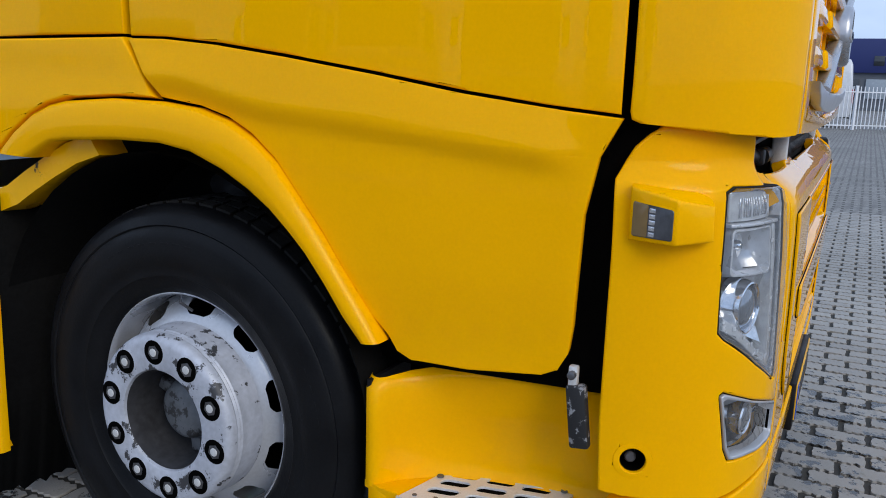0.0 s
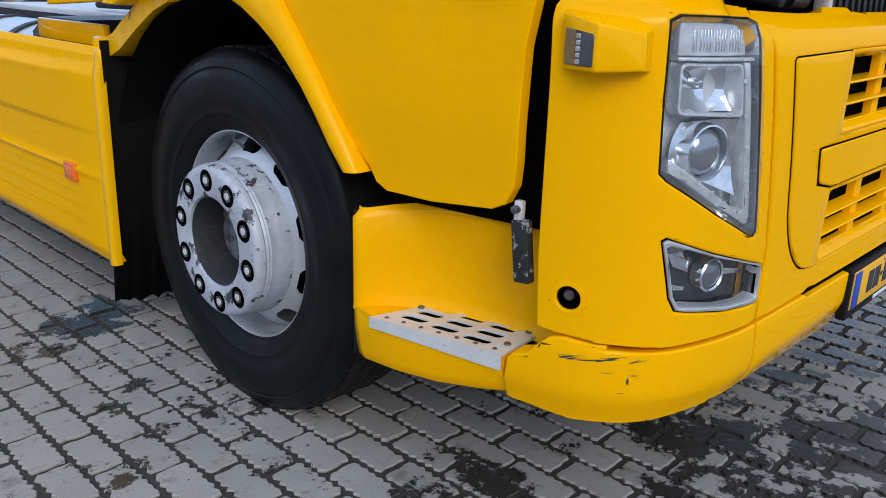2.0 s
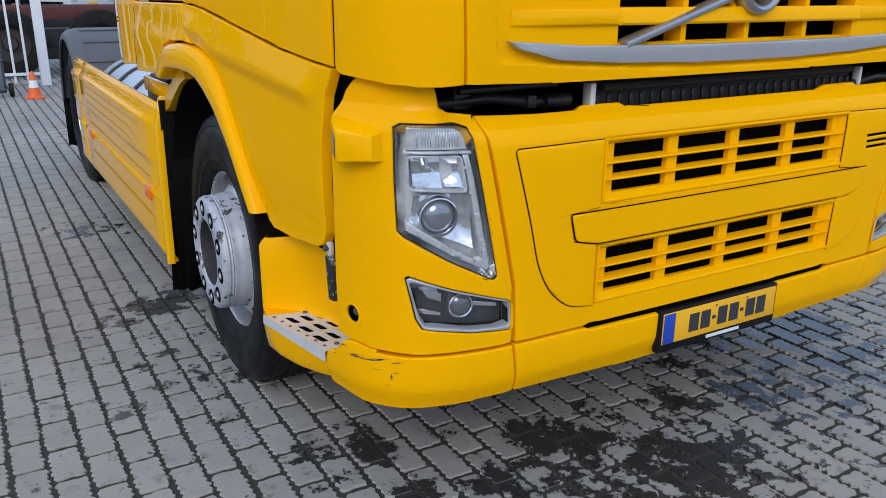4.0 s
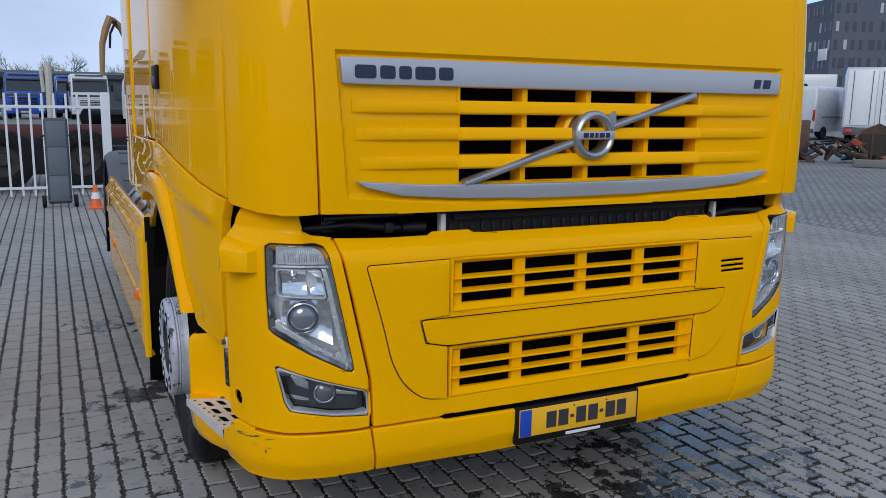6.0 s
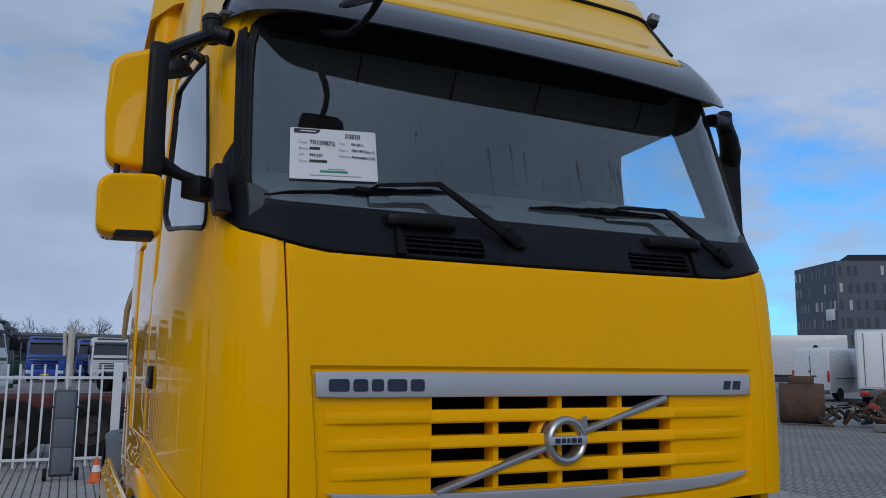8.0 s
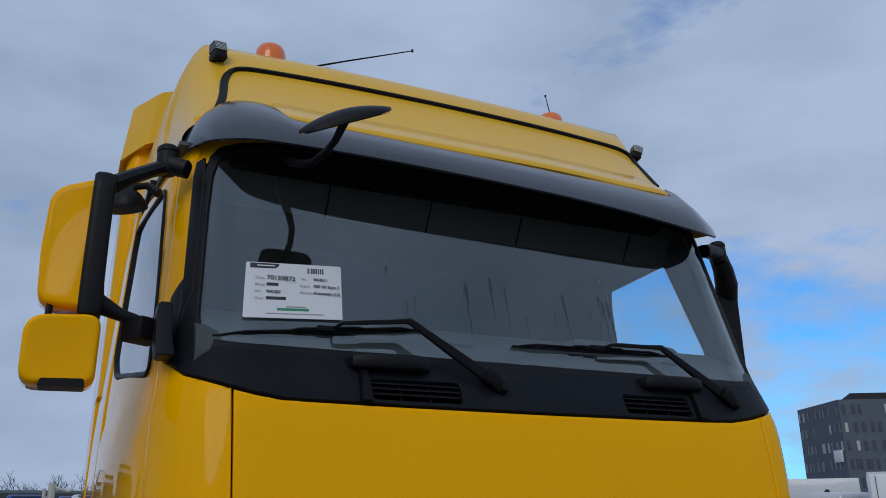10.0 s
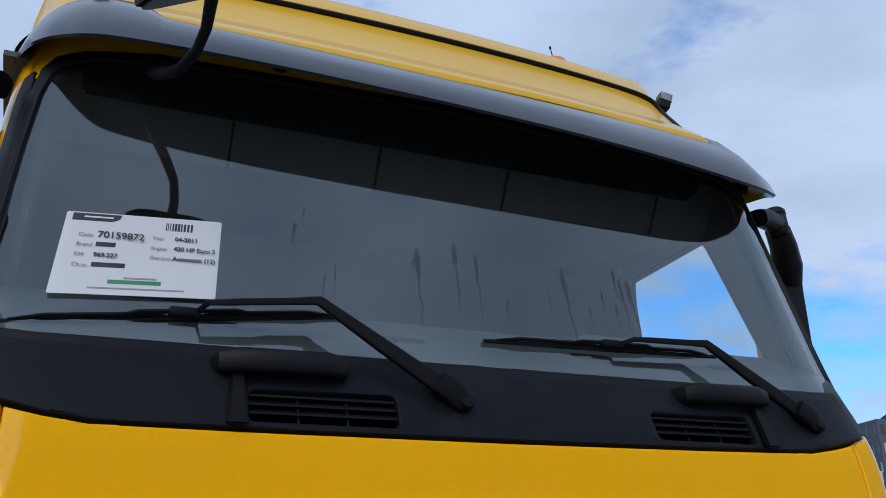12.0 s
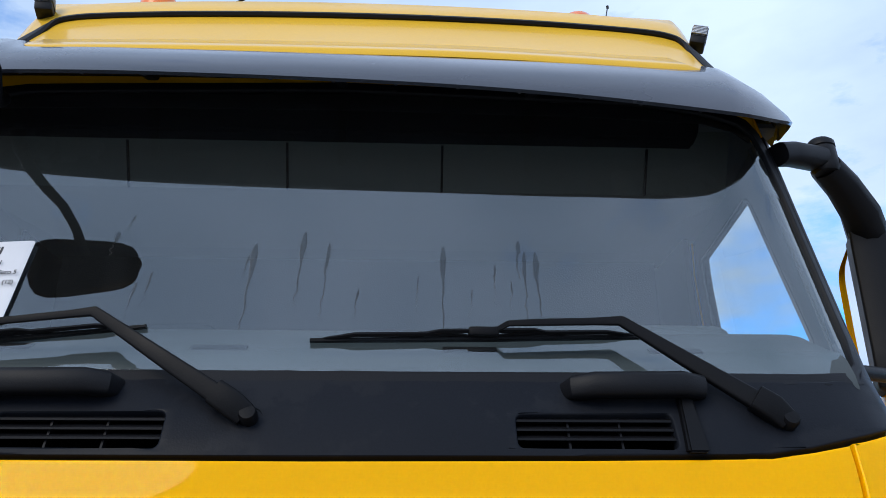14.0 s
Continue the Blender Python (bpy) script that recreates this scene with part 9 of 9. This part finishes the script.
def build_van(at, rz, paint, label, high=2.65):
    t = thing("parked_van", label, "van", at, "parked vans", rz=rz)
    # seen from the back: the rear faces -y
    bm = bmesh.new()
    rows = []
    for z, w, y in ((0.42, 0.96, 0.02), (0.9, 0.99, 0.0), (1.6, 0.98, 0.02), (high - 0.25, 0.93, 0.10), (high - 0.06, 0.86, 0.18), (high, 0.7, 0.3)):
        rows.append([bm.verts.new((a, b, z)) for a, b in rounded([(-w, y), (w, y), (w * 0.96, 5.6 - 0.9 * step01(z, 1.2, high)), (-w * 0.96, 5.6 - 0.9 * step01(z, 1.2, high))], 0.12, 3)])
    for p, q in zip(rows, rows[1:]):
        k = len(p)
        for j in range(k):
            bm.faces.new((p[j], p[(j + 1) % k], q[(j + 1) % k], q[j]))
    bm.faces.new(rows[0])
    bm.faces.new(rows[-1])
    part("body", bm, paint, t, sharp=50)
    for s in (-1, 1):
        bm = bmesh.new()
        box(bm, (s * 0.90 - 0.05, -0.03, 0.95), (s * 0.90 + 0.05, 0.06, 1.5), 0.015)
        part("tail_light", bm, mat("red_tail_lens", (0.5, 0.02, 0.015), 0.25), t)
        for y in (1.0, 4.4):
            bm = bmesh.new()
            lathe(bm, [(-0.1, 0.0), (-0.1, 0.3), (-0.06, 0.34), (0.06, 0.34), (0.1, 0.3), (0.1, 0.18), (0.06, 0)], (s * 0.9, y, 0.34), (s, 0, 0), 24)
            part("wheel", bm, RUBBER, t)
        bm = bmesh.new()
        box(bm, (min(s * 0.955, s * 0.985), 3.7, 1.35), (max(s * 0.955, s * 0.985), 4.7, 1.95), 0.03)
        part("side_window", bm, SCREENDARK, t)
        bm = bmesh.new()
        box(bm, (min(s * 0.97, s * 0.995), 0.6, 1.12), (max(s * 0.97, s * 0.995), 3.5, 1.16), 0.008)
        part("side_rail", bm, GREYPL, t)
    bm = bmesh.new()
    box(bm, (-0.004, -0.012, 0.6), (0.004, 0.02, high - 0.4))
    part("door_gap", bm, DARK, t)
    bm = bmesh.new()
    box(bm, (-0.92, -0.10, 0.36), (0.92, 0.1, 0.56), 0.03)
    part("bumper", bm, GREYPL, t)
    bm = bmesh.new()
    lathe(bm, [(0, 0.07), (0.02, 0.06), (0.02, 0)], (-0.03, 0.0, 1.45), (0, -1, 0), 16)
    part("badge", bm, GREYPL, t)
    bm = bmesh.new()
    box(bm, (0.06, -0.02, 1.2), (0.3, 0.03, 1.26), 0.01)
    part("handle", bm, BLACK, t)
    bm = bmesh.new()
    lathe(bm, [(0, 0.14), (0.06, 0.12), (0.12, 0.06), (0.13, 0)], (0.1, 0.45, high), (0, 0, 1), 14)
    part("roof_vent", bm, BLACK, t)


def build_box_truck(at, rz):
    t = thing("box_truck", "white box truck with closed rear doors", "truck", at, rz=rz)
    bm = bmesh.new()
    box(bm, (-1.25, 0, 0.75), (1.25, 6.5, 3.35), 0.03)
    part("box_body", bm, WHITETRUCK, t)
    for s in (-1, 1):
        bm = bmesh.new()
        box(bm, (min(s * 0.02, s * 1.18), -0.03, 0.85), (max(s * 0.02, s * 1.18), 0.01, 3.25), 0.01)
        d = part("rear_door", bm, WHITEPL, t)
        for x in (0.2, 0.95):
            bm = bmesh.new()
            tube(bm, [(s * x, -0.05, 0.9), (s * x, -0.05, 3.2)], 0.016, 6)
            part("lock_rod", bm, GREYPL, d)
        bm = bmesh.new()
        box(bm, (s * 1.0 - 0.16, -0.06, 0.50), (s * 1.0 + 0.16, 0.02, 0.66), 0.015)
        part("tail_light", bm, mat("red_lamp", (0.5, 0.02, 0.015), 0.3), t)
        bm = bmesh.new()
        lathe(bm, [(-0.15, 0.0), (-0.15, 0.4), (-0.1, 0.44), (0.1, 0.44), (0.15, 0.4), (0.15, 0)], (s * 0.95, 1.5, 0.44), (s, 0, 0), 24)
        part("wheel", bm, RUBBER, t)
    bm = bmesh.new()
    box(bm, (-1.2, 0.02, 0.42), (1.2, 0.2, 0.72), 0.02)
    part("bumper", bm, GREYPL, t)


def build_container(at, rz):
    t = thing("white_trailer", "long white box trailer", "trailer", at, rz=rz)
    bm = bmesh.new()
    box(bm, (-9, 0, 1.1), (3, 2.5, 3.85), 0.04)
    part("box_body", bm, WHITETRUCK, t)
    bm = bmesh.new()
    box(bm, (-9, 0.3, 0.6), (3, 2.2, 1.05), 0.03)
    part("frame_rail", bm, STEEL, t)
    for x in (-5, 0.6, 1.8):
        bm = bmesh.new()
        lathe(bm, [(-0.05, 0.0), (-0.05, 0.46), (0.2, 0.5), (0.25, 0)], (x, 0.15, 0.5), (0, 1, 0), 24)
        part("wheel", bm, RUBBER, t)


RUST = worn(mat("rusty_steel", (0.085, 0.045, 0.028), 0.85, vary=0.45, scale=4, bump=0.3, bscale=30), (0.05, 0.035, 0.03), 3, 0.55)


def build_scrap():
    """Excavator attachments lying in a heap."""
    base = Vector(at_bearing(49.8, 26.6))
    rot = Matrix.Translation(base) @ Matrix.Rotation(radians(-50), 4, "Z")
    t = thing("digging_bucket", "large rusty excavator bucket lying open", "bucket", rot @ Vector((-0.75, 0.2, 0)), "scrap attachments", rz=-50)
    bm = bmesh.new()
    rows = []
    for x in (-0.62, -0.58, 0.58, 0.62):
        rows.append([bm.verts.new((x, 0.5 * math.cos(q) * (0.96 if abs(x) > 0.6 else 1), 0.62 + 0.6 * math.sin(q) * (0.96 if abs(x) > 0.6 else 1))) for q in (radians(100 + 200 * k / 12) for k in range(13))])
    for p, q in zip(rows, rows[1:]):
        for j in range(12):
            bm.faces.new((p[j], p[j + 1], q[j + 1], q[j]))
    bm.faces.new(rows[0])
    bm.faces.new(rows[-1])
    ob = part("shell", bm, RUST, t)
    ob.modifiers.new("thick", "SOLIDIFY").thickness = 0.04
    bm = bmesh.new()
    box(bm, (-0.35, -0.15, 1.18), (0.35, 0.15, 1.42), 0.04)
    part("hitch", bm, RUST, t)
    rnd = random.Random(31)
    t2 = thing("scrap_heap", "heap of rusty machine arms, rods and buckets", "scrap heap", rot @ Vector((0.75, 0.0, 0)), "scrap attachments", rz=-50)
    for k in range(34):
        bm = bmesh.new()
        x, y = rnd.uniform(-0.95, 1.05), rnd.uniform(-0.35, 0.5)
        z = rnd.uniform(0.06, 0.62) * (1 - 0.35 * abs(x))
        sx, sy, sz = rnd.uniform(0.2, 0.62), rnd.uniform(0.05, 0.13), rnd.uniform(0.05, 0.14)
        box(bm, (-sx / 2, -sy / 2, -sz / 2), (sx / 2, sy / 2, sz / 2), 0.02, 1, m=pose(x, y, z, rnd.uniform(-40, 40), rnd.uniform(-50, 50), rnd.uniform(0, 180)))
        part("scrap_arm", bm, STEEL if k % 3 == 0 else RUST, t2)
    for k in range(22):
        bm = bmesh.new()
        p = Vector((rnd.uniform(-0.9, 0.9), rnd.uniform(-0.3, 0.3), rnd.uniform(0.2, 0.75)))
        tube(bm, [p, p + Vector((rnd.uniform(-0.3, 0.3), 0.1, rnd.uniform(-0.1, 0.2))), p + Vector((rnd.uniform(-0.6, 0.6), 0.1, rnd.uniform(-0.3, 0.1)))], 0.025, 6)
        part("scrap_hose", bm, BLACK if k % 2 else RUST, t2)
    bm = bmesh.new()
    prism(bm, [(0.25, 0.55), (0.55, 0.95), (0.98, 1.15), (1.15, 1.05), (1.2, 0.5), (0.9, 0.4)], 0.25, 0.9)
    part("scrap_bucket", bm, RUST, t2)
    bm = bmesh.new()
    box(bm, (-0.12, -0.16, 0.50), (0.16, -0.04, 0.66), 0.02, m=pose(0.1, 0, 0.1, 10, 25, 10))
    part("red_plate", bm, mat("faded_red_paint", (0.30, 0.05, 0.03), 0.7, vary=0.3), t2)
    t3 = thing("steel_trough", "dark upright steel trough", "trough", rot @ Vector((1.85, 0.1, 0)), "scrap attachments", rz=-50)
    bm = bmesh.new()
    prism(bm, [(-0.55, 0), (0.5, 0), (0.55, 0.85), (-0.6, 0.85)], 0.0, 0.6)
    part("shell", bm, mat("black_rusty_steel", (0.03, 0.024, 0.02), 0.8, vary=0.4), t3)
    for x in (-0.3, 0.1, 0.4):
        bm = bmesh.new()
        box(bm, (x - 0.03, -0.03, 0.0), (x + 0.03, 0.0, 0.83), 0.005)
        part("rib", bm, RUST, t3)
    t4 = thing("sand_heap", "brown sand heap behind the scrap", "sand", rot @ Vector((3.0, 0.9, 0)), rz=-50)
    bm = bmesh.new()
    lathe(bm, [(0, 1.7), (0.2, 1.4), (0.5, 0.8), (0.72, 0.3), (0.76, 0)], (0, 0, 0), (0, 0, 1), 30)
    for v in bm.verts:
        v.co += Vector((noise.noise(v.co * 2), noise.noise(v.co * 2 + Vector((7, 0, 0))), 0.3 * noise.noise(v.co * 5))) * 0.15
    part("heap", bm, mat("brown_sand", (0.20, 0.12, 0.07), 0.95, vary=0.2, scale=10, bump=0.4, bscale=40), t4)
    t5 = thing("concrete_block", "grey concrete kerb block on the paving", "block", at_bearing(53.3, 25.0), rz=-50)
    bm = bmesh.new()
    box(bm, (-0.5, -0.15, 0), (0.5, 0.15, 0.2), 0.02)
    part("body", bm, mat("old_concrete", (0.16, 0.16, 0.15), 0.9, vary=0.2, bump=0.3), t5)


def build_surroundings():
    build_fence("yard_fence", (-12.6, 11.6), (-0.84, 11.6), end_post=0.065)
    # out of view: fence and truck row added for the flank to mirror
    build_fence("side_fence", (-8.8, -7.0), (-8.8, 11.5))
    build_lorry((-13.5, -1.0, 0), 90, BLUETRUCK, "unseen blue parked truck behind the side fence", 3.2)
    build_lorry((-13.8, 2.4, 0), 90, GREENTRUCK, "unseen dark green parked truck behind the side fence", 3.3)
    build_lorry((-13.4, 5.8, 0), 90, WHITETRUCK, "unseen white parked truck behind the side fence", 3.1)
    build_lorry((-13.6, 9.2, 0), 90, BLUETRUCK, "unseen blue parked truck behind the side fence", 3.2)
    build_trolley()
    build_cone()
    build_trailer()
    build_lorry(at_bearing(2.38, 62), 4, WHITETRUCK, "white parked truck facing the yard", 3.12, False)
    build_lorry(at_bearing(-1.40, 63), -2, BLUETRUCK, "blue parked truck facing the yard", 3.12, False)
    build_lorry(at_bearing(1.42, 67), 2, BLUETRUCK, "blue parked truck behind the crane mast", 3.10, False)
    build_lorry(at_bearing(7.3, 42), 34, WHITETRUCK, "white low parked truck turned aside", 2.45, False)
    build_lorry(at_bearing(-5.2, 33), 38, WHITETRUCK, "white parked truck in the row by the fence", 3.0)
    build_lorry(at_bearing(-4.6, 39), 38, GREENTRUCK, "dark green parked truck in the row", 3.3)
    build_lorry(at_bearing(-4.0, 45), 38, GREENTRUCK, "dark green parked truck with yellow lamps", 3.2)
    # three more trucks out of view, added for reflections
    build_lorry(at_bearing(-10, 30), 20, WHITETRUCK, "unseen white parked truck beyond the fence", 3.2)
    build_lorry(at_bearing(-15.5, 27), 20, WHITETRUCK, "unseen white tall parked truck beyond the fence", 3.5)
    build_lorry(at_bearing(-22, 25), 30, BLUETRUCK, "unseen blue parked truck beyond the fence", 3.2)
    t = thing("crane_mast", "pale folded loading crane between the trucks", "crane", at_bearing(0.0, 52))
    for nm, pts, r in (("mast", [(0, 0, 0), (0, 0, 3.45)], 0.19), ("jib", [(0.05, 0, 3.3), (0.5, 0, 3.15), (0.9, 0, 3.05)], 0.08), ("cylinder", [(-0.3, 0, 1.8), (-0.38, 0, 3.2)], 0.10)):
        bm = bmesh.new()
        tube(bm, pts, r, 8)
        part(nm, bm, mat("pale_crane_paint", (0.52, 0.49, 0.42), 0.6, vary=0.2), t)
    build_excavator()
    build_low_hall()
    rnd = random.Random(17)
    for k in range(26):
        az = -9 + 0.8 * k + rnd.uniform(-0.3, 0.3)
        build_bare_tree(at_bearing(az, rnd.uniform(150, 175)), rnd.uniform(6.5, 9.5), 40 + k)
    build_office()
    build_van(at_bearing(48.75, 45), -76, WHITETRUCK, "white panel van seen from behind")
    build_box_truck(at_bearing(53.2, 40.5), -51)
    build_container(at_bearing(48.2, 62), -48)
    build_scrap()
    build_fence("yard_fence", (20.75, 14.1), (34.0, -2.6))
    build_blue_hall()
    build_van(at_bearing(88.7, 37, eye=(-2.54, -0.1)), 12, WHITETRUCK, "white panel van beyond the fence", 2.7)
    build_van((33.2, -2.2, 0), 172, mat("blue_van_paint", (0.02, 0.10, 0.36), 0.3, coat=0.4), "blue van parked beyond the fence", 2.3)


build_surroundings()
build_paving()
